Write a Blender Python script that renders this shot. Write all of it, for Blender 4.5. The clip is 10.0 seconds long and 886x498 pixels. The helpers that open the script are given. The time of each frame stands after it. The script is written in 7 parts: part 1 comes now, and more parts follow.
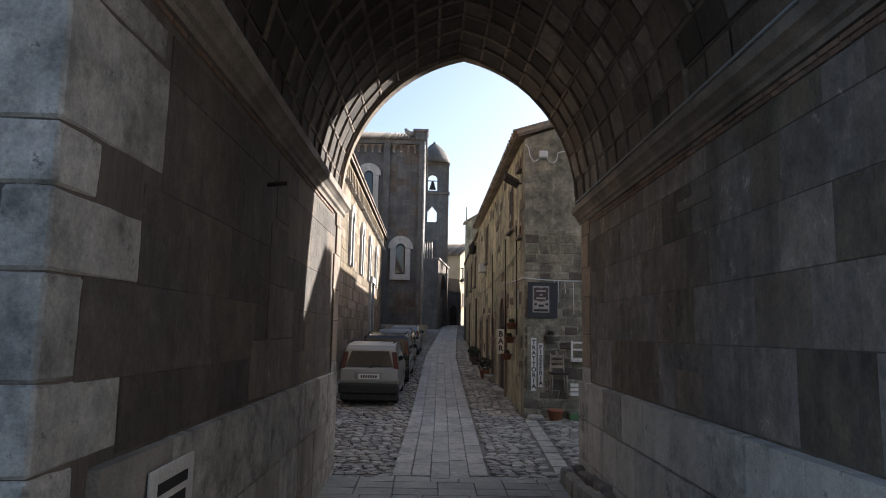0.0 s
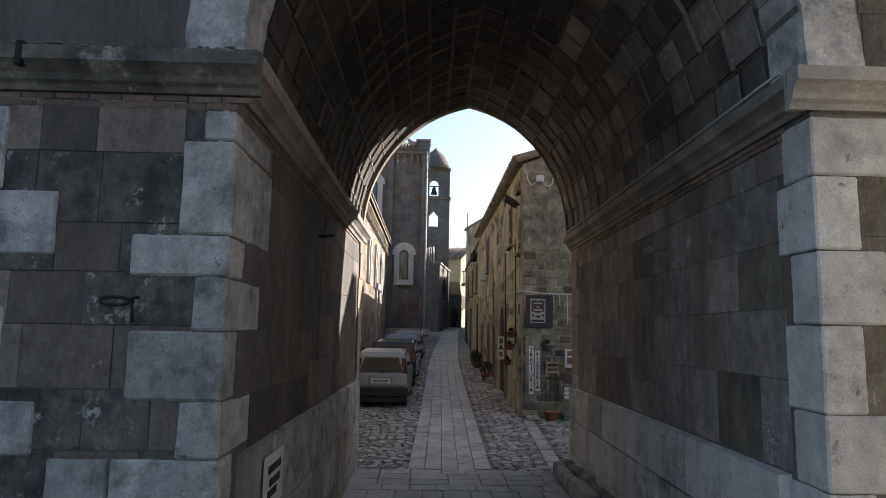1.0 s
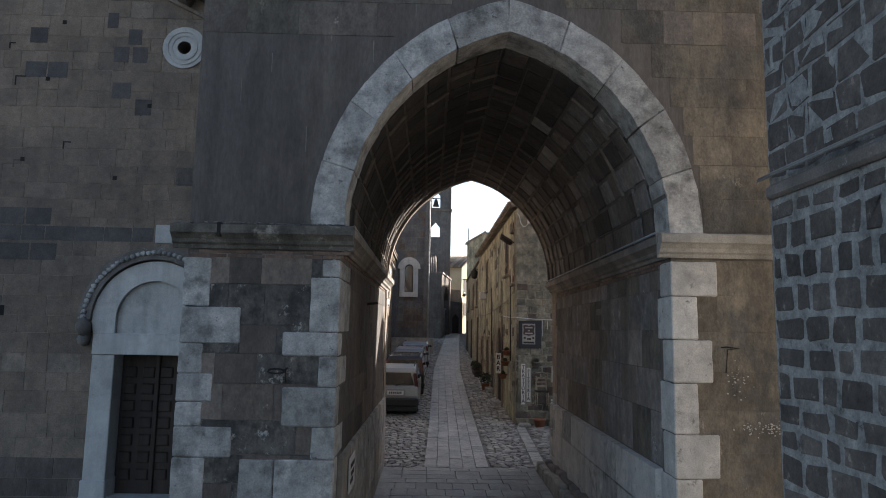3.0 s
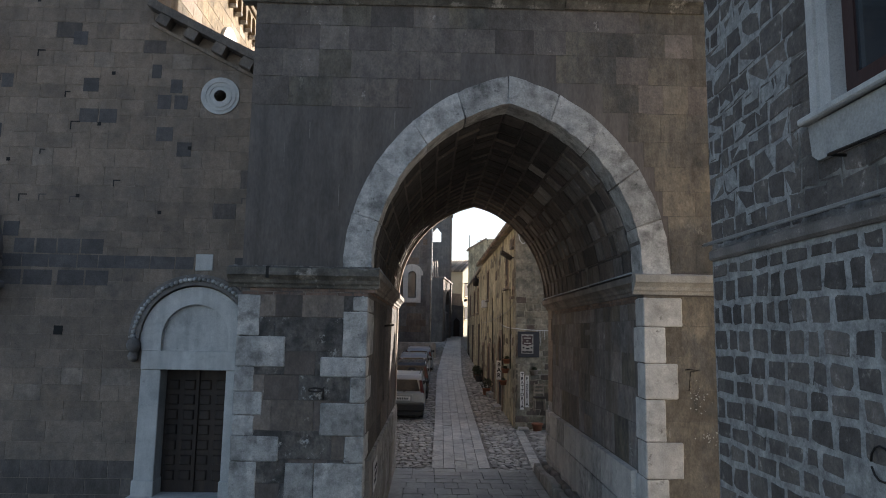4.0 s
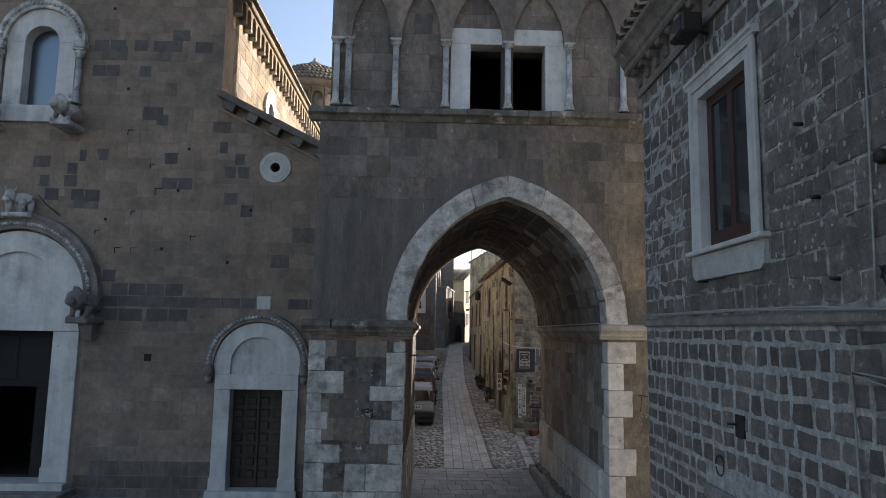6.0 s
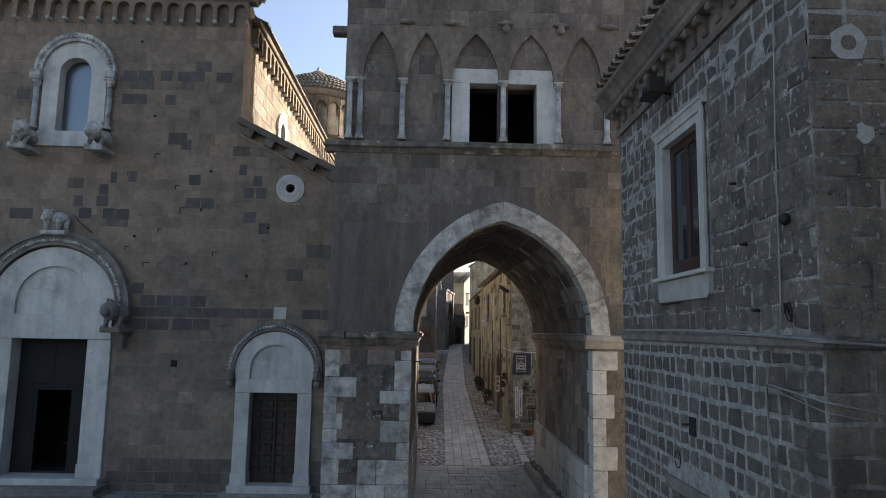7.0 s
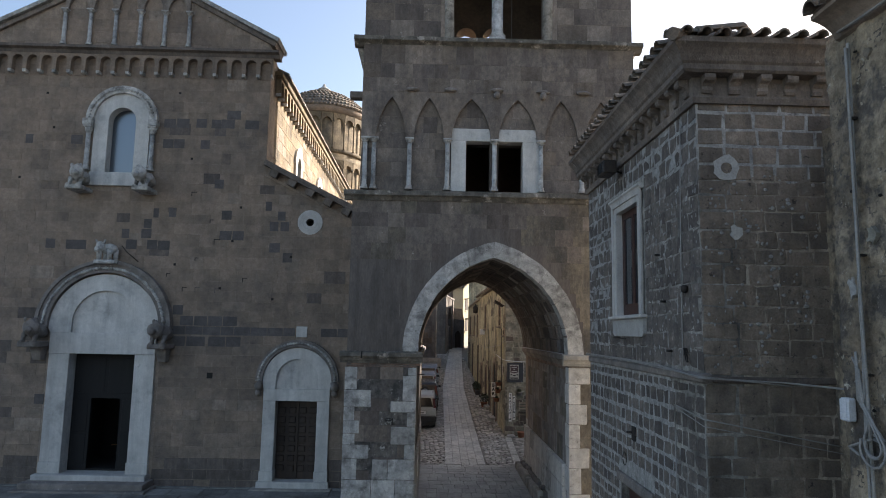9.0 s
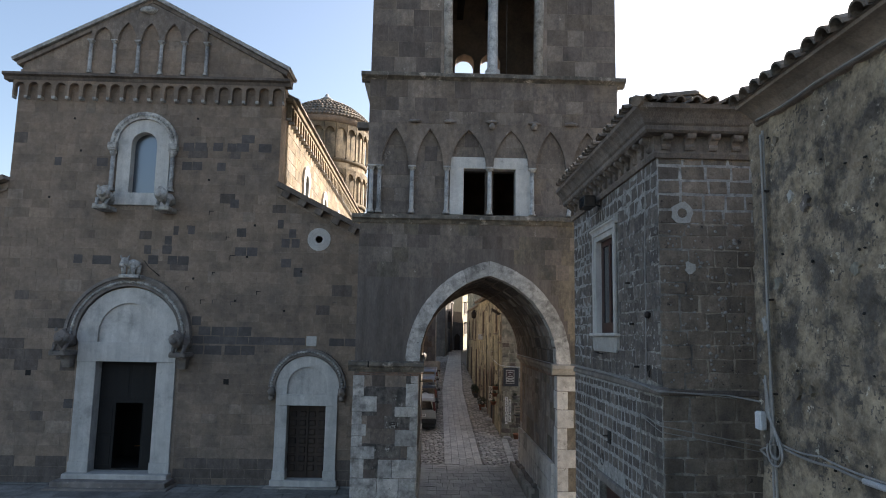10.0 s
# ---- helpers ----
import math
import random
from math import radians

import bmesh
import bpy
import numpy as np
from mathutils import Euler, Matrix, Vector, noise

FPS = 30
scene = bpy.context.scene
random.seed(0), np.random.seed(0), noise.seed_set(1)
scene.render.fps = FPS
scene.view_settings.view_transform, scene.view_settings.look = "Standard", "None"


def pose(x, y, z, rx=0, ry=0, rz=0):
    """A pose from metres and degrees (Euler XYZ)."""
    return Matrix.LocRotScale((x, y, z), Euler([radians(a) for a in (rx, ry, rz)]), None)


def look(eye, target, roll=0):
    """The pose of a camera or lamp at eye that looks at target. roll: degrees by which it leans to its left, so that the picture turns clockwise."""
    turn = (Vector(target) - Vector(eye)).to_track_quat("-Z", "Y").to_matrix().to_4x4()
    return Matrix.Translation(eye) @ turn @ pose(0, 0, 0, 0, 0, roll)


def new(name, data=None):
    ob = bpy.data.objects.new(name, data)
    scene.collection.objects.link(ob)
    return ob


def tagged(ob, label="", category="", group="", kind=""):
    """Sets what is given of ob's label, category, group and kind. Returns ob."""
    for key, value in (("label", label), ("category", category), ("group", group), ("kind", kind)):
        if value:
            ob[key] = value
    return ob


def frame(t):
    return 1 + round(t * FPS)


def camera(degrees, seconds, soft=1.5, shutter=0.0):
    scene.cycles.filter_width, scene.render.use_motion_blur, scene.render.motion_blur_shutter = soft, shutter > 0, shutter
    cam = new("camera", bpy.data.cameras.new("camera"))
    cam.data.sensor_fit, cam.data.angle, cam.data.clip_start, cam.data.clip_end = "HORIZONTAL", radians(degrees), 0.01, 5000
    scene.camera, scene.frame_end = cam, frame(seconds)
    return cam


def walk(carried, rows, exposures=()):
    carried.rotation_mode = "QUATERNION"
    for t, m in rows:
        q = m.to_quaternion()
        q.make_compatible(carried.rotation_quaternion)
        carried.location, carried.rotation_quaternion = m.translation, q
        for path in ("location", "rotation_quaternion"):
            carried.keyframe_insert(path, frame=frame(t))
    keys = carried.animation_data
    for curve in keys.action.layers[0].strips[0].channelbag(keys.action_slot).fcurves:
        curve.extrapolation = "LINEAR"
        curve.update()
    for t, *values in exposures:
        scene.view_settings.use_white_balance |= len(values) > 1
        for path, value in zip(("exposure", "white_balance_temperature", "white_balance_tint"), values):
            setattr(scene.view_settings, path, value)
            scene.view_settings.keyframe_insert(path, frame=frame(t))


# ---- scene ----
cam = camera(68.0, 10.0, soft=1.0)
METRES, EYE, TILT, LEAN, TURN = 15.5, 2.25, 0.0, 0.0, -1.2
ROWS = [
    (0.0, 0.0, 0.0, 0.0, -0.13, 7.19, -1.05),
    (0.5, -0.0051, -0.0511, 0.007, -0.16, 7.17, -1.03),
    (1.0, -0.0106, -0.1017, 0.0144, -0.16, 7.17, -1.03),
    (1.5, -0.0154, -0.1531, 0.0225, -0.16, 7.17, -1.01),
    (2.0, -0.0185, -0.2055, 0.0325, -0.16, 7.17, -1.01),
    (2.5, -0.0202, -0.2582, 0.0427, -0.16, 7.18, -1.01),
    (4.0, -0.0325, -0.4057, 0.0738, -0.14, 7.19, -1.01),
    (4.5, -0.0382, -0.4556, 0.0848, -0.16, 7.21, -1.02),
    (5.0, -0.0443, -0.508, 0.0963, -0.16, 7.21, -1.0),
    (5.5, -0.0498, -0.5622, 0.1062, -0.16, 7.22, -1.03),
    (7.0, -0.0569, -0.7075, 0.1271, -0.18, 7.24, -1.03),
    (7.5, -0.0578, -0.7516, 0.1347, -0.18, 7.24, -1.03),
    (8.0, -0.0583, -0.7952, 0.145, -0.17, 7.24, -1.03),
    (8.5, -0.0585, -0.8367, 0.1531, -0.18, 7.25, -1.04),
    (9.0, -0.0589, -0.8787, 0.1578, -0.19, 7.25, -1.05),
    (9.5, -0.0591, -0.9269, 0.1645, -0.21, 7.26, -1.05),
    (10.0, -0.0593, -0.9811, 0.1767, -0.22, 7.28, -1.08),
]
walk(cam, [(t, pose(0, 0, EYE, TILT, LEAN, TURN) @ pose(METRES * x, METRES * y, METRES * z, 90 + pitch, roll, yaw)) for t, x, y, z, yaw, pitch, roll in ROWS],
     exposures=((0.0, 1.58, 6330, 12), (10.0, 1.72, 6680, 12)))

# ---- light ----
SUN_AZ = math.atan2(2.43, 3.53)      # from +x towards +y
SUN_EL = radians(25)
world = bpy.data.worlds.new("world")
scene.world = world
world.use_nodes = True
wn = world.node_tree.nodes
sky = wn.new("ShaderNodeTexSky")
sky.sky_type, sky.sun_disc = "NISHITA", False
sky.sun_elevation, sky.sun_rotation = SUN_EL, math.pi / 2 - SUN_AZ
sky.air_density, sky.dust_density, sky.ozone_density = 1.0, 2.2, 1.0
wn["Background"].inputs[1].default_value = 0.085
world.node_tree.links.new(sky.outputs[0], wn["Background"].inputs[0])
sun = new("sun", bpy.data.lights.new("sun", "SUN"))
sun.data.energy, sun.data.angle, sun.data.color = 5.0, radians(0.5), (1.0, 0.95, 0.86)
sun.matrix_world = look((0, 0, 0), (-math.cos(SUN_AZ) * math.cos(SUN_EL), -math.sin(SUN_AZ) * math.cos(SUN_EL), -math.sin(SUN_EL)))


# ---- materials ----
def material(name, c1, c2, scale=3.0, rough=0.9, bump=0.3, grain=60.0, stain=None, stain_scale=0.7, stain_lo=0.5, stain_hi=0.7,
             rnd=0.25, metal=0.0, streak=1.0, fleck=None, mott=0.0, drip=0.0):
    """Mineral or painted surface: two colours mixed by noise, fine grain, stains and bump."""
    m = bpy.data.materials.new(name)
    m.use_nodes = True
    nt = m.node_tree
    N, L = nt.nodes, nt.links
    b = N["Principled BSDF"]
    tc = N.new("ShaderNodeTexCoord")
    geo = N.new("ShaderNodeNewGeometry")
    mp = N.new("ShaderNodeMapping")
    mp.inputs["Scale"].default_value = (1, 1, streak)
    L.new(geo.outputs["Position"], mp.inputs["Vector"])

    def tex(s, detail, rough_=0.6, src=None):
        n = N.new("ShaderNodeTexNoise")
        n.inputs["Scale"].default_value, n.inputs["Detail"].default_value, n.inputs["Roughness"].default_value = s, detail, rough_
        L.new((src or mp).outputs[0], n.inputs["Vector"])
        return n

    def ramp(fac, lo, hi):
        r = N.new("ShaderNodeMapRange")
        r.inputs["From Min"].default_value, r.inputs["From Max"].default_value = lo, hi
        L.new(fac, r.inputs["Value"])
        return r.outputs["Result"]

    def mix(fac, a, bb, blend="MIX"):
        x = N.new("ShaderNodeMix")
        x.data_type, x.blend_type = "RGBA", blend
        for sock, v in ((x.inputs[0], fac), (x.inputs[6], a), (x.inputs[7], bb)):
            if isinstance(v, (int, float)):
                sock.default_value = v
            elif isinstance(v, tuple):
                sock.default_value = (*v, 1) if len(v) == 3 else v
            else:
                L.new(v, sock)
        return x.outputs[2]

    big = tex(scale, 5)
    fine = tex(grain, 4, 0.7)
    col = mix(ramp(big.outputs[0], 0.35, 0.65), c1, c2)
    if stain:
        st = tex(stain_scale, 6, 0.7)
        col = mix(ramp(st.outputs[0], stain_lo, stain_hi), col, stain)
    if fleck:
        fc, fs, flo, fhi = fleck
        ft = tex(fs, 8, 0.75)
        col = mix(ramp(ft.outputs[0], flo, fhi), col, fc)
    g = ramp(fine.outputs[0], 0.2, 0.8)
    gm = N.new("ShaderNodeMapRange")
    gm.inputs["To Min"].default_value, gm.inputs["To Max"].default_value = 0.72, 1.28
    L.new(g, gm.inputs["Value"])
    info = N.new("ShaderNodeObjectInfo")
    isl = N.new("ShaderNodeMath")
    isl.operation = "ADD"
    L.new(info.outputs["Random"], isl.inputs[0])
    L.new(geo.outputs["Random Per Island"], isl.inputs[1])
    fr = N.new("ShaderNodeMath")
    fr.operation = "FRACT"
    L.new(isl.outputs[0], fr.inputs[0])
    rm = N.new("ShaderNodeMapRange")
    rm.inputs["To Min"].default_value, rm.inputs["To Max"].default_value = 1 - rnd, 1 + rnd
    L.new(fr.outputs[0], rm.inputs["Value"])
    mul = N.new("ShaderNodeMath")
    mul.operation = "MULTIPLY"
    L.new(gm.outputs[0], mul.inputs[0])
    L.new(rm.outputs[0], mul.inputs[1])

    def also(fac, lo, hi, a, bb):
        r = N.new("ShaderNodeMapRange")
        for key, v in (("From Min", lo), ("From Max", hi), ("To Min", a), ("To Max", bb)):
            r.inputs[key].default_value = v
        L.new(fac, r.inputs["Value"])
        k = N.new("ShaderNodeMath")
        k.operation = "MULTIPLY"
        L.new(mul.outputs[0], k.inputs[0])
        L.new(r.outputs["Result"], k.inputs[1])
        return k

    if mott:
        mul = also(tex(8.0, 7, 0.7).outputs[0], 0.34, 0.66, 1 - mott, 1 + mott)
        mul = also(tex(1.7, 4, 0.6).outputs[0], 0.36, 0.64, 1 - mott * 0.7, 1 + mott * 0.7)
    if drip:
        dm = N.new("ShaderNodeMapping")
        dm.inputs["Scale"].default_value = (4.5, 4.5, 0.35)
        L.new(geo.outputs["Position"], dm.inputs["Vector"])
        mul = also(tex(1.0, 6, 0.65, dm).outputs[0], 0.42, 0.66, 1.0, 1 - drip)
    comb = N.new("ShaderNodeCombineColor")
    for i in range(3):
        L.new(mul.outputs[0], comb.inputs[i])
    col = mix(1.0, col, comb.outputs[0], "MULTIPLY")
    L.new(col, b.inputs["Base Color"])
    b.inputs["Roughness"].default_value, b.inputs["Metallic"].default_value = rough, metal
    if bump:
        add = N.new("ShaderNodeMath")
        add.operation = "MULTIPLY_ADD"
        mid = tex(grain * 0.22, 5, 0.65)
        L.new(mid.outputs[0], add.inputs[0])
        add.inputs[1].default_value = 2.0
        L.new(fine.outputs[0], add.inputs[2])
        bp = N.new("ShaderNodeBump")
        bp.inputs["Strength"].default_value, bp.inputs["Distance"].default_value = bump, 0.02
        L.new(add.outputs[0], bp.inputs["Height"])
        L.new(bp.outputs[0], b.inputs["Normal"])
    return m


TUFF = material("tuff", (0.272, 0.203, 0.150), (0.222, 0.170, 0.130), 0.9, stain=(0.158, 0.126, 0.102), stain_scale=0.55, stain_lo=0.46, stain_hi=0.7, rnd=0.15, grain=45, mott=0.16, drip=0.08, bump=0.7, fleck=((0.105, 0.088, 0.075), 9.0, 0.63, 0.68))
FRONT_DARK = material("dark_tuff_block", (0.082, 0.074, 0.07), (0.108, 0.095, 0.087), 2.5, rnd=0.18, grain=45, mott=0.15, bump=0.6)
TUFF_DARK = material("tuff_dark", (0.112, 0.093, 0.080), (0.144, 0.115, 0.096), 1.6, rnd=0.14, grain=45, mott=0.22, drip=0.2, stain=(0.080, 0.069, 0.061), stain_scale=0.9, streak=0.6, bump=0.45, fleck=((0.235, 0.197, 0.169), 5.0, 0.64, 0.72))
TUFF_GREY = material("tuff_grey", (0.192, 0.158, 0.130), (0.138, 0.115, 0.099), 1.2, stain=(0.225, 0.178, 0.139), stain_scale=0.5, rnd=0.2, grain=40, streak=0.7, mott=0.24, drip=0.14, bump=0.7, fleck=((0.34, 0.30, 0.26), 5.0, 0.62, 0.68))
MARBLE = material("marble", (0.55, 0.53, 0.495), (0.45, 0.437, 0.412), 1.6, rough=0.6, bump=0.2, stain=(0.3, 0.29, 0.275), stain_scale=1.5, stain_lo=0.53, stain_hi=0.76, rnd=0.08, grain=80, mott=0.07, drip=0.2, fleck=((0.2, 0.19, 0.175), 6.0, 0.64, 0.72))
LIMESTONE = material("limestone", (0.475, 0.457, 0.425), (0.37, 0.358, 0.336), 3.0, bump=0.6, stain=(0.19, 0.182, 0.168), stain_scale=3.2, stain_lo=0.49, stain_hi=0.66, rnd=0.18, grain=55, mott=0.24, drip=0.18, fleck=((0.15, 0.145, 0.135), 10.0, 0.61, 0.67))
MORTAR_BROWN = material("brown_mortar", (0.40, 0.345, 0.275), (0.17, 0.14, 0.112), 0.9, rnd=0.0, grain=50, mott=0.35, drip=0.3, bump=0.6)
GREYPIPE = material("grey_pipe", (0.37, 0.36, 0.34), (0.3, 0.295, 0.28), 3.0, rough=0.5, bump=0.03, rnd=0.0)
WOOD_PALE = material("worn_wood", (0.34, 0.29, 0.23), (0.22, 0.18, 0.14), 8.0, rough=0.8, bump=0.1, rnd=0.1)
MORTAR = material("mortar", (0.54, 0.515, 0.47), (0.23, 0.215, 0.195), 1.3, rnd=0.0, grain=50, mott=0.35, drip=0.3, bump=0.6)
MORTAR_OLD = material("weathered_mortar", (0.40, 0.378, 0.335), (0.12, 0.112, 0.1), 2.2, rnd=0.0, grain=50, mott=0.4, drip=0.3, bump=0.7, stain=(0.13, 0.12, 0.108), stain_scale=0.8, stain_lo=0.54, stain_hi=0.7)
REPOINT = material("grey_pointing", (0.42, 0.41, 0.385), (0.25, 0.243, 0.228), 1.7, rnd=0.0, grain=50, mott=0.4, drip=0.2, bump=0.7, fleck=((0.15, 0.142, 0.13), 6.0, 0.58, 0.66))
RENDER = material("old_plaster", (0.52, 0.475, 0.325), (0.385, 0.355, 0.25), 0.9, stain=(0.144, 0.147, 0.118), stain_scale=1.1, stain_lo=0.47, stain_hi=0.64, rnd=0.0, grain=35, streak=0.6, mott=0.28, drip=0.35, bump=0.6, fleck=((0.132, 0.134, 0.109), 3.5, 0.56, 0.64))
RUBBLE = material("rubble", (0.30, 0.268, 0.20), (0.2, 0.184, 0.144), 1.6, stain=(0.102, 0.101, 0.087), stain_lo=0.46, stain_hi=0.64, rnd=0.25, grain=40, mott=0.28, bump=0.7, drip=0.2)
BASALT = material("basalt_block", (0.144, 0.122, 0.105), (0.102, 0.088, 0.077), 3.0, bump=0.8, rnd=0.3, grain=35, mott=0.25, stain=(0.203, 0.175, 0.150), stain_scale=1.2, stain_lo=0.55, stain_hi=0.8, fleck=((0.289, 0.253, 0.221), 8.0, 0.59, 0.68))
PAVE = material("flagstone", (0.42, 0.408, 0.37), (0.30, 0.293, 0.268), 2.5, rough=0.52, bump=0.7, rnd=0.13, grain=38, mott=0.24, fleck=((0.14, 0.135, 0.12), 14.0, 0.56, 0.64))
COBBLE = material("cobble", (0.37, 0.352, 0.315), (0.22, 0.212, 0.193), 4.0, rough=0.62, bump=0.6, rnd=0.42, grain=40, mott=0.15)
SLABS = material("worn_slab", (0.215, 0.21, 0.197), (0.15, 0.147, 0.138), 1.2, rough=0.7, bump=0.45, rnd=0.2, grain=50, mott=0.22, stain=(0.10, 0.10, 0.088), stain_scale=0.9, fleck=((0.3, 0.29, 0.27), 7.0, 0.62, 0.7))
JOINT = material("joint_earth", (0.15, 0.14, 0.12), (0.105, 0.098, 0.086), 3.0, rnd=0.0)
TILE = material("roof_tile", (0.25, 0.185, 0.135), (0.165, 0.135, 0.108), 3.0, stain=(0.145, 0.135, 0.115), stain_scale=2.6, stain_lo=0.42, stain_hi=0.62, rnd=0.35, grain=40, mott=0.25, bump=0.6, fleck=((0.3, 0.285, 0.25), 9.0, 0.6, 0.67))
WOOD = material("dark_wood", (0.046, 0.029, 0.02), (0.026, 0.018, 0.014), 6.0, rough=0.75, bump=0.25, rnd=0.15, streak=0.15, mott=0.2)
BROWN = material("brown_frame", (0.055, 0.022, 0.018), (0.04, 0.018, 0.015), 6.0, rough=0.5, bump=0.1, rnd=0.1, streak=0.15)
IRON = material("iron", (0.03, 0.028, 0.027), (0.05, 0.04, 0.033), 8.0, rough=0.6, bump=0.2, metal=0.6)
BED = material("stony_bed", (0.19, 0.18, 0.163), (0.14, 0.133, 0.12), 3.0, rnd=0.0)
TUFF_PALE = material("tuff_pale", (0.289, 0.225, 0.172), (0.225, 0.180, 0.143), 1.6, rnd=0.12, grain=45, mott=0.2, drip=0.2, bump=0.45, fleck=((0.107, 0.091, 0.078), 7.0, 0.62, 0.68))
TUFF_LIGHT = material("tuff_light", (0.373, 0.297, 0.219), (0.301, 0.244, 0.184), 1.3, stain=(0.197, 0.164, 0.129), stain_scale=0.8, stain_lo=0.5, stain_hi=0.7, rnd=0.14, grain=45, mott=0.2, drip=0.2, fleck=((0.135, 0.110, 0.090), 5.0, 0.61, 0.68))
LIMESTONE_DARK = material("limestone_dark", (0.225, 0.197, 0.176), (0.139, 0.125, 0.113), 4.0, bump=0.6, rnd=0.12, grain=50, mott=0.25, fleck=((0.364, 0.325, 0.291), 9.0, 0.58, 0.68))
FLANK = material("flank_tuff", (0.205, 0.152, 0.092), (0.142, 0.106, 0.067), 1.6, stain=(0.088, 0.068, 0.047), stain_scale=0.9, stain_lo=0.5, stain_hi=0.68, rnd=0.22, grain=45, mott=0.28, drip=0.22, bump=0.7, fleck=((0.085, 0.068, 0.052), 5.0, 0.6, 0.66))
BARE = material("bare_rubble", (0.155, 0.128, 0.1), (0.095, 0.082, 0.068), 5.0, rnd=0.0, grain=40, mott=0.3, bump=1.0, fleck=((0.3, 0.27, 0.22), 8.0, 0.6, 0.66))
LIME_SKIN = material("lime_skin", (0.4, 0.35, 0.265), (0.3, 0.26, 0.19), 3.0, rnd=0.0, grain=45, mott=0.22, bump=0.6, fleck=((0.15, 0.13, 0.1), 7.0, 0.6, 0.66))
WOOD_BLACK = material("black_wood", (0.012, 0.011, 0.010), (0.009, 0.008, 0.008), 6.0, rough=0.85, bump=0.15, rnd=0.1, streak=0.15)
BRASS = material("brass", (0.5, 0.28, 0.1), (0.4, 0.22, 0.08), 6.0, rough=0.35, bump=0.0, metal=0.9, rnd=0.0)
BRICK = material("brick", (0.2, 0.125, 0.09), (0.15, 0.105, 0.08), 5.0, rnd=0.3, mott=0.25, stain=(0.15, 0.125, 0.105), stain_scale=2.5)
SOFT_RENDER = material("grey_render", (0.158, 0.132, 0.112), (0.123, 0.105, 0.093), 0.8, rnd=0.0, grain=30, bump=0.35, streak=0.3, mott=0.13, drip=0.25, stain=(0.096, 0.084, 0.075), stain_scale=1.4, fleck=((0.257, 0.222, 0.188), 6.0, 0.66, 0.74))
WHITE = material("white_paint", (0.72, 0.71, 0.68), (0.6, 0.59, 0.57), 5.0, rough=0.6, bump=0.1, rnd=0.05)
TERRA = material("terracotta", (0.32, 0.13, 0.07), (0.25, 0.1, 0.06), 6.0, rnd=0.2)
GREEN = material("green_plastic", (0.06, 0.13, 0.05), (0.05, 0.1, 0.04), 4.0, rough=0.5, bump=0.05)
LEAF = material("leaf", (0.05, 0.06, 0.03), (0.032, 0.042, 0.022), 9.0, rough=0.6, bump=0.0, rnd=0.4)
CABLE = material("cable", (0.29, 0.28, 0.262), (0.22, 0.213, 0.2), 6.0, rough=0.6, bump=0.0, rnd=0.1)
ZINC = material("zinc_pipe", (0.33, 0.34, 0.35), (0.26, 0.27, 0.28), 3.0, rough=0.5, bump=0.05, metal=0.3, rnd=0.05)
PLASTIC = material("pale_plastic", (0.62, 0.64, 0.66), (0.56, 0.58, 0.6), 3.0, rough=0.45, bump=0.0, rnd=0.0)
CREAM = material("cream_plaster", (0.47, 0.405, 0.28), (0.4, 0.345, 0.245), 0.8, rnd=0.0, grain=30)
SILVER = material("silver_paint", (0.3, 0.3, 0.285), (0.28, 0.28, 0.268), 2.0, rough=0.35, bump=0.0, metal=0.35, rnd=0.0)
CARBLACK = material("black_paint", (0.018, 0.018, 0.02), (0.022, 0.02, 0.02), 2.0, rough=0.2, bump=0.0, rnd=0.0)
CARGREY = material("grey_paint", (0.2, 0.22, 0.25), (0.18, 0.2, 0.23), 2.0, rough=0.3, bump=0.0, metal=0.3, rnd=0.0)
RUBBER = material("rubber", (0.02, 0.02, 0.02), (0.03, 0.03, 0.03), 9.0, rough=0.85, bump=0.1, rnd=0.0)
REDLAMP = material("red_lamp", (0.07, 0.008, 0.007), (0.05, 0.006, 0.005), 9.0, rough=0.25, bump=0.0, rnd=0.0)
INK = material("ink", (0.02, 0.02, 0.022), (0.025, 0.025, 0.027), 9.0, rough=0.8, bump=0.0, rnd=0.0)
MAROON = material("maroon_print", (0.075, 0.05, 0.055), (0.06, 0.042, 0.047), 9.0, rough=0.8, bump=0.0, rnd=0.0)
SLATE = material("slate_board", (0.035, 0.04, 0.05), (0.03, 0.034, 0.042), 4.0, rough=0.8, bump=0.1, rnd=0.0)
BRONZE = material("bronze", (0.05, 0.045, 0.035), (0.04, 0.037, 0.03), 6.0, rough=0.5, bump=0.1, metal=0.7)
LIMESTONE_PALE = material("limestone_pale", (0.56, 0.535, 0.495), (0.48, 0.46, 0.43), 3.0, bump=0.4, stain=(0.32, 0.3, 0.27), stain_scale=1.8, stain_lo=0.52, stain_hi=0.74, rnd=0.08, grain=70, mott=0.12, drip=0.15, fleck=((0.2, 0.185, 0.165), 7.0, 0.6, 0.67))
LIMESTONE_MOSS = material("limestone_moss", (0.185, 0.163, 0.135), (0.095, 0.087, 0.072), 3.5, bump=0.8, stain=(0.38, 0.34, 0.295), stain_scale=3.6, stain_lo=0.56, stain_hi=0.64, rnd=0.15, grain=50, mott=0.25, drip=0.3)
TUFF_BROWN = material("tuff_brown", (0.185, 0.153, 0.113), (0.14, 0.12, 0.094), 1.5, rnd=0.14, grain=45, mott=0.28, drip=0.18, bump=0.7, stain=(0.092, 0.084, 0.073), stain_scale=1.1, stain_lo=0.46, stain_hi=0.6, streak=0.6, fleck=((0.318, 0.286, 0.233), 3.0, 0.64, 0.7))
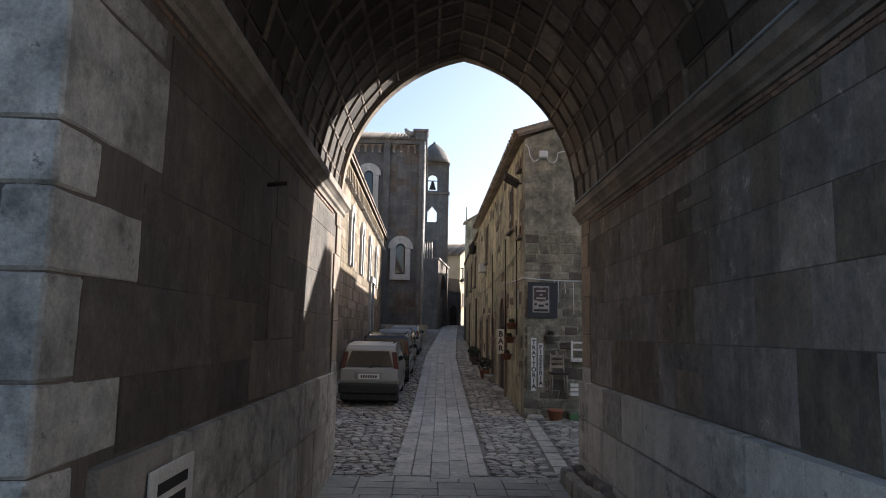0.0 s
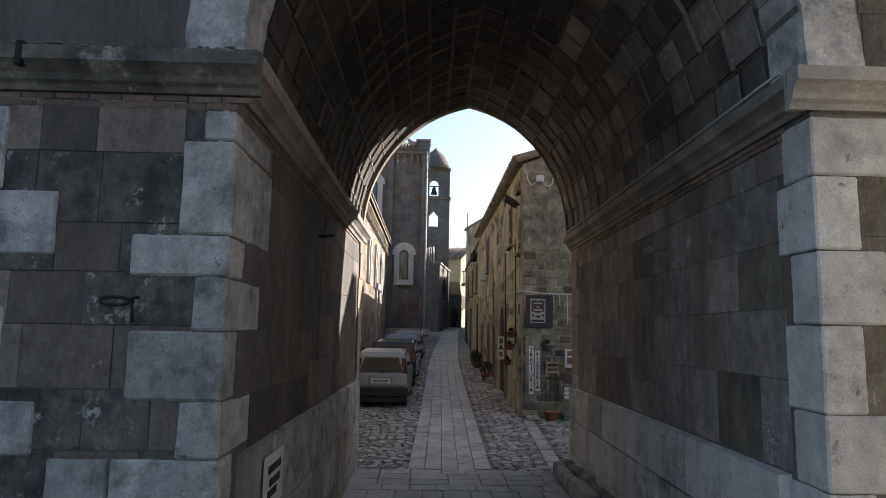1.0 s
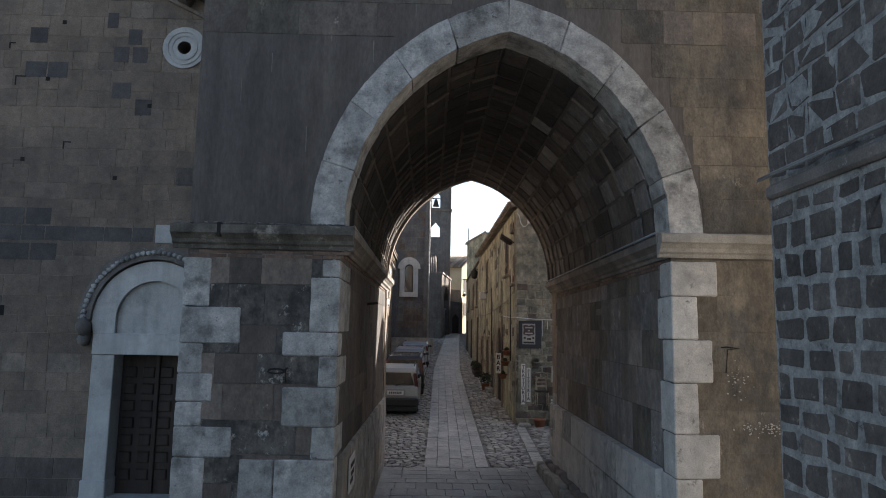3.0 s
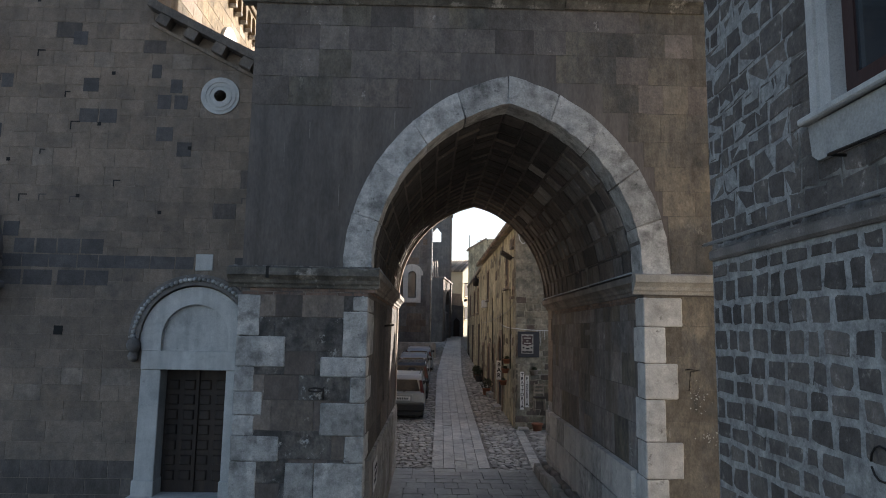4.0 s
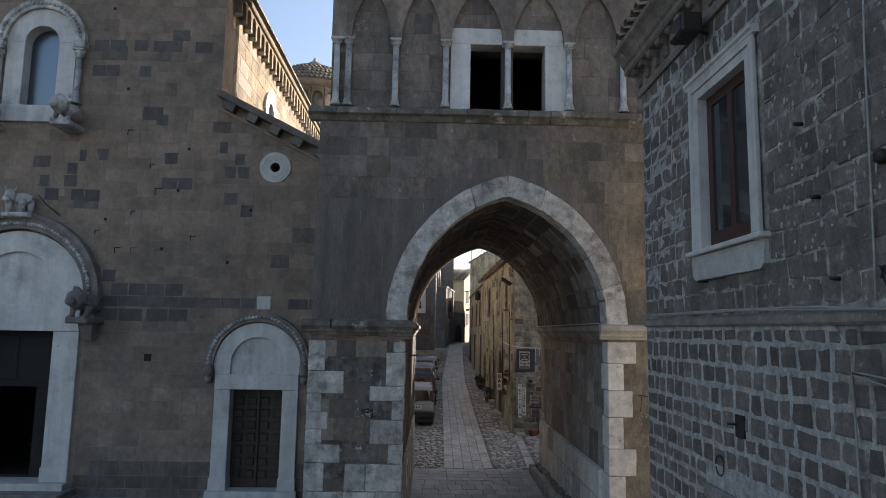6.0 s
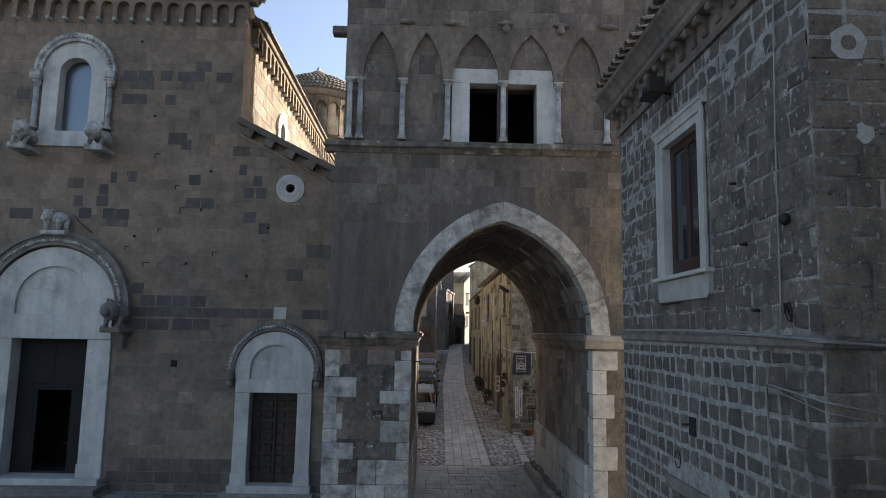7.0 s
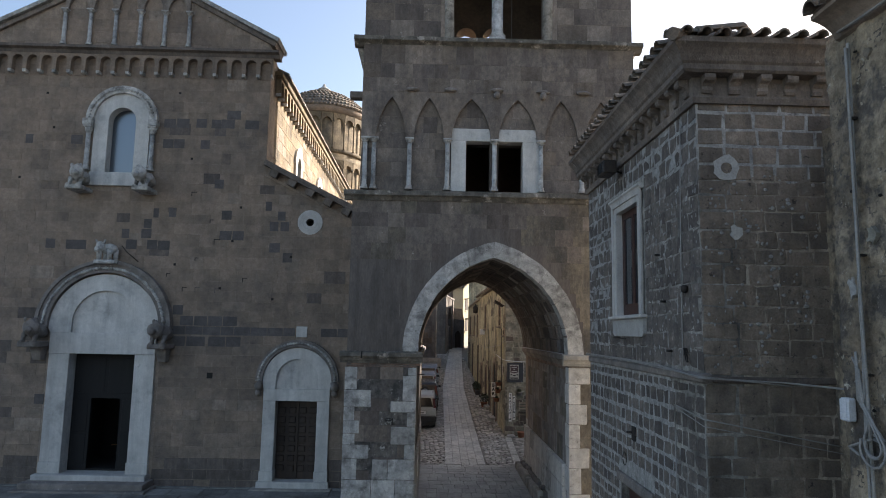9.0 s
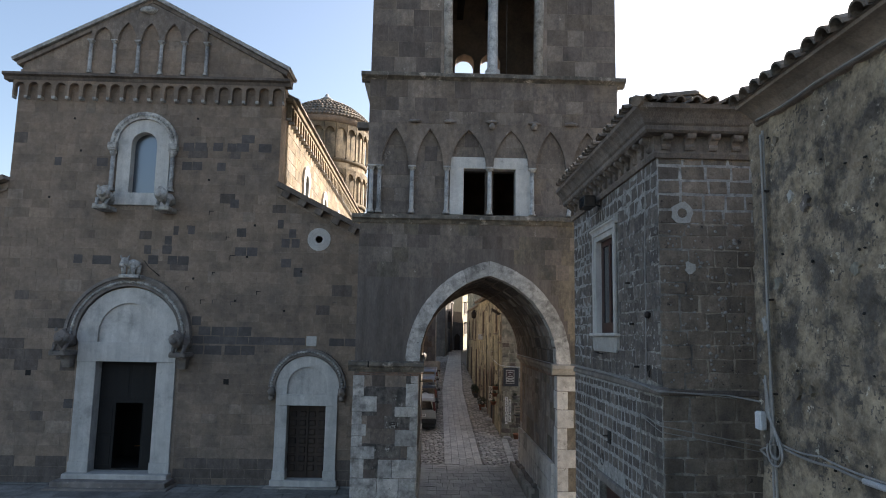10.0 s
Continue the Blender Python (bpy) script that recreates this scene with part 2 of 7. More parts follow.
TUFF_WARM = material("tuff_warm", (0.165, 0.130, 0.100), (0.129, 0.106, 0.087), 2.0, rnd=0.1, grain=45, mott=0.25, drip=0.2, bump=0.5)
BASALT_BROWN = material("basalt_brown", (0.25, 0.2, 0.155), (0.185, 0.152, 0.121), 2.5, bump=0.9, rnd=0.22, grain=35, mott=0.25, drip=0.25, stain=(0.091, 0.078, 0.067), stain_scale=1.0, stain_lo=0.5, stain_hi=0.68, fleck=((0.054, 0.046, 0.041), 9.0, 0.6, 0.66))
WHITE_OLD = material("old_whitewash", (0.42, 0.41, 0.38), (0.32, 0.31, 0.29), 4.0, rnd=0.1, grain=40)
RENDER_DARK = material("stained_plaster", (0.38, 0.305, 0.21), (0.21, 0.168, 0.122), 2.2, stain=(0.105, 0.09, 0.074), stain_scale=2.3, stain_lo=0.47, stain_hi=0.58, rnd=0.0, grain=30, bump=1.0, mott=0.34, drip=0.12, fleck=((0.5, 0.45, 0.36), 4.5, 0.61, 0.65))
RENDER_GREY = material("grey_plaster", (0.31, 0.288, 0.226), (0.22, 0.208, 0.17), 1.3, stain=(0.114, 0.113, 0.095), stain_scale=1.2, stain_lo=0.47, stain_hi=0.64, rnd=0.1, grain=35, mott=0.28, drip=0.25, bump=0.6, fleck=((0.359, 0.347, 0.283), 4.0, 0.62, 0.69))
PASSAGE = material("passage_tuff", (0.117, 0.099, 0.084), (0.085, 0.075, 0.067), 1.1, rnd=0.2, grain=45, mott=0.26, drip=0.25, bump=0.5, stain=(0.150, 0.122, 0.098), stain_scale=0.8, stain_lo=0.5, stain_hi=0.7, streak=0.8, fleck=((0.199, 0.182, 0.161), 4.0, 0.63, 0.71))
# lighter copy of the passage tuff, with the haze over the right side in it
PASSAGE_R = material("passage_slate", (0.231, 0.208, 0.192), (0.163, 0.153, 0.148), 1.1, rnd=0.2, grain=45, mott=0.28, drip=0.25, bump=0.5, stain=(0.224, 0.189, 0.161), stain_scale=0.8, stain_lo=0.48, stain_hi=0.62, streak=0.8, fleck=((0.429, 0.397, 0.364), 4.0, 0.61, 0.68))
LIMESTONE_WARM = material("limestone_warm", (0.40, 0.37, 0.325), (0.31, 0.288, 0.255), 2.5, bump=0.45, stain=(0.19, 0.178, 0.158), stain_scale=2.0, stain_lo=0.49, stain_hi=0.68, rnd=0.08, grain=60, mott=0.18, drip=0.2)
IMPOST = material("impost_stone", (0.289, 0.246, 0.209), (0.203, 0.175, 0.150), 3.0, bump=0.5, stain=(0.128, 0.113, 0.099), stain_scale=2.0, stain_lo=0.48, stain_hi=0.66, rnd=0.12, grain=50, mott=0.2)
CARGLASS = material("car_glass", (0.012, 0.013, 0.014), (0.01, 0.011, 0.012), 2.0, rough=0.12, bump=0.0, rnd=0.0)
CARGLASS.node_tree.nodes["Principled BSDF"].inputs["Specular IOR Level"].default_value = 0.45
PIER = material("pier_tuff", (0.155, 0.138, 0.12), (0.1, 0.092, 0.084), 1.8, stain=(0.062, 0.058, 0.053), stain_scale=1.6, stain_lo=0.48, stain_hi=0.57, rnd=0.18, grain=40, streak=0.8, mott=0.34, drip=0.14, bump=1.0, fleck=((0.37, 0.355, 0.33), 5.0, 0.565, 0.625))
TRANSEPT = material("transept_tuff", (0.152, 0.146, 0.141), (0.110, 0.107, 0.106), 0.8, rnd=0.14, grain=30, mott=0.2, drip=0.2, stain=(0.195, 0.181, 0.164), stain_scale=0.6)
# vault stone: soot and the shade under the vault in one colour
SOOT_SHADE = material("sooty_stone", (0.062, 0.053, 0.046), (0.043, 0.038, 0.034), 1.4, rnd=0.25, grain=40, mott=0.25, bump=0.5, stain=(0.1, 0.085, 0.07), stain_scale=1.1, stain_lo=0.52, stain_hi=0.7)
FLAGS = material("passage_flag", (0.30, 0.29, 0.258), (0.22, 0.214, 0.19), 1.5, rough=0.52, bump=0.35, rnd=0.18, grain=50, mott=0.18, fleck=((0.138, 0.132, 0.113), 8.0, 0.6, 0.68))
# near-black that stands for the shade inside openings, holes and gaps
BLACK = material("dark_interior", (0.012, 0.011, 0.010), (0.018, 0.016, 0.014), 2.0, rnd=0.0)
GLASS = bpy.data.materials.new("window_glass")
GLASS.use_nodes = True
gb = GLASS.node_tree.nodes["Principled BSDF"]
gb.inputs["Base Color"].default_value, gb.inputs["Roughness"].default_value, gb.inputs["Specular IOR Level"].default_value = (0.03, 0.035, 0.04, 1), 0.05, 0.8
PANE = bpy.data.materials.new("coated_glass")
PANE.use_nodes = True
pb = PANE.node_tree.nodes["Principled BSDF"]
pb.inputs["Base Color"].default_value, pb.inputs["Roughness"].default_value, pb.inputs["Metallic"].default_value = (0.15, 0.17, 0.195, 1), 0.3, 1.0


# ---- mesh helpers ----
from mathutils.geometry import tessellate_polygon


def part(name, bm, mat, parent=None, label="", m=None):
    me = bpy.data.meshes.new(name)
    bm.to_mesh(me)
    bm.free()
    me.materials.append(mat)
    ob = new(name, me)
    if parent:
        ob.parent = parent
        ob.matrix_parent_inverse = parent.matrix_basis.inverted()
    if label:
        ob["label"] = label
    return ob


def thing(name, x, y, z, label="", category="", group="", kind=""):
    ob = new(name)
    ob.matrix_basis = pose(x, y, z)
    return tagged(ob, label, category, group, kind)


def box(bm, x0, y0, z0, x1, y1, z1, bevel=0.0):
    vs = [bm.verts.new((x, y, z)) for x in (x0, x1) for y in (y0, y1) for z in (z0, z1)]
    fs = [bm.faces.new([vs[i] for i in q]) for q in ((0, 1, 3, 2), (4, 6, 7, 5), (0, 4, 5, 1), (2, 3, 7, 6), (0, 2, 6, 4), (1, 5, 7, 3))]
    if bevel:
        es = {e for f in fs for e in f.edges}
        bmesh.ops.bevel(bm, geom=list(es), offset=bevel, segments=1, affect="EDGES", profile=0.5)
    return bm


def B(x0, y0, z0, x1, y1, z1, bevel=0.0):
    return box(bmesh.new(), x0, y0, z0, x1, y1, z1, bevel)


def slab(outline, holes, axis, a, b, bm=None):
    """A plate with holes: outline and holes are (u, v) loops; axis 'y': u=x, v=z; 'x': u=y, v=z; 'z': u=x, v=y."""
    bm = bm or bmesh.new()

    def p(u, v, w):
        return {"y": (u, w, v), "x": (w, u, v), "z": (u, v, w)}[axis]

    loops = [outline] + list(holes)
    tris = tessellate_polygon([[Vector((u, v, 0)) for u, v in l] for l in loops])
    flat = [q for l in loops for q in l]
    va = [bm.verts.new(p(u, v, a)) for u, v in flat]
    vb = [bm.verts.new(p(u, v, b)) for u, v in flat]
    for t in tris:
        for vv, tt in ((va, t), (vb, t[::-1])):
            try:
                bm.faces.new([vv[i] for i in tt])
            except ValueError:
                pass
    k = 0
    for l in loops:
        n = len(l)
        for i in range(n):
            j = (i + 1) % n
            bm.faces.new((va[k + i], va[k + j], vb[k + j], vb[k + i]))
        k += n
    bmesh.ops.recalc_face_normals(bm, faces=bm.faces)
    return bm


def rect(x0, z0, x1, z1):
    return [(x0, z0), (x1, z0), (x1, z1), (x0, z1)]


def arc(cx, cz, r, a0, a1, n=12):
    return [(cx + r * math.cos(radians(a0 + (a1 - a0) * i / n)), cz + r * math.sin(radians(a0 + (a1 - a0) * i / n))) for i in range(n + 1)]


def round_door(x0, x1, z0, spring, n=12):
    r = (x1 - x0) / 2
    return [(x0, z0), (x1, z0)] + arc((x0 + x1) / 2, spring, r, 0, 180, n)


def pointed(x0, x1, spring, apex, n=10):
    """Points of a pointed arch from the right springing over the apex to the left."""
    a, h = (x1 - x0) / 2, apex - spring
    c = (x0 + x1) / 2
    r = (a * a + h * h) / (2 * a)
    end = math.degrees(math.atan2(h, r - a))
    right = arc(c + a - r, spring, r, 0, end, n)
    left = [(2 * c - x, z) for x, z in right[::-1]]
    return right + left[1:]


def ring(inner, outer):
    """A closed loop between two open curves with the same number of points."""
    return list(outer) + list(inner)[::-1]


_cache = {}


def mesh_part(name, me, m, parent, label="", kind=""):
    """A part on shared mesh data at the world pose m."""
    ob = new(name, me)
    ob.parent = parent
    ob.matrix_parent_inverse = parent.matrix_basis.inverted()
    ob.matrix_basis = m
    if label:
        ob["label"] = label
    if kind:
        ob["kind"] = kind
    return ob


def block_coords(w, h, d, edge, rough, rng):
    """Front, chamfer and back rings of one dressed block that faces -y, about the middle of its bed."""
    def jit(v, k):
        return v + rng.uniform(-k, k)
    back = [(-w / 2, 0, -h / 2), (w / 2, 0, -h / 2), (w / 2, 0, h / 2), (-w / 2, 0, h / 2)]
    if rough >= 0.015:
        c = min(w, h) * 0.5
        a, b = w / 2, h / 2
        back = []
        for sx, sz, first in ((-1, -1, 0), (1, -1, 1), (1, 1, 0), (-1, 1, 1)):
            k, q = c * rng.uniform(0.05, 0.24), c * rng.uniform(0.05, 0.24)
            two = [(sx * a, 0, sz * (b - k)), (sx * (a - q), 0, sz * b)]
            back += two if first == 0 else two[::-1]
    if rough:
        back = [(jit(x, rough), 0, jit(z, rough)) for x, _, z in back]
    frnt = [(x - math.copysign(edge, x), -d + (rng.uniform(-1, 1) * rough * 0.35), z - math.copysign(edge, z)) for x, _, z in back]
    return back, frnt


def block_faces(n):
    return [tuple(range(n, 2 * n))] + [(k, (k + 1) % n, n + (k + 1) % n, n + k) for k in range(n)]


QUADS = [(4, 5, 6, 7), (0, 1, 5, 4), (1, 2, 6, 5), (2, 3, 7, 6), (3, 0, 4, 7)]


def block_mesh(w, h, d, edge, rough, mat, variant):
    key = (round(w, 2), round(h, 2), d, edge, rough, mat.name, variant)
    if key not in _cache:
        rng = random.Random(str(key))
        back, frnt = block_coords(key[0], key[1], d, edge, rough, rng)
        me = bpy.data.meshes.new("block")
        me.from_pydata(back + frnt, [], block_faces(len(back)))
        me.materials.append(mat)
        _cache[key] = me
    return _cache[key]


TURNED = {"-y": 0, "+x": 90, "-x": -90, "+y": 180}


def ashlar(parent, face, plane, span, z0, z1, hs, ls, mats, gap=0.008, d=0.008, edge=0.004, rough=0.0, holes=(), near=None,
           limit=300, seed=1, name="ashlar_block", pick=None, step=0.05, skew=0.0):
    """Courses of blocks on a wall face. span(z) gives the free interval; holes(z0, z1) give the closed ones."""
    rng = random.Random(seed)
    rot = TURNED[face]
    rest = {}
    count = 0
    z = z0
    while z < z1 - 0.03:
        h = rng.uniform(*hs)
        if z + h > z1 - 0.1:
            h = z1 - z
        u0, u1 = span(z, z + h)
        free = [(u0, u1)]
        for hole in holes:
            iv = hole(z, z + h)
            if iv:
                nxt = []
                for a, b in free:
                    if iv[1] <= a or iv[0] >= b:
                        nxt.append((a, b))
                    else:
                        if iv[0] - a > 0.06:
                            nxt.append((a, iv[0]))
                        if b - iv[1] > 0.06:
                            nxt.append((iv[1], b))
                free = nxt
        for a, b in free:
            u = a
            while u < b - 0.02:
                l = round(rng.uniform(*ls) / step) * step
                if b - u - l < ls[0] * 0.6:
                    l = b - u
                cu, cz, w, hh = u + l / 2, z + h / 2, l - gap, h - gap
                mat = pick(cu, cz, rng) if pick else rng.choice(mats)
                if w > 0.03 and mat:
                    loc = (cu, plane, cz) if face[1] == "y" else (plane, cu, cz)
                    m = pose(*loc, 0, 0, rot)
                    if skew:
                        m = pose(plane + skew * (cu - 2.5), cu, cz, 0, 0, rot - math.degrees(math.atan(skew)))
                    if count < limit and (near is None or near(cu, cz)):
                        mesh_part(name, block_mesh(w, hh, d, edge, rough, mat, rng.randrange(3) if rough else 0), m, parent)
                        count += 1
                    else:
                        vs, fs = rest.setdefault(mat.name, ([], []))
                        back, frnt = block_coords(w, hh, d, edge, rough, rng)
                        k = len(vs)
                        vs.extend((m @ Vector(p))[:] for p in back + frnt)
                        fs.extend(tuple(k + i for i in q) for q in block_faces(len(back)))
                u += l
        z += h
    for mname, (vs, fs) in rest.items():
        me = bpy.data.meshes.new("ashlar")
        me.from_pydata(vs, [], fs)
        me.materials.append(bpy.data.materials[mname])
        mesh_part("ashlar", me, Matrix.Identity(4), parent, kind="stuff")


def rect_hole(x0, x1, z0, z1):
    return lambda a, b: (x0, x1) if b > z0 + 0.02 and a < z1 - 0.02 else None


def arch_hole(cx, r, z0, spring, rise=None):
    """A round- or pointed-headed opening with half width r."""
    rise = rise or r
    def f(a, b):
        if b < z0 + 0.02 or a > spring + rise:
            return None
        if a <= spring:
            return (cx - r, cx + r)
        k = min(1, (a - spring) / rise)
        w = r * math.sqrt(max(0.0, 1 - k * k))
        return (cx - w, cx + w) if w > 0.03 else None
    return f


def voussoirs(parent, inner, outer, y0, y1, per, mat, name="voussoir", gap=0.004, axis="y"):
    n = len(inner)
    k = 0
    while k < n - 1:
        j = min(k + per, n - 1)
        if n - 1 - j < per * 0.5:
            j = n - 1
        def sh(a, b, t):
            return (a[0] + (b[0] - a[0]) * t, a[1] + (b[1] - a[1]) * t)
        i_, o_ = list(inner[k:j + 1]), list(outer[k:j + 1])
        for c in (i_, o_):
            ln = math.dist(c[0], c[1])
            c[0] = sh(c[0], c[1], min(0.4, gap / ln))
            ln = math.dist(c[-1], c[-2])
            c[-1] = sh(c[-1], c[-2], min(0.4, gap / ln))
        i_ = [(p + random.uniform(-0.011, 0.011), q + random.uniform(-0.011, 0.011)) for p, q in i_]
        o_ = [(p + random.uniform(-0.008, 0.008), q + random.uniform(-0.008, 0.008)) for p, q in o_]
        part(name, slab(o_ + i_[::-1], [], axis, y0 + random.uniform(-0.004, 0.004), y1), mat, parent)
        k = j


def tube(pts, r, n=8, bm=None, closed=False):
    """A round bar along points."""
    bm = bm or bmesh.new()
    rings = []
    for i, p in enumerate(pts):
        p = Vector(p)
        a = Vector(pts[max(0, i - 1)])
        b = Vector(pts[min(len(pts) - 1, i + 1)])
        t = (b - a).normalized()
        s = t.cross(Vector((0, 0, 1)) if abs(t.z) < 0.9 else Vector((1, 0, 0))).normalized()
        q = t.cross(s)
        rr = r[i] if isinstance(r, (list, tuple)) else r
        rings.append([bm.verts.new(p + rr * (math.cos(2 * math.pi * k / n) * s + math.sin(2 * math.pi * k / n) * q)) for k in range(n)])
    for a, b in zip(rings, rings[1:]):
        for k in range(n):
            bm.faces.new((a[k], a[(k + 1) % n], b[(k + 1) % n], b[k]))
    for e in (rings[0], rings[-1]):
        bm.faces.new(e)
    bmesh.ops.recalc_face_normals(bm, faces=bm.faces)
    for f in bm.faces:
        f.smooth = len(f.verts) == 4
    return bm


def pantile(pts, r, wall=0.02, n=7):
    """A row of half-round clay tiles along points, open below, with the thickness of the clay."""
    bm = bmesh.new()
    rings = []
    for i, p in enumerate(pts):
        t = (Vector(pts[min(len(pts) - 1, i + 1)]) - Vector(pts[max(0, i - 1)])).normalized()
        s_ = t.cross(Vector((0, 0, 1))).normalized()
        q = s_.cross(t)
        out = [Vector(p) + r[i] * (math.cos(math.pi * k / n) * s_ + math.sin(math.pi * k / n) * q) for k in range(n + 1)]
        inn = [Vector(p) + (r[i] - wall) * (math.cos(math.pi * k / n) * s_ + math.sin(math.pi * k / n) * q) for k in range(n, -1, -1)]
        rings.append([bm.verts.new(v) for v in out + inn])
    m = len(rings[0])
    for a, b in zip(rings, rings[1:]):
        for k in range(m):
            bm.faces.new((a[k], a[(k + 1) % m], b[(k + 1) % m], b[k]))
    for e in (rings[0], rings[-1]):
        for k in range(n):
            bm.faces.new((e[k], e[k + 1], e[m - 2 - k], e[m - 1 - k]))
    bmesh.ops.recalc_face_normals(bm, faces=bm.faces)
    return bm


def lathe(x, y, prof, n=14, bm=None):
    """A turned solid about a vertical axis: prof is (radius, z) from the bottom up."""
    bm = bm or bmesh.new()
    rings = [[bm.verts.new((x + r * math.cos(2 * math.pi * k / n), y + r * math.sin(2 * math.pi * k / n), z)) for k in range(n)] for r, z in prof]
    for a, b in zip(rings, rings[1:]):
        for k in range(n):
            bm.faces.new((a[k], a[(k + 1) % n], b[(k + 1) % n], b[k])).smooth = True
    bm.faces.new(rings[0][::-1])
    bm.faces.new(rings[-1])
    return bm


def blob(bm, c, r, seed=0, rough=0.15, sub=2):
    """A lumpy ellipsoid for carved or leafy masses."""
    g = bmesh.ops.create_icosphere(bm, subdivisions=sub, radius=1.0)
    for v in g["verts"]:
        k = 1 + rough * noise.noise(v.co * 2.3 + Vector((seed * 3.1, seed, 0)))
        v.co = Vector((c[0] + v.co.x * r[0] * k, c[1] + v.co.y * r[1] * k, c[2] + v.co.z * r[2] * k))
        for f in v.link_faces:
            f.smooth = True
    return bm


def colonnette(parent, x, y, z0, z1, r, mat, cap=0.14):
    """A small column on a base with a leafy capital."""
    shaft = part("colonnette", lathe(x, y, [(r * 1.6, z0), (r * 1.6, z0 + 0.04), (r * 1.25, z0 + 0.07), (r * 1.35, z0 + 0.1), (r, z0 + 0.13), (r * 0.92, z1 - cap)]), mat, parent)
    bm = lathe(x, y, [(r * 1.1, z1 - cap), (r * 1.05, z1 - cap + 0.02), (r * 1.25, z1 - cap * 0.55), (r * 1.7, z1 - 0.05)], 12)
    box(bm, x - r * 1.8, y - r * 1.8, z1 - 0.05, x + r * 1.8, y + r * 1.8, z1, 0.008)
    for k in range(6):
        a = k * math.pi / 3
        blob(bm, (x + r * 1.3 * math.cos(a), y + r * 1.3 * math.sin(a), z1 - cap * 0.5), (r * 0.4, r * 0.4, cap * 0.25), k, 0.2, 1)
    part("capital", bm, mat, shaft)
    return shaft


def lion(parent, x, y, z, s, mat, name="carved_lion", face=-1):
    """A crouching carved beast that juts out of the wall, one mesh."""
    bm = bmesh.new()
    blob(bm, (x, y - 0.18 * s, z + 0.30 * s), (0.17 * s, 0.36 * s, 0.17 * s), 1)
    blob(bm, (x + face * 0.05 * s, y - 0.52 * s, z + 0.38 * s), (0.17 * s, 0.17 * s, 0.18 * s), 2, 0.3)
    blob(bm, (x + face * 0.07 * s, y - 0.68 * s, z + 0.33 * s), (0.09 * s, 0.09 * s, 0.08 * s), 3)
    for dx in (-0.12, 0.12):
        tube([(x + dx * s, y - 0.45 * s, z + 0.25 * s), (x + dx * s, y - 0.5 * s, z + 0.08 * s), (x + dx * s, y - 0.62 * s, z + 0.05 * s)], [0.06 * s, 0.05 * s, 0.045 * s], 7, bm)
        blob(bm, (x + dx * s * 0.9, y - 0.5 * s, z + 0.55 * s), (0.04 * s, 0.03 * s, 0.05 * s), 4, 0.1, 1)
    box(bm, x - 0.19 * s, y - 0.6 * s, z - 0.04 * s, x + 0.19 * s, y, z + 0.07 * s, 0.02 * s)
    return part(name, bm, mat, parent)


def stretch(bm, fn):
    for v in bm.verts:
        v.co = Vector(fn(*v.co))
    return bm


# ---- ground ----
def ground_z(y):
    pts = ((-60, -0.3), (2.5, 0.0), (9.6, 0.18), (15.4, 0.33), (17.8, 0.42), (59.6, 2.53), (75, 3.4), (90, 3.6), (300, 3.6))
    for (a, za), (b, zb) in zip(pts, pts[1:]):
        if y <= b:
            return za + (zb - za) * (y - a) / (b - a)
    return pts[-1][1]


def wall4(y):
    """The line of the far house fronts, which follow the bend of the street."""
    return 2.33 + 0.17 * (y - 30.2) / 15.8


def strip_mid(y):
    pts = ((0, 0.2), (9.6, 0.22), (15, 0.34), (22, 0.46), (31, 0.63), (38, 0.95), (45, 1.25), (54, 1.7), (70, 2.5))
    for (a, xa), (b, xb) in zip(pts, pts[1:]):
        if y <= b:
            return xa + (xb - xa) * (y - a) / (b - a)
    return 2.5


bm = bmesh.new()
ys = [-400, -60, -30, -10, 2.5, 6, 9.6, 12, 15.4, 17.8, 25, 32, 40, 50, 59.6, 75, 90, 400]
xs = [-400, -60, -20, -8, 0, 8, 20, 60, 400]
grid = [[bm.verts.new((x, y, ground_z(y) - 0.025)) for x in xs] for y in ys]
for i in range(len(ys) - 1):
    for j in range(len(xs) - 1):
        bm.faces.new((grid[i][j], grid[i][j + 1], grid[i + 1][j + 1], grid[i + 1][j]))
ground = tagged(part("ground", bm, BED), "grey stony bed under the paving of square and street", "ground", kind="structure")

# ---- cathedral ----
FY = 6.45
PX, SX, WX = -10.82, -5.02, -10.80
cathedral = thing("cathedral", -10.75, FY, 0, "brown tuff cathedral with a gabled front and a sunlit flank", "church")
holes = [round_door(PX - 1.02, PX + 1.02, 0.42, 4.0), round_door(SX - 0.66, SX + 0.66, 0.28, 2.8), round_door(WX - 0.47, WX + 0.47, 9.36, 11.05),
         arc(-4.86, 7.98, 0.12, 0, 345, 23)]
front = [(-19, -0.2), (-2.9, -0.2), (-2.9, 8.0), (-6.3, 9.75), (-6.3, 13.3), (-6.4, 13.75), (-10.75, 16.1), (-15.05, 13.8), (-15.15, 13.3), (-15.15, 9.75), (-19, 7.85)]
wall = part("west_front", slab(front, holes, "y", FY, FY + 0.8), TUFF_PALE, cathedral, "brown tuff ashlar front with darker blocks")


def front_span(a, b):
    t = b
    if t < 7.85:
        return (-19, -2.9)
    if t < 9.75:
        return (-15.15 - (9.75 - t) * 2.03, -6.3 + (9.75 - t) * 1.94)
    if t > 13.6:
        return (-15.15 + (t - 13.6) / 0.52, -6.3 - (t - 13.6) / 0.52)
    return (-15.15, -6.3)


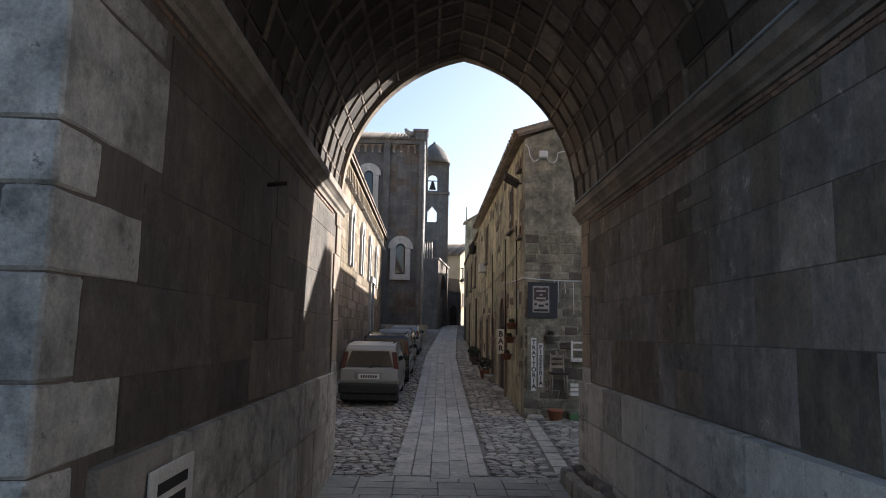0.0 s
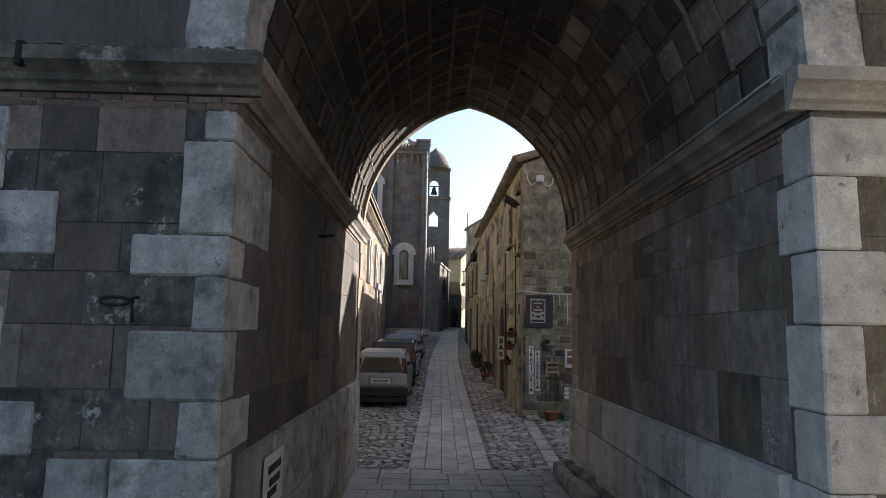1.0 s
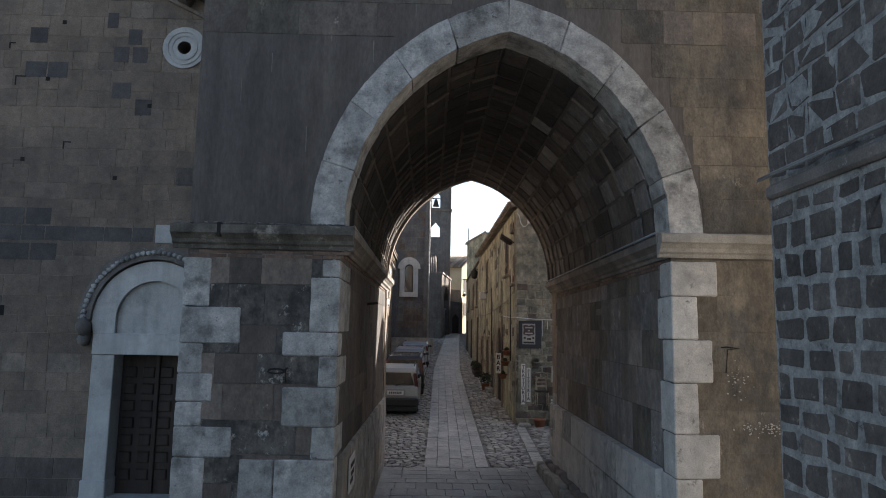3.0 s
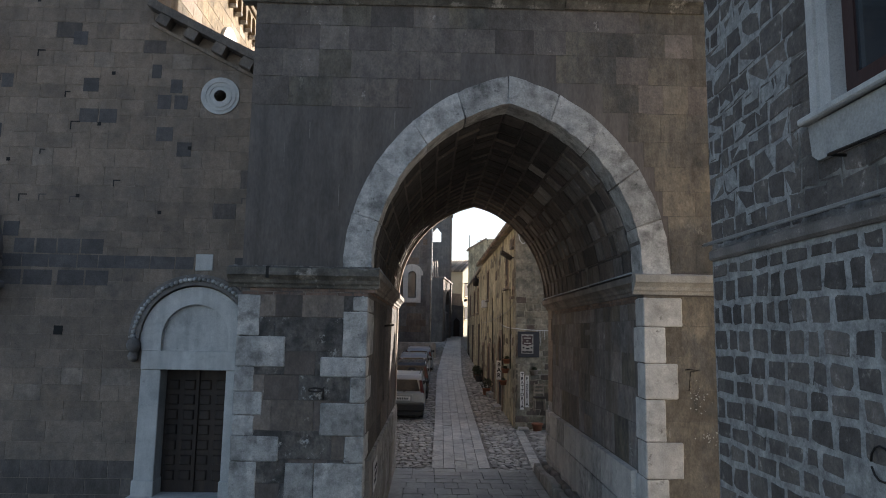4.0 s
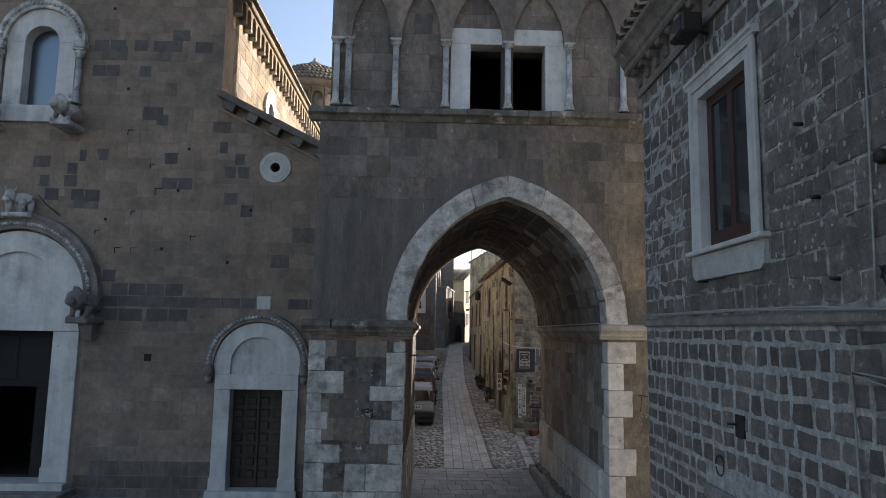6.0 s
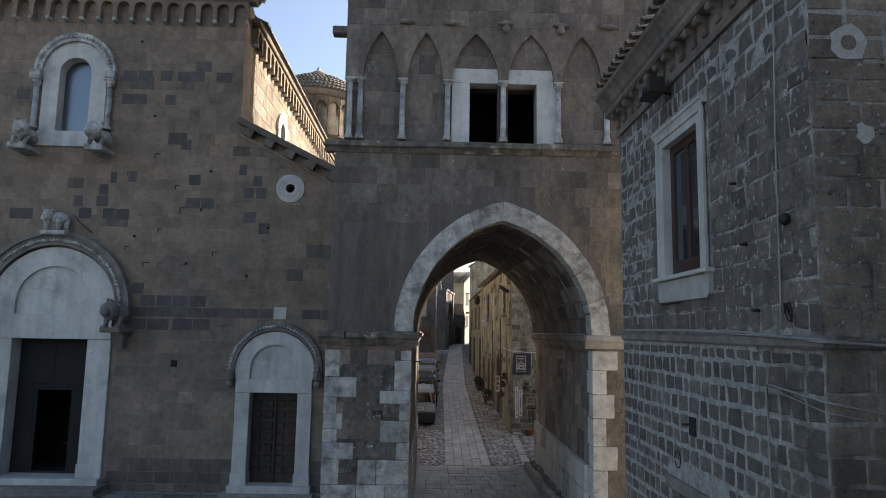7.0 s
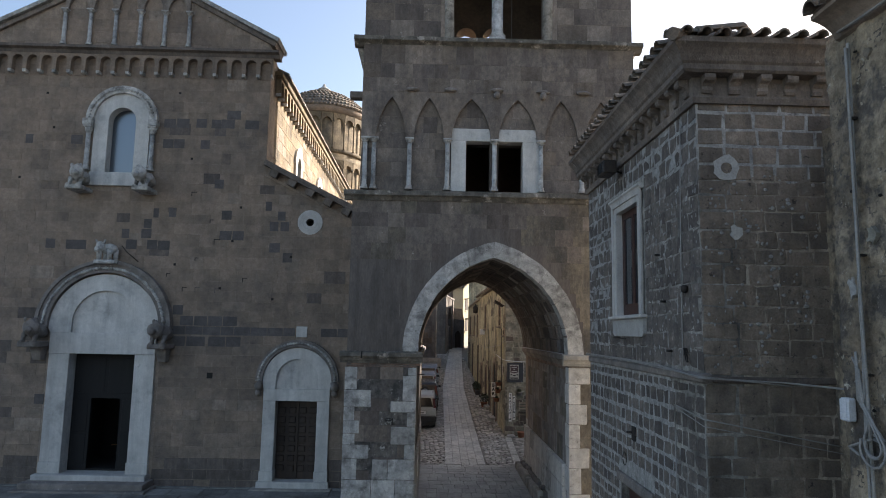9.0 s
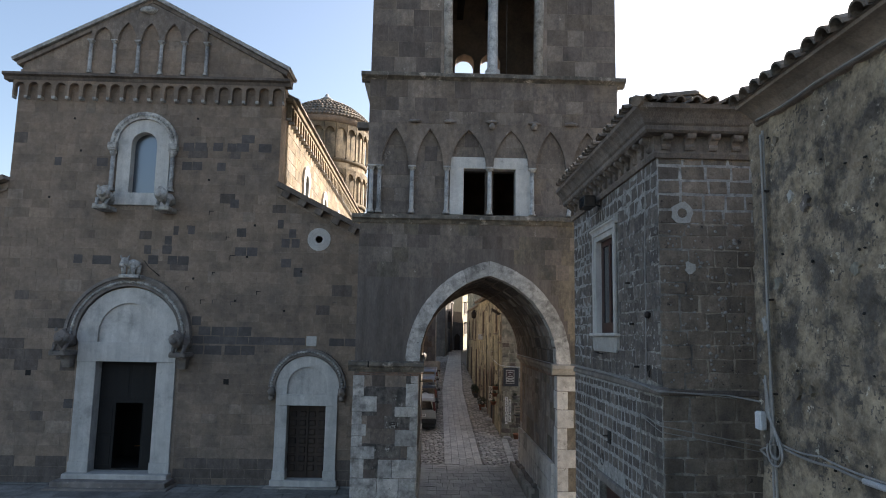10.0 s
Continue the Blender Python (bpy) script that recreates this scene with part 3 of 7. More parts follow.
def front_pick(u, z, rng):
    r = rng.random()
    if 3.7 < z < 4.7 and u < -12.7:
        return TUFF_DARK if r < 0.75 else TUFF
    if z < 0.95:
        return TUFF_DARK if r < 0.88 else TUFF
    if u > -6.3 and 5.2 < z < 9:
        return TUFF_DARK if r < 0.12 else (TUFF_PALE if r < 0.2 else TUFF)
    return TUFF_DARK if r < 0.01 else (TUFF_PALE if r < 0.05 else TUFF)


# dark replacement blocks: middle, height above ground, width
UPPER_BLOCKS = ((-9.35, 11.02, 0.36), (-8.94, 11.03, 0.39), (-8.37, 11.04, 0.32), (-7.91, 11.03, 0.3), (-7.55, 11.04, 0.42), (-7.38, 11.33, 0.43), (-6.8, 11.03, 0.43), (-9.36, 10.36, 0.33), (-9.02, 10.37, 0.33), (-8.22, 10.36, 0.28),
                (-13.62, 10.42, 0.23), (-12.17, 10.43, 0.36), (-7.71, 9.12, 0.28), (-9.57, 8.17, 0.17), (-9.07, 8.2, 0.23), (-7.42, 8.15, 0.31), (-9.8, 7.84, 0.24), (-9.82, 7.53, 0.31), (-10.45, 7.52, 0.23), (-7.42, 7.52, 0.37), (-7.04, 7.52, 0.35))
LOWER_BLOCKS = ((-11.91, 7.15, 0.61), (-12.68, 7.17, 0.28), (-10.25, 7.19, 0.33), (-9.62, 7.19, 0.31), (-9.27, 7.18, 0.36), (-6.15, 8.46, 0.2), (-5.74, 8.16, 0.24), (-5.96, 7.83, 0.27), (-5.63, 7.83, 0.27), (-5.91, 7.17, 0.33), (-5.51, 6.87, 0.29),
                (-8.71, 5.23, 0.3), (-8.43, 4.91, 0.38), (-8.01, 4.91, 0.38), (-7.58, 4.91, 0.42), (-7.13, 4.91, 0.42), (-8.71, 4.3, 0.54), (-8.12, 4.3, 0.55), (-7.5, 4.3, 0.5), (-7.0, 4.3, 0.43), (-12.59, 2.54, 0.28))
for bx0, bz0, bw in UPPER_BLOCKS + LOWER_BLOCKS:
    mesh_part("dark_block", block_mesh(bw, 0.29, 0.011, 0.004, 0.004, FRONT_DARK, 0), pose(bx0, FY, bz0), wall)
rng = random.Random(17)
u = -8.9
while u < -3.6:          # the dark course over the side door
    l = rng.uniform(0.34, 0.55)
    if abs(u + l / 2 + 4.96) > 0.35:
        mesh_part("dark_block", block_mesh(l - 0.012, 0.25, 0.011, 0.004, 0.004, FRONT_DARK, 0), pose(u + l / 2, FY, 4.62), wall)
    u += l

ashlar(wall, "-y", FY, front_span, 0.0, 15.9, (0.27, 0.4), (0.3, 0.75), None, gap=0.006, d=0.007, edge=0.003,
       holes=[arch_hole(PX, 1.66, 0, 4.55, 1.95), arch_hole(SX, 1.0, 0, 3.05, 1.2), arch_hole(WX, 1.0, 8.9, 11.05, 1.0),
              arch_hole(-4.86, 0.38, 7.6, 7.98)], near=lambda u, z: u > -9.5 and z < 8.5, pick=front_pick, seed=3, limit=290)
# putlog holes: flat black squares that stand for the shade inside them
for u, z in ((-7.64, 3.3), (-13.93, 3.48), (-13.8, 9.2), (-8.6, 9.9), (-7.2, 7.35), (-8.9, 6.6), (-7.5, 5.9), (-12.9, 10.8), (-9.1, 12.0), (-7.0, 8.4), (-13.2, 11.9), (-5.9, 5.6), (-5.4, 6.9)):
    s = 0.085 if z < 4 else 0.035
    part("putlog_hole", B(u - s, FY - 0.012, z - s, u + s, FY + 0.02, z + s), BLACK, wall)

# L-shaped dark bars that stand for the shade along beam hole edges
rng = random.Random(28)
for k in range(13):
    u, z, s = rng.uniform(-9.3, -3.4), rng.uniform(5.4, 9.2), rng.uniform(0.05, 0.1)
    if (u + 4.86) ** 2 + (z - 7.98) ** 2 < 0.5 or z > 7.9 - (u + 2.9) * 0.5 - 0.5:
        continue
    mk = B(u, FY - 0.011, z, u + 2 * s, FY + 0.01, z + 0.022)
    box(mk, u, FY - 0.0115, z - 1.6 * s, u + 0.022, FY + 0.01, z)
    part("beam_hole_edge", mk, TUFF_DARK if k % 2 else BLACK, wall)

# raking cornices, string cornice and corbel table
def beam(x0, z0, x1, z1, t, y0, y1):
    dx, dz = x1 - x0, z1 - z0
    l = math.hypot(dx, dz)
    nx, nz = -dz / l * t, dx / l * t
    if nz < 0:
        nx, nz = -nx, -nz
    return slab([(x0, z0), (x1, z1), (x1 + nx, z1 + nz), (x0 + nx, z0 + nz)], [], "y", y0, y1)


for x0, z0, x1, z1 in ((-15.35, 13.82, -10.85, 16.18), (-6.1, 13.72, -10.85, 16.18)):
    c = part("raking_cornice", beam(x0, z0, x1, z1, 0.12, FY - 0.2, FY + 1.0), LIMESTONE, cathedral)
    part("cornice_bed", beam(x0 * 0.985 - 0.1 if x0 < -10 else x0 - 0.1, z0 - 0.13, x1, z1 - 0.13, 0.128, FY - 0.1, FY + 0.9), TUFF_GREY, c)
for x0, z0, x1, z1 in ((-6.32, 9.72, -2.95, 8.02), (-15.15, 9.72, -19.0, 7.8)):
    c = part("aisle_cornice", beam(x0, z0, x1, z1, 0.16, FY - 0.3, FY + 0.9), TUFF_GREY, cathedral, "weathered sloping stone cornice")
    part("cornice_bed", beam(x0, z0 - 0.3, x1, z1 - 0.3, 0.06, FY - 0.06, FY + 0.3), TUFF_PALE, c)
    for k in range(6):
        t = (k + 0.5) / 6
        x, z = x0 + (x1 - x0) * t, z0 + (z1 - z0) * t
        part("modillion", beam(x - 0.11, z - 0.23 - 0.11 * (z1 - z0) / (x1 - x0), x + 0.11, z - 0.23 + 0.11 * (z1 - z0) / (x1 - x0), 0.22, FY - 0.26, FY + 0.1), TUFF_GREY, c)
def coursed(name, prof_, axis, a, b, mat, parent, lo=0.5, hi=1.2, seed=0, label=""):
    """A moulding of separate stones, each a little out of line."""
    rng_ = random.Random(seed)
    u = a
    while u < b - 0.02:
        l = rng_.uniform(lo, hi)
        if b - u - l < lo * 0.6:
            l = b - u
        j, k = rng_.uniform(-0.012, 0.012), rng_.uniform(-0.012, 0.008)
        sg = 1 if axis == "x" else 0
        part(name, slab([(p + j * (1 if abs(p - prof_[0][0]) > 0.03 else 0), q + k) for p, q in prof_], [], axis, u + 0.004, u + l - 0.004), mat, parent, label)
        u += l


part("string_cornice", slab([(FY + 0.1, 13.14), (FY - 0.2, 13.14), (FY - 0.24, 13.24), (FY - 0.36, 13.28), (FY - 0.36, 13.36), (FY + 0.1, 13.42)], [], "x", -15.55, -6.0), TUFF_DARK, cathedral)


def corbel_unit(w, h, stone=TUFF):
    r = w * 0.36
    zs = -h * 0.46
    pts = [(-w / 2, 0), (-w / 2, -h), (-r, -h)] + [(x, z) for x, z in arc(0, zs, r, 180, 0, 8)] + [(r, -h), (w / 2, -h), (w / 2, 0)]
    bm = slab(pts, [], "y", -0.19, 0.0)
    for sx in (-1, 1):
        box(bm, sx * w / 2 - (0.055 if sx > 0 else 0), -0.2, -h - 0.1, sx * w / 2 + (0.055 if sx < 0 else 0), 0.0, -h, 0.012)
    me = bpy.data.meshes.new("corbel_arch")
    bm.to_mesh(me)
    bm.free()
    me.materials.append(stone)
    me.materials.append(LIMESTONE)
    for p in me.polygons:
        if p.center.z < -h - 0.001:
            p.material_index = 1
    return me


unit = corbel_unit(0.452, 0.55)
for k in range(20):
    mesh_part("corbel_arch", unit, pose(-15.02 + 0.452 * k, FY, 13.16), cathedral)

# blind arcade of the gable
cols = [-12.84, -12.04, -11.25, -10.47, -9.70, -8.93]
for x in cols:
    colonnette(cathedral, x, FY - 0.07, 13.47, 14.66, 0.062, LIMESTONE)


def gable_top(x):
    return min(13.82 + (x + 15.35) * 0.5244, 13.72 + (-6.1 - x) * 0.5179) - 0.16


for a, b in zip([-13.3] + cols, cols + [-8.5]):
    inner = pointed(a + 0.09, b - 0.09, 14.66, min(15.3, gable_top((a + b) / 2) - 0.07), 7)
    crown = [(x, gable_top(x)) for x in (b, (a + b) / 2, a)] if a > -13 and b < -8.6 else [(b, gable_top(b)), (a, gable_top(a))]
    if b < -8.6 and a > -13:
        part("blind_arch", slab([(b, 14.66)] + crown + [(a, 14.66)] + inner[::-1], [], "y", FY - 0.11, FY + 0.01), TUFF_GREY, cathedral)
part("gable_boss", blob(bmesh.new(), (-10.95, FY - 0.12, 15.75), (0.3, 0.16, 0.13), 5, 0.5), LIMESTONE, cathedral)


# ---- great window ----
def round_ring(cx, cz, r0, r1, n=20, a0=0, a1=180):
    return arc(cx, cz, r0, a0, a1, n), arc(cx, cz, r1, a0, a1, n)


gw = part("great_window", slab(ring(*round_ring(WX, 11.05, 0.42, 0.86)), [], "y", FY - 0.06, FY + 0.3), MARBLE, cathedral, "white marble round-headed window surround")
part("hood", slab(ring(*round_ring(WX, 11.05, 0.865, 1.1)), [], "y", FY - 0.14, FY + 0.02), LIMESTONE, gw, "carved stone hood")
hb = bmesh.new()
for k in range(30):
    a = math.pi * (k + 0.5) / 30
    blob(hb, (WX + 0.98 * math.cos(a), FY - 0.15, 11.05 + 0.98 * math.sin(a)), (0.045, 0.03, 0.045), k, 0.4, 1)
part("leaf_carving", hb, LIMESTONE, gw)
for sx in (-1, 1):
    part("jamb", B(min(WX + sx * 0.42, WX + sx * 0.86), FY - 0.055, 9.4, max(WX + sx * 0.42, WX + sx * 0.86), FY + 0.3, 11.05, 0.008), MARBLE, gw)
    col = colonnette(gw, WX + sx * 0.98, FY - 0.1, 9.45, 10.85, 0.075, LIMESTONE, 0.24)
    part("abacus", B(WX + sx * 1.0 - 0.14, FY - 0.24, 10.86, WX + sx * 1.0 + 0.14, FY, 11.06, 0.015), LIMESTONE, gw)
    lion(gw, WX + sx * 0.98, FY, 8.78, 1.25, LIMESTONE, face=-sx)
part("window_sill", B(WX - 0.88, FY - 0.1, 8.98, WX + 0.88, FY + 0.4, 9.4, 0.012), MARBLE, gw)
part("pane", slab(round_door(WX - 0.44, WX + 0.44, 9.38, 11.05), [], "y", FY + 0.25, FY + 0.27), PANE, gw)


# ---- portals ----
def portal(cx, half, z0, ztop, base, lift, spring, rt, ro, frame_half, name, label):
    p = part(name, slab(ring([(cx + rt, base)] + arc(cx, lift, rt, 0, 180, 24) + [(cx - rt, base)], [(cx + frame_half, base)] + arc(cx, spring, ro, 0, 180, 24) + [(cx - frame_half, base)]), [], "y", FY - 0.11, FY + 0.1), MARBLE, cathedral, label)
    part("tympanum", slab(round_door(cx - rt - 0.01, cx + rt + 0.01, base - 0.01, lift, 20), [], "y", FY - 0.03, FY + 0.15), MARBLE, p, "plain pale plaster lunette")
    part("lintel", B(cx - frame_half, FY - 0.113, ztop, cx + frame_half, FY + 0.3, base, 0.01), MARBLE, p)
    for sx in (-1, 1):
        a, b = sorted((cx + sx * half, cx + sx * frame_half))
        part("jamb", B(a, FY - 0.085, z0, b, FY + 0.35, ztop, 0.01), MARBLE, p)
        part("jamb_base", B(a - 0.02, FY - 0.12, z0 - 0.02, b + 0.02, FY + 0.3, z0 + (0.32 if half > 0.8 else 0.28), 0.015), MARBLE, p)
    return p


pt = portal(PX, 0.96, 0.45, 3.88, 4.5, 4.8, 4.62, 0.96, 1.63, 1.56, "main_portal", "tall white marble doorway with a round lunette")
hood = part("hood", slab(ring(*round_ring(PX, 4.66, 1.64, 1.95, 30)), [], "y", FY - 0.2, FY + 0.02), LIMESTONE_DARK, pt, "carved stone hood on lion brackets")
hb = bmesh.new()
for k in range(64):
    a = math.pi * (k + 0.5) / 64
    blob(hb, (PX + 1.78 * math.cos(a), FY - 0.21, 4.65 + 1.78 * math.sin(a)), (0.055, 0.04, 0.055), k, 0.6, 1)
part("leaf_carving", hb, LIMESTONE, pt)
part("hood_fillet", slab(ring(*round_ring(PX, 4.66, 1.91, 2.01, 30)), [], "y", FY - 0.26, FY), LIMESTONE_DARK, pt)
for sx in (-1, 1):
    lion(pt, PX + sx * 1.84, FY, 4.12, 1.35, LIMESTONE_DARK, face=-sx)
    part("bracket_capital", stretch(B(-0.19, -0.42, 0, 0.19, 0, 0.5, 0.02), lambda x, y, z: (PX + sx * 1.82 + x * (0.6 + 0.8 * z), FY + y * (0.55 + 0.9 * z), 3.68 + z)), LIMESTONE_DARK, pt)
bm = bmesh.new()
blob(bm, (PX + 0.02, FY - 0.2, 7.0), (0.25, 0.17, 0.17), 7)
blob(bm, (PX - 0.17, FY - 0.36, 7.06), (0.13, 0.14, 0.16), 8, 0.3)
tube([(PX - 0.2, FY - 0.46, 7.0), (PX - 0.22, FY - 0.52, 6.9)], [0.085, 0.06], 8, bm)
for dx in (-0.13, 0.11):
    tube([(PX - 0.17 + dx * 0.7, FY - 0.36, 7.15), (PX - 0.17 + dx * 1.2, FY - 0.36, 7.27)], [0.045, 0.02], 6, bm)
for dx, dy in ((-0.2, -0.36), (-0.08, -0.2), (0.1, -0.34), (0.2, -0.16)):
    tube([(PX + dx, FY + dy, 6.98), (PX + dx, FY + dy, 6.64)], [0.08, 0.065], 8, bm)
box(bm, PX - 0.32, FY - 0.44, 6.55, PX + 0.32, FY, 6.66, 0.02)
part("carved_beast", bm, LIMESTONE, pt, "small carved four-legged beast")
part("iron_rod", tube([(PX + 0.36, FY - 0.16, 7.12), (PX + 0.52, FY - 0.12, 6.92), (PX + 0.82, FY - 0.02, 6.66)], 0.014, 6), IRON, pt)
door = part("door_leaf", slab(rect(PX - 0.98, 0.45, PX + 0.98, 3.9), [rect(PX - 0.42, 0.5, PX + 0.45, 2.55)], "y", FY + 0.35, FY + 0.43), WOOD_BLACK, pt, "near-black wooden door with an open wicket")
for x0, x1, z0, z1 in ((-0.9, -0.5, 0.6, 1.5), (-0.9, -0.5, 1.6, 2.5), (0.52, 0.92, 0.6, 1.5), (0.52, 0.92, 1.6, 2.5), (-0.9, -0.05, 2.7, 3.75), (0.05, 0.9, 2.7, 3.75)):
    part("door_panel", B(PX + x0, FY + 0.335, z0, PX + x1, FY + 0.36, z1, 0.01), WOOD_BLACK, door)
# added box that keeps daylight out of the open wicket
vb = B(PX - 1.2, FY + 2.6, 0.3, PX + 1.2, FY + 2.7, 4.2)
for bx_ in ((PX - 1.2, FY + 0.8, 0.3, PX - 1.1, FY + 2.6, 4.2), (PX + 1.1, FY + 0.8, 0.3, PX + 1.2, FY + 2.6, 4.2), (PX - 1.1, FY + 0.8, 4.1, PX + 1.1, FY + 2.6, 4.2), (PX - 1.1, FY + 0.4, 0.3, PX + 1.1, FY + 2.6, 0.46)):
    box(vb, *bx_)
part("vestibule", vb, WOOD_BLACK, pt, "added dark box that closes the space behind the open wicket")
part("barrier_post", tube([(PX + 0.2, FY + 1.2, 0.5), (PX + 0.2, FY + 1.2, 1.4)], 0.02), BRASS, pt)
part("barrier_rail", tube([(PX - 0.1, FY + 1.2, 1.05), (PX + 0.6, FY + 1.2, 1.1)], 0.014), BRASS, pt)
for k, (o, z) in enumerate(((0.45, 0.45), (0.75, 0.3), (0.95, 0.14))):
    part("step", B(PX - 1.62 - k * 0.12, FY - o + (0.1 if k == 0 else 0), -0.1, PX + 1.62 + k * 0.12, FY + 0.4, z, 0.02), LIMESTONE_DARK if k else MARBLE, pt)

sp = portal(SX, 0.61, 0.31, 2.6, 2.95, 3.2, 3.14, 0.63, 1.02, 0.98, "side_portal", "white marble side doorway with a round lunette")
part("hood", slab(ring(*round_ring(SX, 3.17, 1.02, 1.23, 24)), [], "y", FY - 0.17, FY + 0.02), LIMESTONE_DARK, sp)
hb = bmesh.new()
for k in range(40):
    a = math.pi * (k + 0.5) / 40
    blob(hb, (SX + 1.13 * math.cos(a), FY - 0.18, 3.17 + 1.13 * math.sin(a)), (0.052, 0.032, 0.048), k, 0.5, 1)
part("leaf_carving", hb, LIMESTONE, sp)
for sx in (-1, 1):
    bm = blob(bmesh.new(), (SX + sx * 1.12, FY - 0.14, 3.05), (0.12, 0.16, 0.15), 3 + sx, 0.5)
    blob(bm, (SX + sx * 1.12, FY - 0.1, 2.85), (0.09, 0.12, 0.12), 6, 0.5)
    part("carved_bracket", bm, LIMESTONE_DARK, sp)
dl = part("door_leaf", B(SX - 0.62, FY + 0.25, 0.31, SX + 0.62, FY + 0.31, 2.62), WOOD, sp, "panelled dark wooden double door")
for k in range(4):
    for r in range(7):
        x = SX - 0.46 + 0.305 * k
        z = 0.62 + r * 0.28
        part("door_panel", stretch(B(-0.115, 0, -0.1, 0.115, 0.05, 0.1), lambda a, b, c: (x + a * (0.75 if b < 0.02 else 1), FY + 0.215 + b, z + c * (0.75 if b < 0.02 else 1))), WOOD, dl)
part("meeting_stile", B(SX - 0.035, FY + 0.2, 0.33, SX + 0.035, FY + 0.26, 2.6, 0.008), WOOD, dl)
part("threshold", B(SX - 1.05, FY - 0.2, 0.1, SX + 1.05, FY + 0.4, 0.31, 0.015), MARBLE, sp)
part("step", B(SX - 1.2, FY - 0.42, -0.1, SX + 1.15, FY + 0.3, 0.13, 0.02), LIMESTONE_WARM, sp)

oc = part("oculus", slab(arc(-4.86, 7.98, 0.38, 0, 350, 35), [arc(-4.86, 7.98, 0.12, 0, 345, 23)], "y", FY - 0.03, FY + 0.1), MARBLE, cathedral, "small round window in a white marble disc")
for r in (0.2, 0.28):
    part("moulding", slab(arc(-4.86, 7.98, r + 0.035, 0, 350, 35), [arc(-4.86, 7.98, r, 0, 350, 35)], "y", FY - 0.045, FY), MARBLE, oc)
part("backing", B(-5.1, FY + 0.5, 7.7, -4.6, FY + 0.6, 8.3), BLACK, oc)
part("white_block", B(-5.13, FY - 0.03, 4.48, -4.8, FY + 0.05, 4.8, 0.01), MARBLE, cathedral, "pale marble block")

# ---- flank of the nave ----
TRY = 41.5
nf = part("nave_flank", B(-6.95, FY + 0.8, 6.5, -6.32, TRY, 13.0), FLANK, cathedral, "sunlit tuff clerestory wall")
ashlar(nf, "+x", -6.32, lambda a, b: (FY + 0.8, TRY), 9.0, 12.2, (0.36, 0.46), (0.5, 0.95), [FLANK, FLANK, FLANK, TUFF], gap=0.01, d=0.008, limit=60, near=lambda u, z: u < 14, seed=8)
unit2 = corbel_unit(0.5, 0.5, FLANK)
for k in range(65):
    mesh_part("corbel_arch", unit2, pose(-6.32, FY + 0.95 + 0.5 * k, 12.85, 0, 0, 90), nf)
part("eaves_cornice", B(-6.5, FY + 0.5, 12.86, -6.05, TRY, 13.02, 0.02), FLANK, nf)
for k in range(6):
    wy = 11.2 + 4.8 * k
    w = part("clerestory_window", slab(ring(*round_ring(wy, 10.9, 0.36, 0.72, 14)), [], "x", -6.22, -6.33), MARBLE, nf, "white marble surround of a round-headed window")
    for s in (-1, 1):
        a, b = sorted((wy + s * 0.36, wy + s * 0.62))
        part("jamb", B(-6.33, a, 9.2, -6.23, b, 10.9), MARBLE, w)
    part("pane", slab(round_door(wy - 0.37, wy + 0.37, 9.2, 10.9, 8), [], "x", -6.325, -6.30), GLASS, w)


def tile_roof(parent, x0, z0, x1, z1, y0, y1, pitch=0.24, name="roof_tile_course", lengthwise=True, r=0.1):
    """Rows of half-round clay tiles running from (x0, z0) down to (x1, z1), joined as one part."""
    bm = bmesh.new()
    n = int((y1 - y0) / pitch)
    L = math.hypot(x1 - x0, z1 - z0)
    steps = max(2, int(L / 0.42))
    dx, dz = (x1 - x0) / steps, (z1 - z0) / steps
    for i in range(n):
        y = y0 + (i + 0.5) * pitch
        for k in range(steps):
            rows = []
            for e in (0, 1):
                rr = r * (0.86 if e == 0 else 1.04)
                cx, cz = x0 + dx * (k + e), z0 + dz * (k + e) + (0.025 if e else 0.0) + random.uniform(-0.006, 0.006)
                rows.append([bm.verts.new((cx, y + rr * math.cos(math.pi * q / 5) + random.uniform(-0.004, 0.004), cz + rr * 0.8 * math.sin(math.pi * q / 5))) for q in range(6)])
            for q in range(5):
                bm.faces.new((rows[0][q], rows[0][q + 1], rows[1][q + 1], rows[1][q]))
            bm.faces.new(rows[1])
    ob = part(name, bm, TILE, parent)
    ob["kind"] = "stuff"
    return ob


rf = part("nave_roof", slab([(-15.5, 13.05), (-6.0, 13.05), (-10.75, 15.9)], [], "y", FY + 0.9, TRY), TILE, cathedral, "brown clay tile roof")
tile_roof(rf, -10.75, 15.9, -5.95, 13.03, FY + 0.9, TRY)
ar = part("aisle_roof", slab([(-6.4, 9.45), (-2.65, 7.95), (-2.65, 8.05), (-6.4, 9.6)], [], "y", FY + 0.9, TRY), TILE, cathedral, "brown clay tile aisle roof")
tile_roof(ar, -6.3, 9.6, -2.6, 8.08, 9.6, TRY)
aw = part("aisle_wall", B(-3.5, FY + 0.8, -0.3, -2.95, TRY, 7.95), FLANK, cathedral, "sunlit tuff aisle wall along the street")
ashlar(aw, "+x", -2.95, lambda a, b: (9.7, TRY), 0.4, 7.3, (0.34, 0.46), (0.5, 1.0), [FLANK, FLANK, TUFF], gap=0.012, d=0.01, limit=120, near=lambda u, z: u < 18, seed=9)
for k in range(63):
    mesh_part("corbel_arch", unit2, pose(-2.95, 9.9 + 0.5 * k, 7.9, 0, 0, 90), aw)
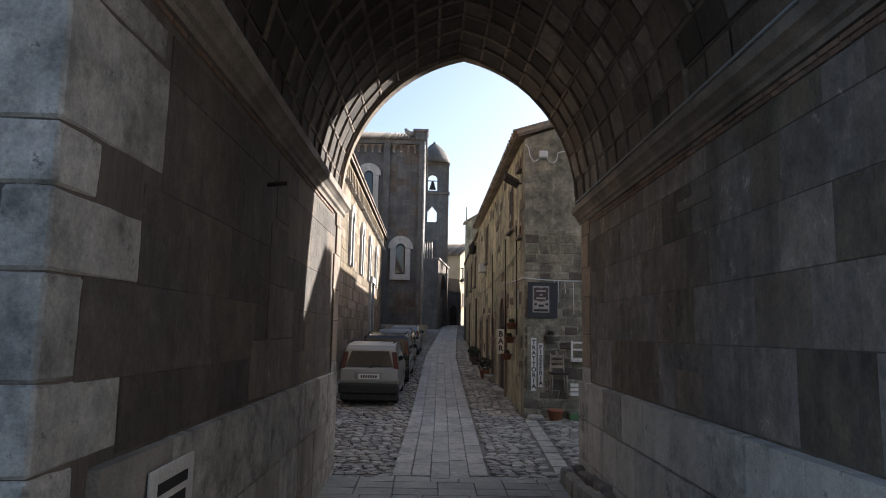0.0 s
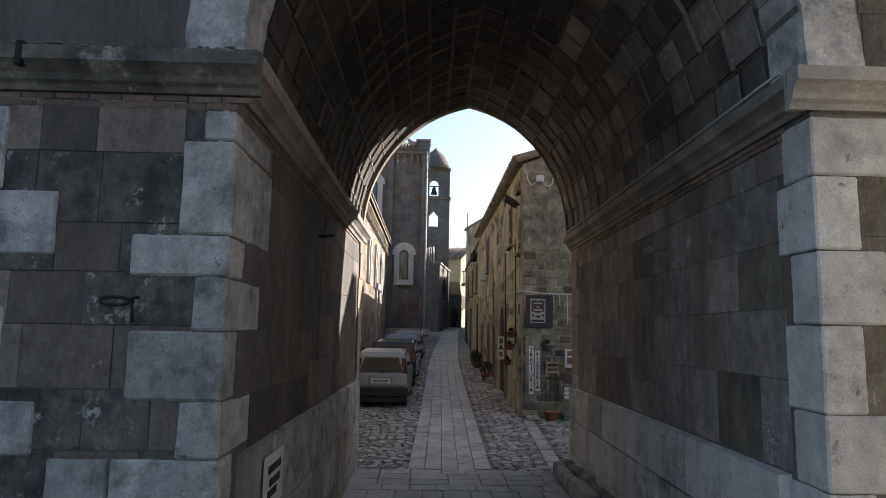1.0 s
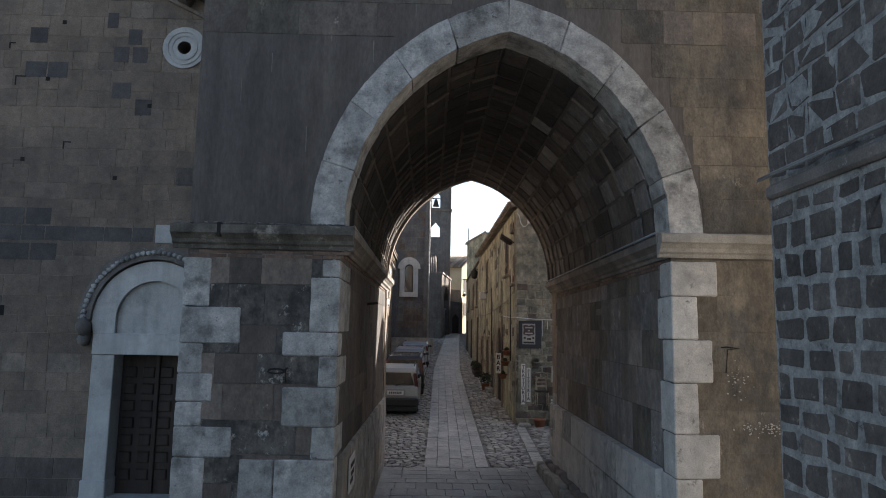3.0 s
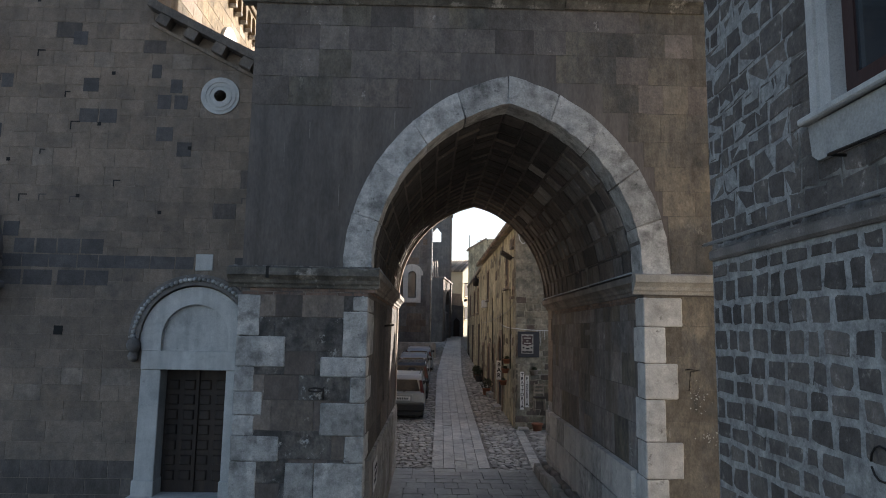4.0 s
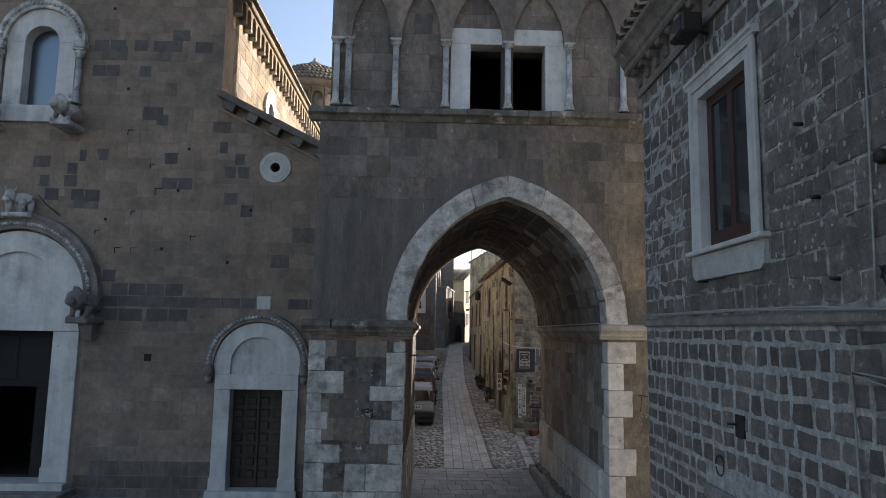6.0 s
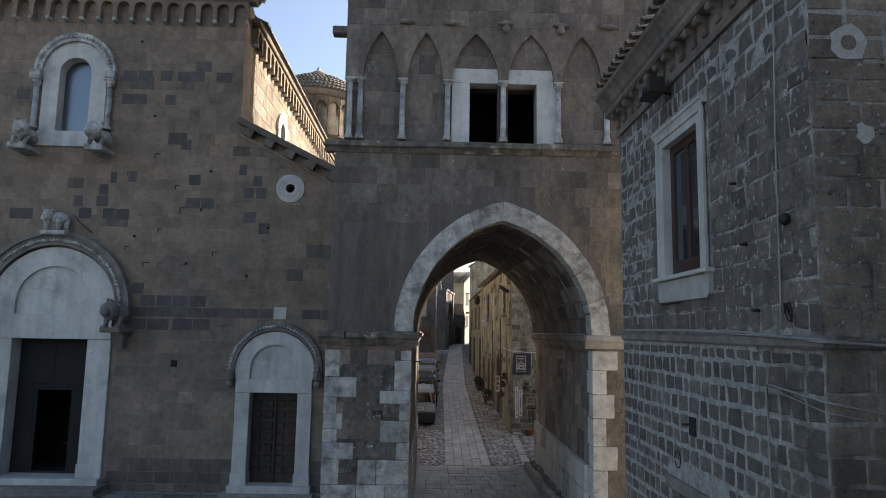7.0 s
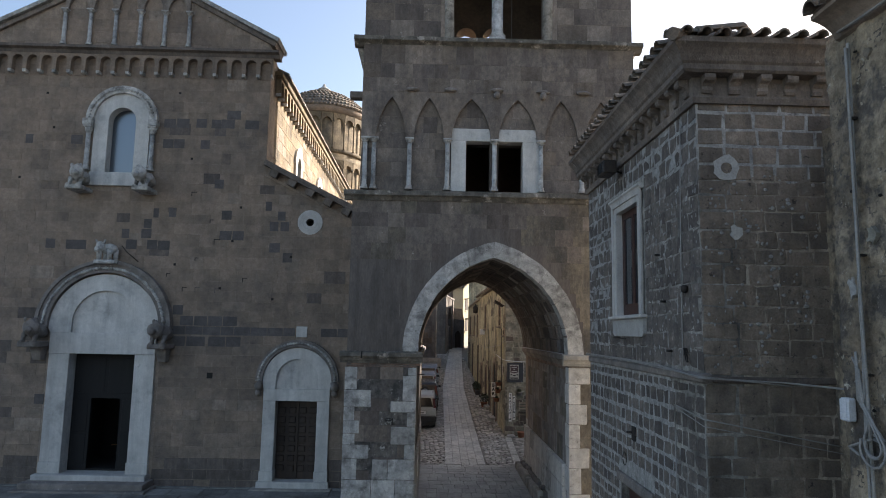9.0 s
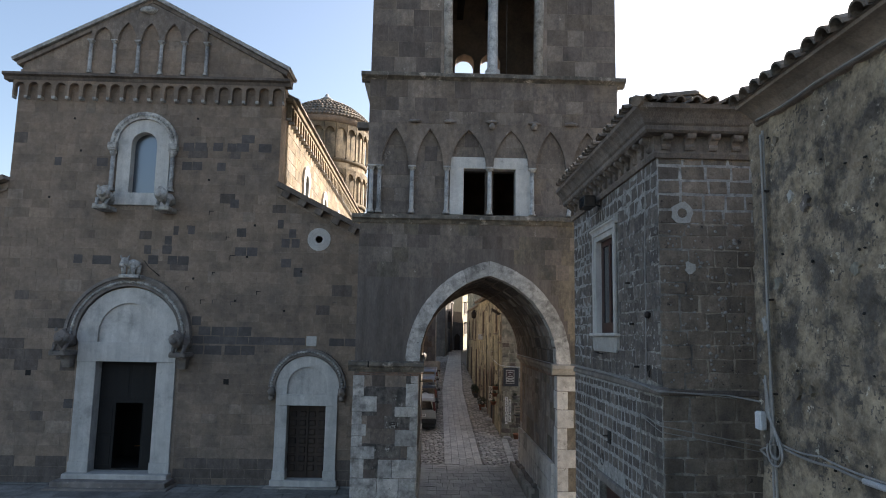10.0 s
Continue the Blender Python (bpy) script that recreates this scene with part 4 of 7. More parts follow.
for k in range(7):
    wy = 12.5 + 3.9 * k
    w = part("aisle_window", slab(ring(*round_ring(wy, 6.3, 0.32, 0.6, 12)), [], "x", -2.82, -2.96), MARBLE, aw, "white marble surround of a tall narrow window")
    for s in (-1, 1):
        a, b = sorted((wy + s * 0.32, wy + s * 0.52))
        part("jamb", B(-2.96, a, 4.6, -2.84, b, 6.3), MARBLE, w)
    part("pane", slab(round_door(wy - 0.33, wy + 0.33, 4.6, 6.3, 8), [], "x", -2.955, -2.93), GLASS, w)
# flat black sheet on the wall stands for the shade in the doorway
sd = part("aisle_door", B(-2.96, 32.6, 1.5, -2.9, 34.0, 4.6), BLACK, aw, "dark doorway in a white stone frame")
for a, b in ((32.35, 32.6), (34.0, 34.25)):
    part("jamb", B(-2.97, a, 1.5, -2.8, b, 4.6), MARBLE, sd)
part("lintel", B(-2.97, 32.3, 4.6, -2.75, 34.3, 4.9), MARBLE, sd)

# ---- transept ----
ts = part("transept", B(-6.3, TRY, 0, -0.4, 51.5, 14.6), TRANSEPT, cathedral, "shaded dark tuff transept wall")
ashlar(ts, "-y", TRY, lambda a, b: (-3.0, -0.45), 1.5, 14.3, (0.4, 0.5), (0.6, 1.1), [TRANSEPT, TRANSEPT, TRANSEPT, TUFF_WARM], gap=0.014, d=0.012, limit=40, near=lambda u, z: False, seed=10)
for dx in (-3.05, -0.78):
    part("buttress", B(dx, TRY - 0.25, 1.5, dx + 0.4, TRY, 14.3), TRANSEPT, ts)
unit3 = corbel_unit(0.46, 0.42)
for k in range(10):
    mesh_part("corbel_arch", unit3, pose(-5.4 + 0.46 * k, TRY, 14.2), ts)
part("eave_course", B(-6.4, TRY - 0.25, 14.25, -0.3, 51.5, 14.5), TRANSEPT, ts)
tr = part("transept_roof", slab([(TRY - 0.4, 14.5), (51.9, 14.5), (46.5, 16.5)], [], "x", -6.3, -0.5), TILE, ts, "brown clay tile roof")
for k in range(26):
    part("tile_row", tube([(-6.2 + 0.21 * k, TRY - 0.45, 14.54), (-6.2 + 0.21 * k, 46.4, 16.52)], 0.07, 6), TILE, tr)
part("corner_pier", B(-1.1, TRY - 0.3, 14.2, -0.26, TRY + 1, 15.2, 0.03), TRANSEPT, ts)
part("pier_cap", B(-1.2, TRY - 0.38, 15.08, -0.2, TRY + 1.05, 15.24, 0.03), LIMESTONE_DARK, ts)
part("water_spout", tube([(-1.0, TRY + 0.1, 15.05), (-1.35, TRY, 14.95), (-1.6, TRY - 0.1, 15.1), (-1.72, TRY - 0.1, 15.3)], [0.17, 0.2, 0.17, 0.08], 8), LIMESTONE, ts)
part("drainpipe", tube([(-0.44, TRY - 0.3, 14.4), (-0.44, TRY - 0.3, 2.2)], 0.06, 8), LIMESTONE, ts, "pale drainpipe down the corner")
for cx, zs, spr_, hw in ((-1.83, 5.8, 7.45, 0.3), (-4.0, 10.3, 12.15, 0.3)):
    w = part("transept_window", slab(ring(*round_ring(cx, spr_, hw, hw + 0.5, 16)), [], "y", TRY - 0.17, TRY), MARBLE, ts, "white marble round-headed window surround")
    for s in (-1, 1):
        a, b = sorted((cx + s * hw, cx + s * (hw + 0.34)))
        part("jamb", B(a, TRY - 0.14, zs, b, TRY, spr_), MARBLE, w)
    part("window_sill", B(cx - 0.64, TRY - 0.18, zs - 0.34, cx + 0.64, TRY, zs), MARBLE, w)
    part("pane", slab(round_door(cx - hw, cx + hw, zs, spr_, 8), [], "y", TRY - 0.05, TRY - 0.02), GLASS, w)
    part("pane_frame", slab(ring(round_door(cx - hw + 0.07, cx + hw - 0.07, zs + 0.07, spr_, 8), round_door(cx - hw, cx + hw, zs, spr_, 8)), [], "y", TRY - 0.07, TRY - 0.045), INK, w)

# ---- crossing dome ----
DX, DY = -11.0, 44.0
drum = part("drum", lathe(DX, DY, [(3.75, 11), (3.75, 23.4)], 32), FLANK, cathedral, "round drum with two tiers of little arches")
for z0, z1, n in ((19.9, 23.0, 24), (16.2, 19.0, 24)):
    part("drum_band", lathe(DX, DY, [(3.8, z0 - 0.3), (3.95, z0 - 0.25), (3.95, z0), (3.8, z0)], 32), FLANK, drum)
    for k in range(n):
        a = 2 * math.pi * k / n
        if math.sin(a) > 0.35:
            continue
        m = pose(DX, DY, 0, 0, 0, math.degrees(a)) @ pose(3.75, 0, 0, 0, 0, 90)
        key = ("drum_bay", z0)
        if key not in _cache:
            w = 2 * math.pi * 3.8 / n
            zs = z1 - 0.75
            pts = [(-w / 2, z1), (-w / 2, zs), (-w * 0.36, zs)] + arc(0, zs, w * 0.36, 180, 0, 8) + [(w * 0.36, zs), (w / 2, zs), (w / 2, z1)]
            bm = slab(pts, [], "y", -0.22, 0.05)
            lathe(-w / 2, -0.14, [(0.1, z0), (0.07, z0 + 0.15), (0.07, zs - 0.2), (0.12, zs)], 7, bm)
            me = bpy.data.meshes.new("drum_bay")
            bm.to_mesh(me)
            bm.free()
            me.materials.append(FLANK)
            _cache[key] = me
        mesh_part("drum_bay", _cache[key], m, drum)
part("drum_cornice", lathe(DX, DY, [(3.8, 23.0), (4.1, 23.2), (4.2, 23.4), (4.2, 23.6)], 32), TUFF, drum)
dome = part("dome_roof", lathe(DX, DY, [(4.25, 23.55), (4.2, 23.75), (3.5, 24.5), (2.6, 25.2), (1.5, 25.75), (0.5, 26.1), (0.0, 26.15)], 32), TILE, cathedral, "low conical tiled dome")
tb = bmesh.new()
for ring_i, (r, z) in enumerate(((4.25, 23.7), (3.95, 24.05), (3.6, 24.42), (3.2, 24.76), (2.75, 25.1), (2.3, 25.38), (1.8, 25.62), (1.3, 25.84), (0.8, 26.02))):
    n = max(8, int(2 * math.pi * r / 0.34))
    for k in range(n):
        a = 2 * math.pi * (k + 0.5 * (ring_i % 2)) / n
        blob(tb, (DX + r * math.cos(a), DY + r * math.sin(a), z), (0.15, 0.15, 0.1), k, 0.2, 1)
part("dome_tiles", tb, TILE, dome)["kind"] = "stuff"
part("lantern", lathe(DX, DY, [(0.55, 26.0), (0.5, 26.25), (0.62, 26.3), (0.35, 26.5), (0.2, 26.6), (0.12, 26.85), (0.05, 26.9)], 12), LIMESTONE, dome)

# ---- bell tower ----
TY, TB = 2.5, 9.95
AX0, AX1, SPR, APX = -1.44, 2.26, 4.22, 6.58
tower = thing("bell_tower", 0.45, TY, 0, "grey tuff bell tower standing over a pointed street arch", "bell tower")
lowm = slab([(-3.12, -0.2), (AX0, -0.2)] + pointed(AX0, AX1, SPR, APX)[::-1] + [(AX1, -0.2), (4.1, -0.2), (4.1, 8.0), (-3.12, 8.0)], [], "y", TY, TB)
SKEW, SKEW_R = 0.06 / (TB - TY), 0.1 / (TB - TY)     # the passage opens slightly towards the street
for v in lowm.verts:
    if v.co.y > TB - 0.1 and v.co.z < SPR + 0.01 and v.co.x > AX0 - 0.5:
        v.co.x += 0.06 if abs(v.co.x - AX0) < 0.01 else (0.1 if abs(v.co.x - AX1) < 0.01 else 0)
low = part("lower_storey", lowm, SOFT_RENDER, tower, "dark rendered and ashlar wall round the arch")

# corner stones of the piers, pale limestone
LQ = [(3.84, 3.30, -2.85), (3.30, 2.90, -2.50), (2.90, 2.58, -2.89), (2.58, 2.28, -2.77), (2.28, 2.02, -2.86), (2.02, 1.70, -2.53), (1.70, 1.22, -2.80), (1.22, 0.72, -2.45), (0.72, 0.2, -2.75), (0.2, -0.1, -2.5)]
LR = [(3.84, 3.64, -1.63), (3.64, 3.04, -1.75), (3.04, 2.78, -2.03), (2.78, 2.45, -1.63), (2.45, 2.03, -2.01), (2.03, 1.69, -1.68), (1.69, 1.22, -2.06), (1.22, 0.72, -1.88), (0.72, 0.2, -2.1), (0.2, -0.1, -1.8)]
RQ = [(3.9, 3.51, 2.77), (3.51, 3.03, 2.54), (3.03, 2.56, 2.69), (2.56, 2.01, 2.52), (2.01, 1.54, 2.74), (1.54, 0.95, 2.54), (0.95, 0.4, 2.75), (0.4, -0.1, 2.55)]


def chip(bm, k=0.012, seed=0):
    """Slightly worn, uneven arrises."""
    for v in bm.verts:
        v.co += Vector((noise.noise(v.co * 3.0 + Vector((seed, 0, 0))), noise.noise(v.co * 3.0 + Vector((0, seed, 5))) * 0.4, noise.noise(v.co * 3.0 + Vector((9, 0, seed))))) * k
    return bm


def worn(bm, k=0.007, seed=0, cuts=4):
    """A dressed stone with weathered faces and broken arrises."""
    bmesh.ops.subdivide_edges(bm, edges=[e for e in bm.edges if e.calc_length() > 0.12], cuts=cuts, use_grid_fill=True)
    bm.normal_update()
    for v in bm.verts:
        p = v.co * 5.0 + Vector((seed * 3.7, 0, seed))
        n = noise.fractal(p, 1.0, 2.2, 4)
        pit = min(0.0, noise.noise(v.co * 16 + Vector((0, seed, 0))) + 0.25)
        v.co += v.normal * (k * n + k * 1.2 * pit)
    return bm


for i, (z1, z0, x) in enumerate(LQ):
    part("corner_stone", worn(B(-3.145, TY - 0.022, z0 + 0.004, x, TY + 0.5, z1 - 0.004, 0.012), seed=i), LIMESTONE, low, "pale limestone corner stone")
deep_l = []
for i, (z1, z0, x) in enumerate(LR):
    dp = (0.9, 0.97, 0.31, 0.76, 0.25, 0.66, 0.3, 0.6)[i % 8]
    deep_l.append((z0, z1, dp))
    part("corner_stone", worn(B(x, TY - 0.024, z0 + 0.004, AX0 + 0.012, TY + dp, z1 - 0.004, 0.014), seed=20 + i), LIMESTONE, low, "pale limestone corner stone")
deep_r = []
for i, (z1, z0, x) in enumerate(RQ):
    dp = (0.34, 0.44, 0.3, 0.4)[i % 4]
    deep_r.append((z0, z1, dp))
    part("corner_stone", worn(B(AX1 - 0.012, TY - 0.026, z0 + 0.004, x, TY + dp, z1 - 0.004, 0.014), seed=40 + i), LIMESTONE_PALE, low, "pale limestone corner stone")
for x0, x1, z0, z1 in ((-2.43, -2.07, 1.22, 1.69), (-2.44, -1.89, 0.72, 1.22)):
    part("limestone_block", worn(B(x0, TY - 0.02, z0 + 0.004, x1, TY + 0.2, z1 - 0.004, 0.01), seed=7), LIMESTONE, low)


# coursed infill between the corner stones
ashlar(low, "-y", TY, lambda a, b: (-3.1, AX0 - 0.05), -0.1, 3.9, (0.3, 0.46), (0.3, 0.6), [PIER, PIER, PIER, TUFF_GREY, TUFF_DARK], gap=0.004, d=0.01, edge=0.003, rough=0.003, seed=5, limit=70)
ashlar(low, "-y", TY, lambda a, b: (AX1 + 0.05, 4.1), -0.1, 3.92, (0.34, 0.5), (0.35, 0.7), [TUFF_BROWN], gap=0.002, d=0.005, edge=0.0015, seed=6, limit=60)
# upper left is smooth render, right of and above the arch coursed tuff
def up_span(a, b):
    return (-3.12, 4.1)


def up_pick(u, z, rng):
    if z < 6.6 and u < 1.0:
        return None
    if z < 6.6:
        return TUFF_BROWN
    if u > 1.6:
        return rng.choice([TUFF_BROWN, TUFF_GREY])
    return rng.choice([TUFF_GREY, TUFF_GREY, TUFF_GREY, TUFF_BROWN, TUFF_DARK])


ashlar(low, "-y", TY, up_span, 4.24, 7.98, (0.34, 0.42), (0.35, 0.6), None, gap=0.004, d=0.006, edge=0.002, pick=up_pick, seed=12, limit=120,
       holes=[arch_hole(0.42, 2.22, 0, SPR, 2.78)])
for k in range(9):
    u, z = -2.6 + 0.24 * k + random.uniform(-0.05, 0.05), 5.9 + random.uniform(-0.9, 1.2)
    part("render_scar", B(u, TY - 0.004, z, u + 0.008, TY + 0.01, z + random.uniform(0.2, 0.5)), LIMESTONE_DARK, low)

# passage walls
def cut_left(a, b):
    ds = [d for z0, z1, d in deep_l if z1 > a + 0.02 and z0 < b - 0.02]
    return (TY + (max(ds) if ds else 0.0), TB - 0.5)


def cut_right(a, b):
    ds = [d for z0, z1, d in deep_r if z1 > a + 0.02 and z0 < b - 0.02]
    return (TY + (max(ds) if ds else 0.0), TB - 0.5)


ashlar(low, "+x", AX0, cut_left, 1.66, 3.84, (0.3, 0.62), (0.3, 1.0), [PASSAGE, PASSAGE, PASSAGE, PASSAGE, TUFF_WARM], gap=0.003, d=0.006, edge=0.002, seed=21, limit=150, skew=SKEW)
# right wall: the lighter tuff copy, haze painted into its colour
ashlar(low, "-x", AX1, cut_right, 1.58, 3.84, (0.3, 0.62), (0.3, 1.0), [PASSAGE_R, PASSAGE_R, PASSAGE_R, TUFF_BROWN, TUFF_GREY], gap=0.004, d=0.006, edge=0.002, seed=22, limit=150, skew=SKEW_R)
for face, px_, cut, sd_ in (("+x", AX0, cut_left, 23), ("-x", AX1, cut_right, 24)):
    stone_ = [LIMESTONE, LIMESTONE, LIMESTONE_WARM] if sd_ == 23 else [LIMESTONE_PALE, LIMESTONE, LIMESTONE_PALE]
    ashlar(low, face, px_, lambda a, b: (TY + 0.42, TB), -0.1, 1.65 if sd_ == 23 else 1.57, (0.5, 0.6), (0.55, 1.0), stone_, gap=0.006, d=0.05 if sd_ == 23 else 0.09, edge=0.008, rough=0.003, seed=sd_, limit=60, name="plinth_block", skew=SKEW if face == "+x" else SKEW_R)

for y0, y1, z0, z1 in ((5.8, 6.85, 2.16, 2.64), (5.33, 6.87, 1.67, 2.15), (5.8, 6.46, 2.65, 3.2), (5.95, 6.46, 3.25, 3.8)):
    mesh_part("pale_block", block_mesh(y1 - y0, z1 - z0, 0.014, 0.006, 0.006, TUFF_GREY, 1), pose(AX0 + SKEW * ((y0 + y1) / 2 - TY), (y0 + y1) / 2, (z0 + z1) / 2, 0, 0, 90 - math.degrees(math.atan(SKEW))), low)
for y0, y1, z0, z1, mt in ((5.2, 5.95, 3.38, 3.48, LIMESTONE_DARK), (5.5, 6.1, 1.6, 1.95, TUFF_GREY)):
    mesh_part("wall_block", block_mesh(y1 - y0, z1 - z0, 0.016, 0.006, 0.006, mt, 2), pose(AX1 + SKEW_R * ((y0 + y1) / 2 - TY), (y0 + y1) / 2, (z0 + z1) / 2, 0, 0, -90 - math.degrees(math.atan(SKEW_R))), low)

# impost moulding and the thin brick courses under it
prof = [(-0.02, 3.94), (0.03, 3.94), (0.04, 3.98), (0.07, 4.0), (0.08, 4.04), (0.12, 4.08), (0.15, 4.1), (0.15, 4.19), (0.03, 4.22), (-0.02, 4.22)]
imp = part("impost", slab([(TY - d, z) for d, z in prof], [], "x", -3.28, AX0 + 0.15), LIMESTONE_MOSS, tower, "mossy pale stone impost moulding")
part("impost_return", stretch(slab([(AX0 + d, z) for d, z in prof], [], "y", TY - 0.02, TB + 0.12), lambda x, y, z: (x + SKEW * (y - TY), y, z)), IMPOST, imp)
part("impost_right", slab([(TY - d, z) for d, z in prof], [], "x", AX1 - 0.15, 4.2), LIMESTONE_WARM, imp)
part("impost_return", stretch(slab([(AX1 - d, z) for d, z in prof], [], "y", TY - 0.02, TB + 0.12), lambda x, y, z: (x + SKEW_R * (y - TY), y, z)), IMPOST, imp)
# black strip stands for the shade in a notch of the impost
part("impost_gap", B(-2.77, TY - 0.153, 4.06, -2.73, TY - 0.02, 4.212), BLACK, imp)
part("light_strip", tube([(AX1 - 0.13, TY + 0.1, 4.235), (AX1 - 0.05, TB - 0.1, 4.235)], 0.012, 6), ZINC, imp)
part("light_strip", tube([(AX0 + 0.13, TY + 0.1, 4.235), (AX0 + 0.13, TB - 0.1, 4.235)], 0.012, 6), ZINC, imp)
for r in range(2):
    z = 3.845 + 0.047 * r
    for k in range(8):
        mesh_part("brick", block_mesh(0.2, 0.04, 0.012, 0.003, 0.003, BRICK, k % 3), pose(-3.0 + 0.21 * k + 0.1 * r, TY, z + 0.02), imp)
    for k in range(30):
        for face, xx in (("+x", AX0), ("-x", AX1)):
            if (k * 7 + r * 3 + int(xx > 0)) % 7 > 0:
                mesh_part("brick", block_mesh(0.2, 0.04, 0.012, 0.003, 0.003, BRICK, k % 3), pose(xx + (SKEW if xx < 0 else SKEW_R) * (0.3 + 0.215 * k), TY + 0.3 + 0.215 * k + 0.1 * r, z + 0.02, 0, 0, TURNED[face]), imp)

# lichen and loose mortar lodged on the impost
rng = random.Random(15)
mb = bmesh.new()
for k in range(110):
    x = -3.2 + 1.75 * rng.random()
    r = rng.uniform(0.005, 0.018)
    blob(mb, (x, TY - rng.uniform(0.0, 0.12), 4.215 + r * 0.3), (r * 1.6, r, r * 0.7), k, 0.5, 1)
part("lichen", mb, LIMESTONE_DARK, tower, "grey lichen crust")["kind"] = "stuff"

# rings of the arch
n_in, n_out = pointed(AX0 + 0.03, AX1 - 0.01, SPR, APX - 0.03, 30), pointed(-1.78, 2.62, SPR, 6.94, 30)
ringp = part("arch_ring", slab(ring(pointed(AX0 - 0.03, AX1 + 0.03, SPR, APX + 0.03, 16), pointed(-1.76, 2.6, SPR, 6.92, 16)), [], "y", TY - 0.01, TY + 0.4), MORTAR, tower, "pale limestone voussoirs of a pointed arch")
voussoirs(ringp, n_in, n_out, TY - 0.035, TY + 0.42, 6, LIMESTONE)
b_in, b_out = pointed(AX0 + 0.09, AX1 + 0.06, SPR, APX - 0.06, 24), pointed(AX0 - 0.25, AX1 + 0.32, SPR, APX + 0.25, 24)
backp = part("back_ring", slab(ring(b_in, b_out), [], "y", TB - 0.14, TB + 0.04), TUFF_PALE, tower, "inner pale stone ring at the far mouth")
for x0, x1 in ((AX0 - 0.05, AX0 + 0.085), (AX1 + 0.08, AX1 + 0.18)):
    z = -0.1
    while z < 3.95:
        h = random.uniform(0.4, 0.6)
        part("jamb_stone", B(x0, TB - 0.45 + random.uniform(-0.1, 0.1), z, x1, TB + 0.04, min(z + h, 4.0) - 0.006, 0.006), LIMESTONE if z < 1.5 else TUFF_PALE, backp)
        z += h

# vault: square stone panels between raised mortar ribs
vault = part("vault", slab(ring(pointed(AX0 + 0.0, AX1 - 0.0, SPR, APX, 14), pointed(AX0 - 0.06, AX1 + 0.06, SPR, APX + 0.06, 14)), [], "y", TY + 0.43, TB - 0.15), SOOT_SHADE, tower, "dark pointed barrel vault of small square stones")
VN = 9
half_pts = pointed(AX0, AX1, SPR, APX, VN * 2)
rng = random.Random(4)
rib = bmesh.new()
y0v, y1v = TY + 0.45, TB - 0.16
rows_n = 16
for i in range(0, len(half_pts) - 1, 2):
    a, b = Vector(half_pts[i]), Vector(half_pts[i + 2])
    t = (b - a).normalized()
    nrm = Vector((-t.y, t.x))
    ang = math.degrees(math.atan2(t.y, t.x))
    l = (b - a).length
    shift = rng.uniform(-0.06, 0.06)
    prev = y0v
    for k in range(rows_n):
        ye = y1v if k == rows_n - 1 else y0v + (k + 1) * (y1v - y0v) / rows_n + shift + rng.uniform(-0.03, 0.03)
        c = (a + b) / 2
        lift = rng.uniform(0.0, 0.012)
        # local x along the arc, local z along the passage, local -y into the passage
        m = Matrix(((t.x, -nrm.x, 0, c.x + nrm.x * lift), (0, 0, 1, (prev + ye) / 2), (t.y, -nrm.y, 0, c.y + nrm.y * lift), (0, 0, 0, 1)))
        # crown and left stones take the darkest mix: their shade is in the colour
        mesh_part("vault_stone", block_mesh(l - 0.05, round(ye - prev - 0.05, 1) if ye - prev > 0.2 else 0.2, 0.014, 0.008, 0.008, LIMESTONE_WARM if (i, k) in ((10, 6), (10, 7), (12, 4)) else rng.choice([PASSAGE_R, PASSAGE, TUFF_DARK, PASSAGE_R, SOOT_SHADE] if i < 12 else ([SOOT_SHADE, SOOT_SHADE, SOOT_SHADE, PASSAGE] if i < 18 else [SOOT_SHADE])), rng.randrange(3)), m, vault)
        # rib across the panel's far edge
        for p, q in (((a.x, ye, a.y), (b.x, ye, b.y)),):
            e = rng.uniform(0.012, 0.032)
            if rng.random() < (0.1 if ye > 6.0 else 0.75):
                continue
            vs = []
            for (X, Y, Z) in (p, q):
                for dy, dn in ((-e, 0), (e, 0), (e * 0.7, 0.05), (-e * 0.7, 0.05)):
                    vs.append(rib.verts.new((X + nrm.x * dn, Y + dy, Z + nrm.y * dn)))
            for f in ((0, 1, 5, 4), (1, 2, 6, 5), (2, 3, 7, 6), (3, 0, 4, 7)):
                rib.faces.new([vs[j] for j in f])
        prev = ye
    tube([(a.x + nrm.x * 0.004, y0v + 3.2, a.y + nrm.y * 0.004), (a.x + nrm.x * 0.02, y0v + 4.6, a.y + nrm.y * 0.02), (a.x + nrm.x * 0.004, y1v, a.y + nrm.y * 0.004)], 0.028, 6, rib)
bmesh.ops.recalc_face_normals(rib, faces=rib.faces)
part("mortar_ribs", rib, TUFF_GREY, vault, "raised pale mortar ribs")["kind"] = "stuff"

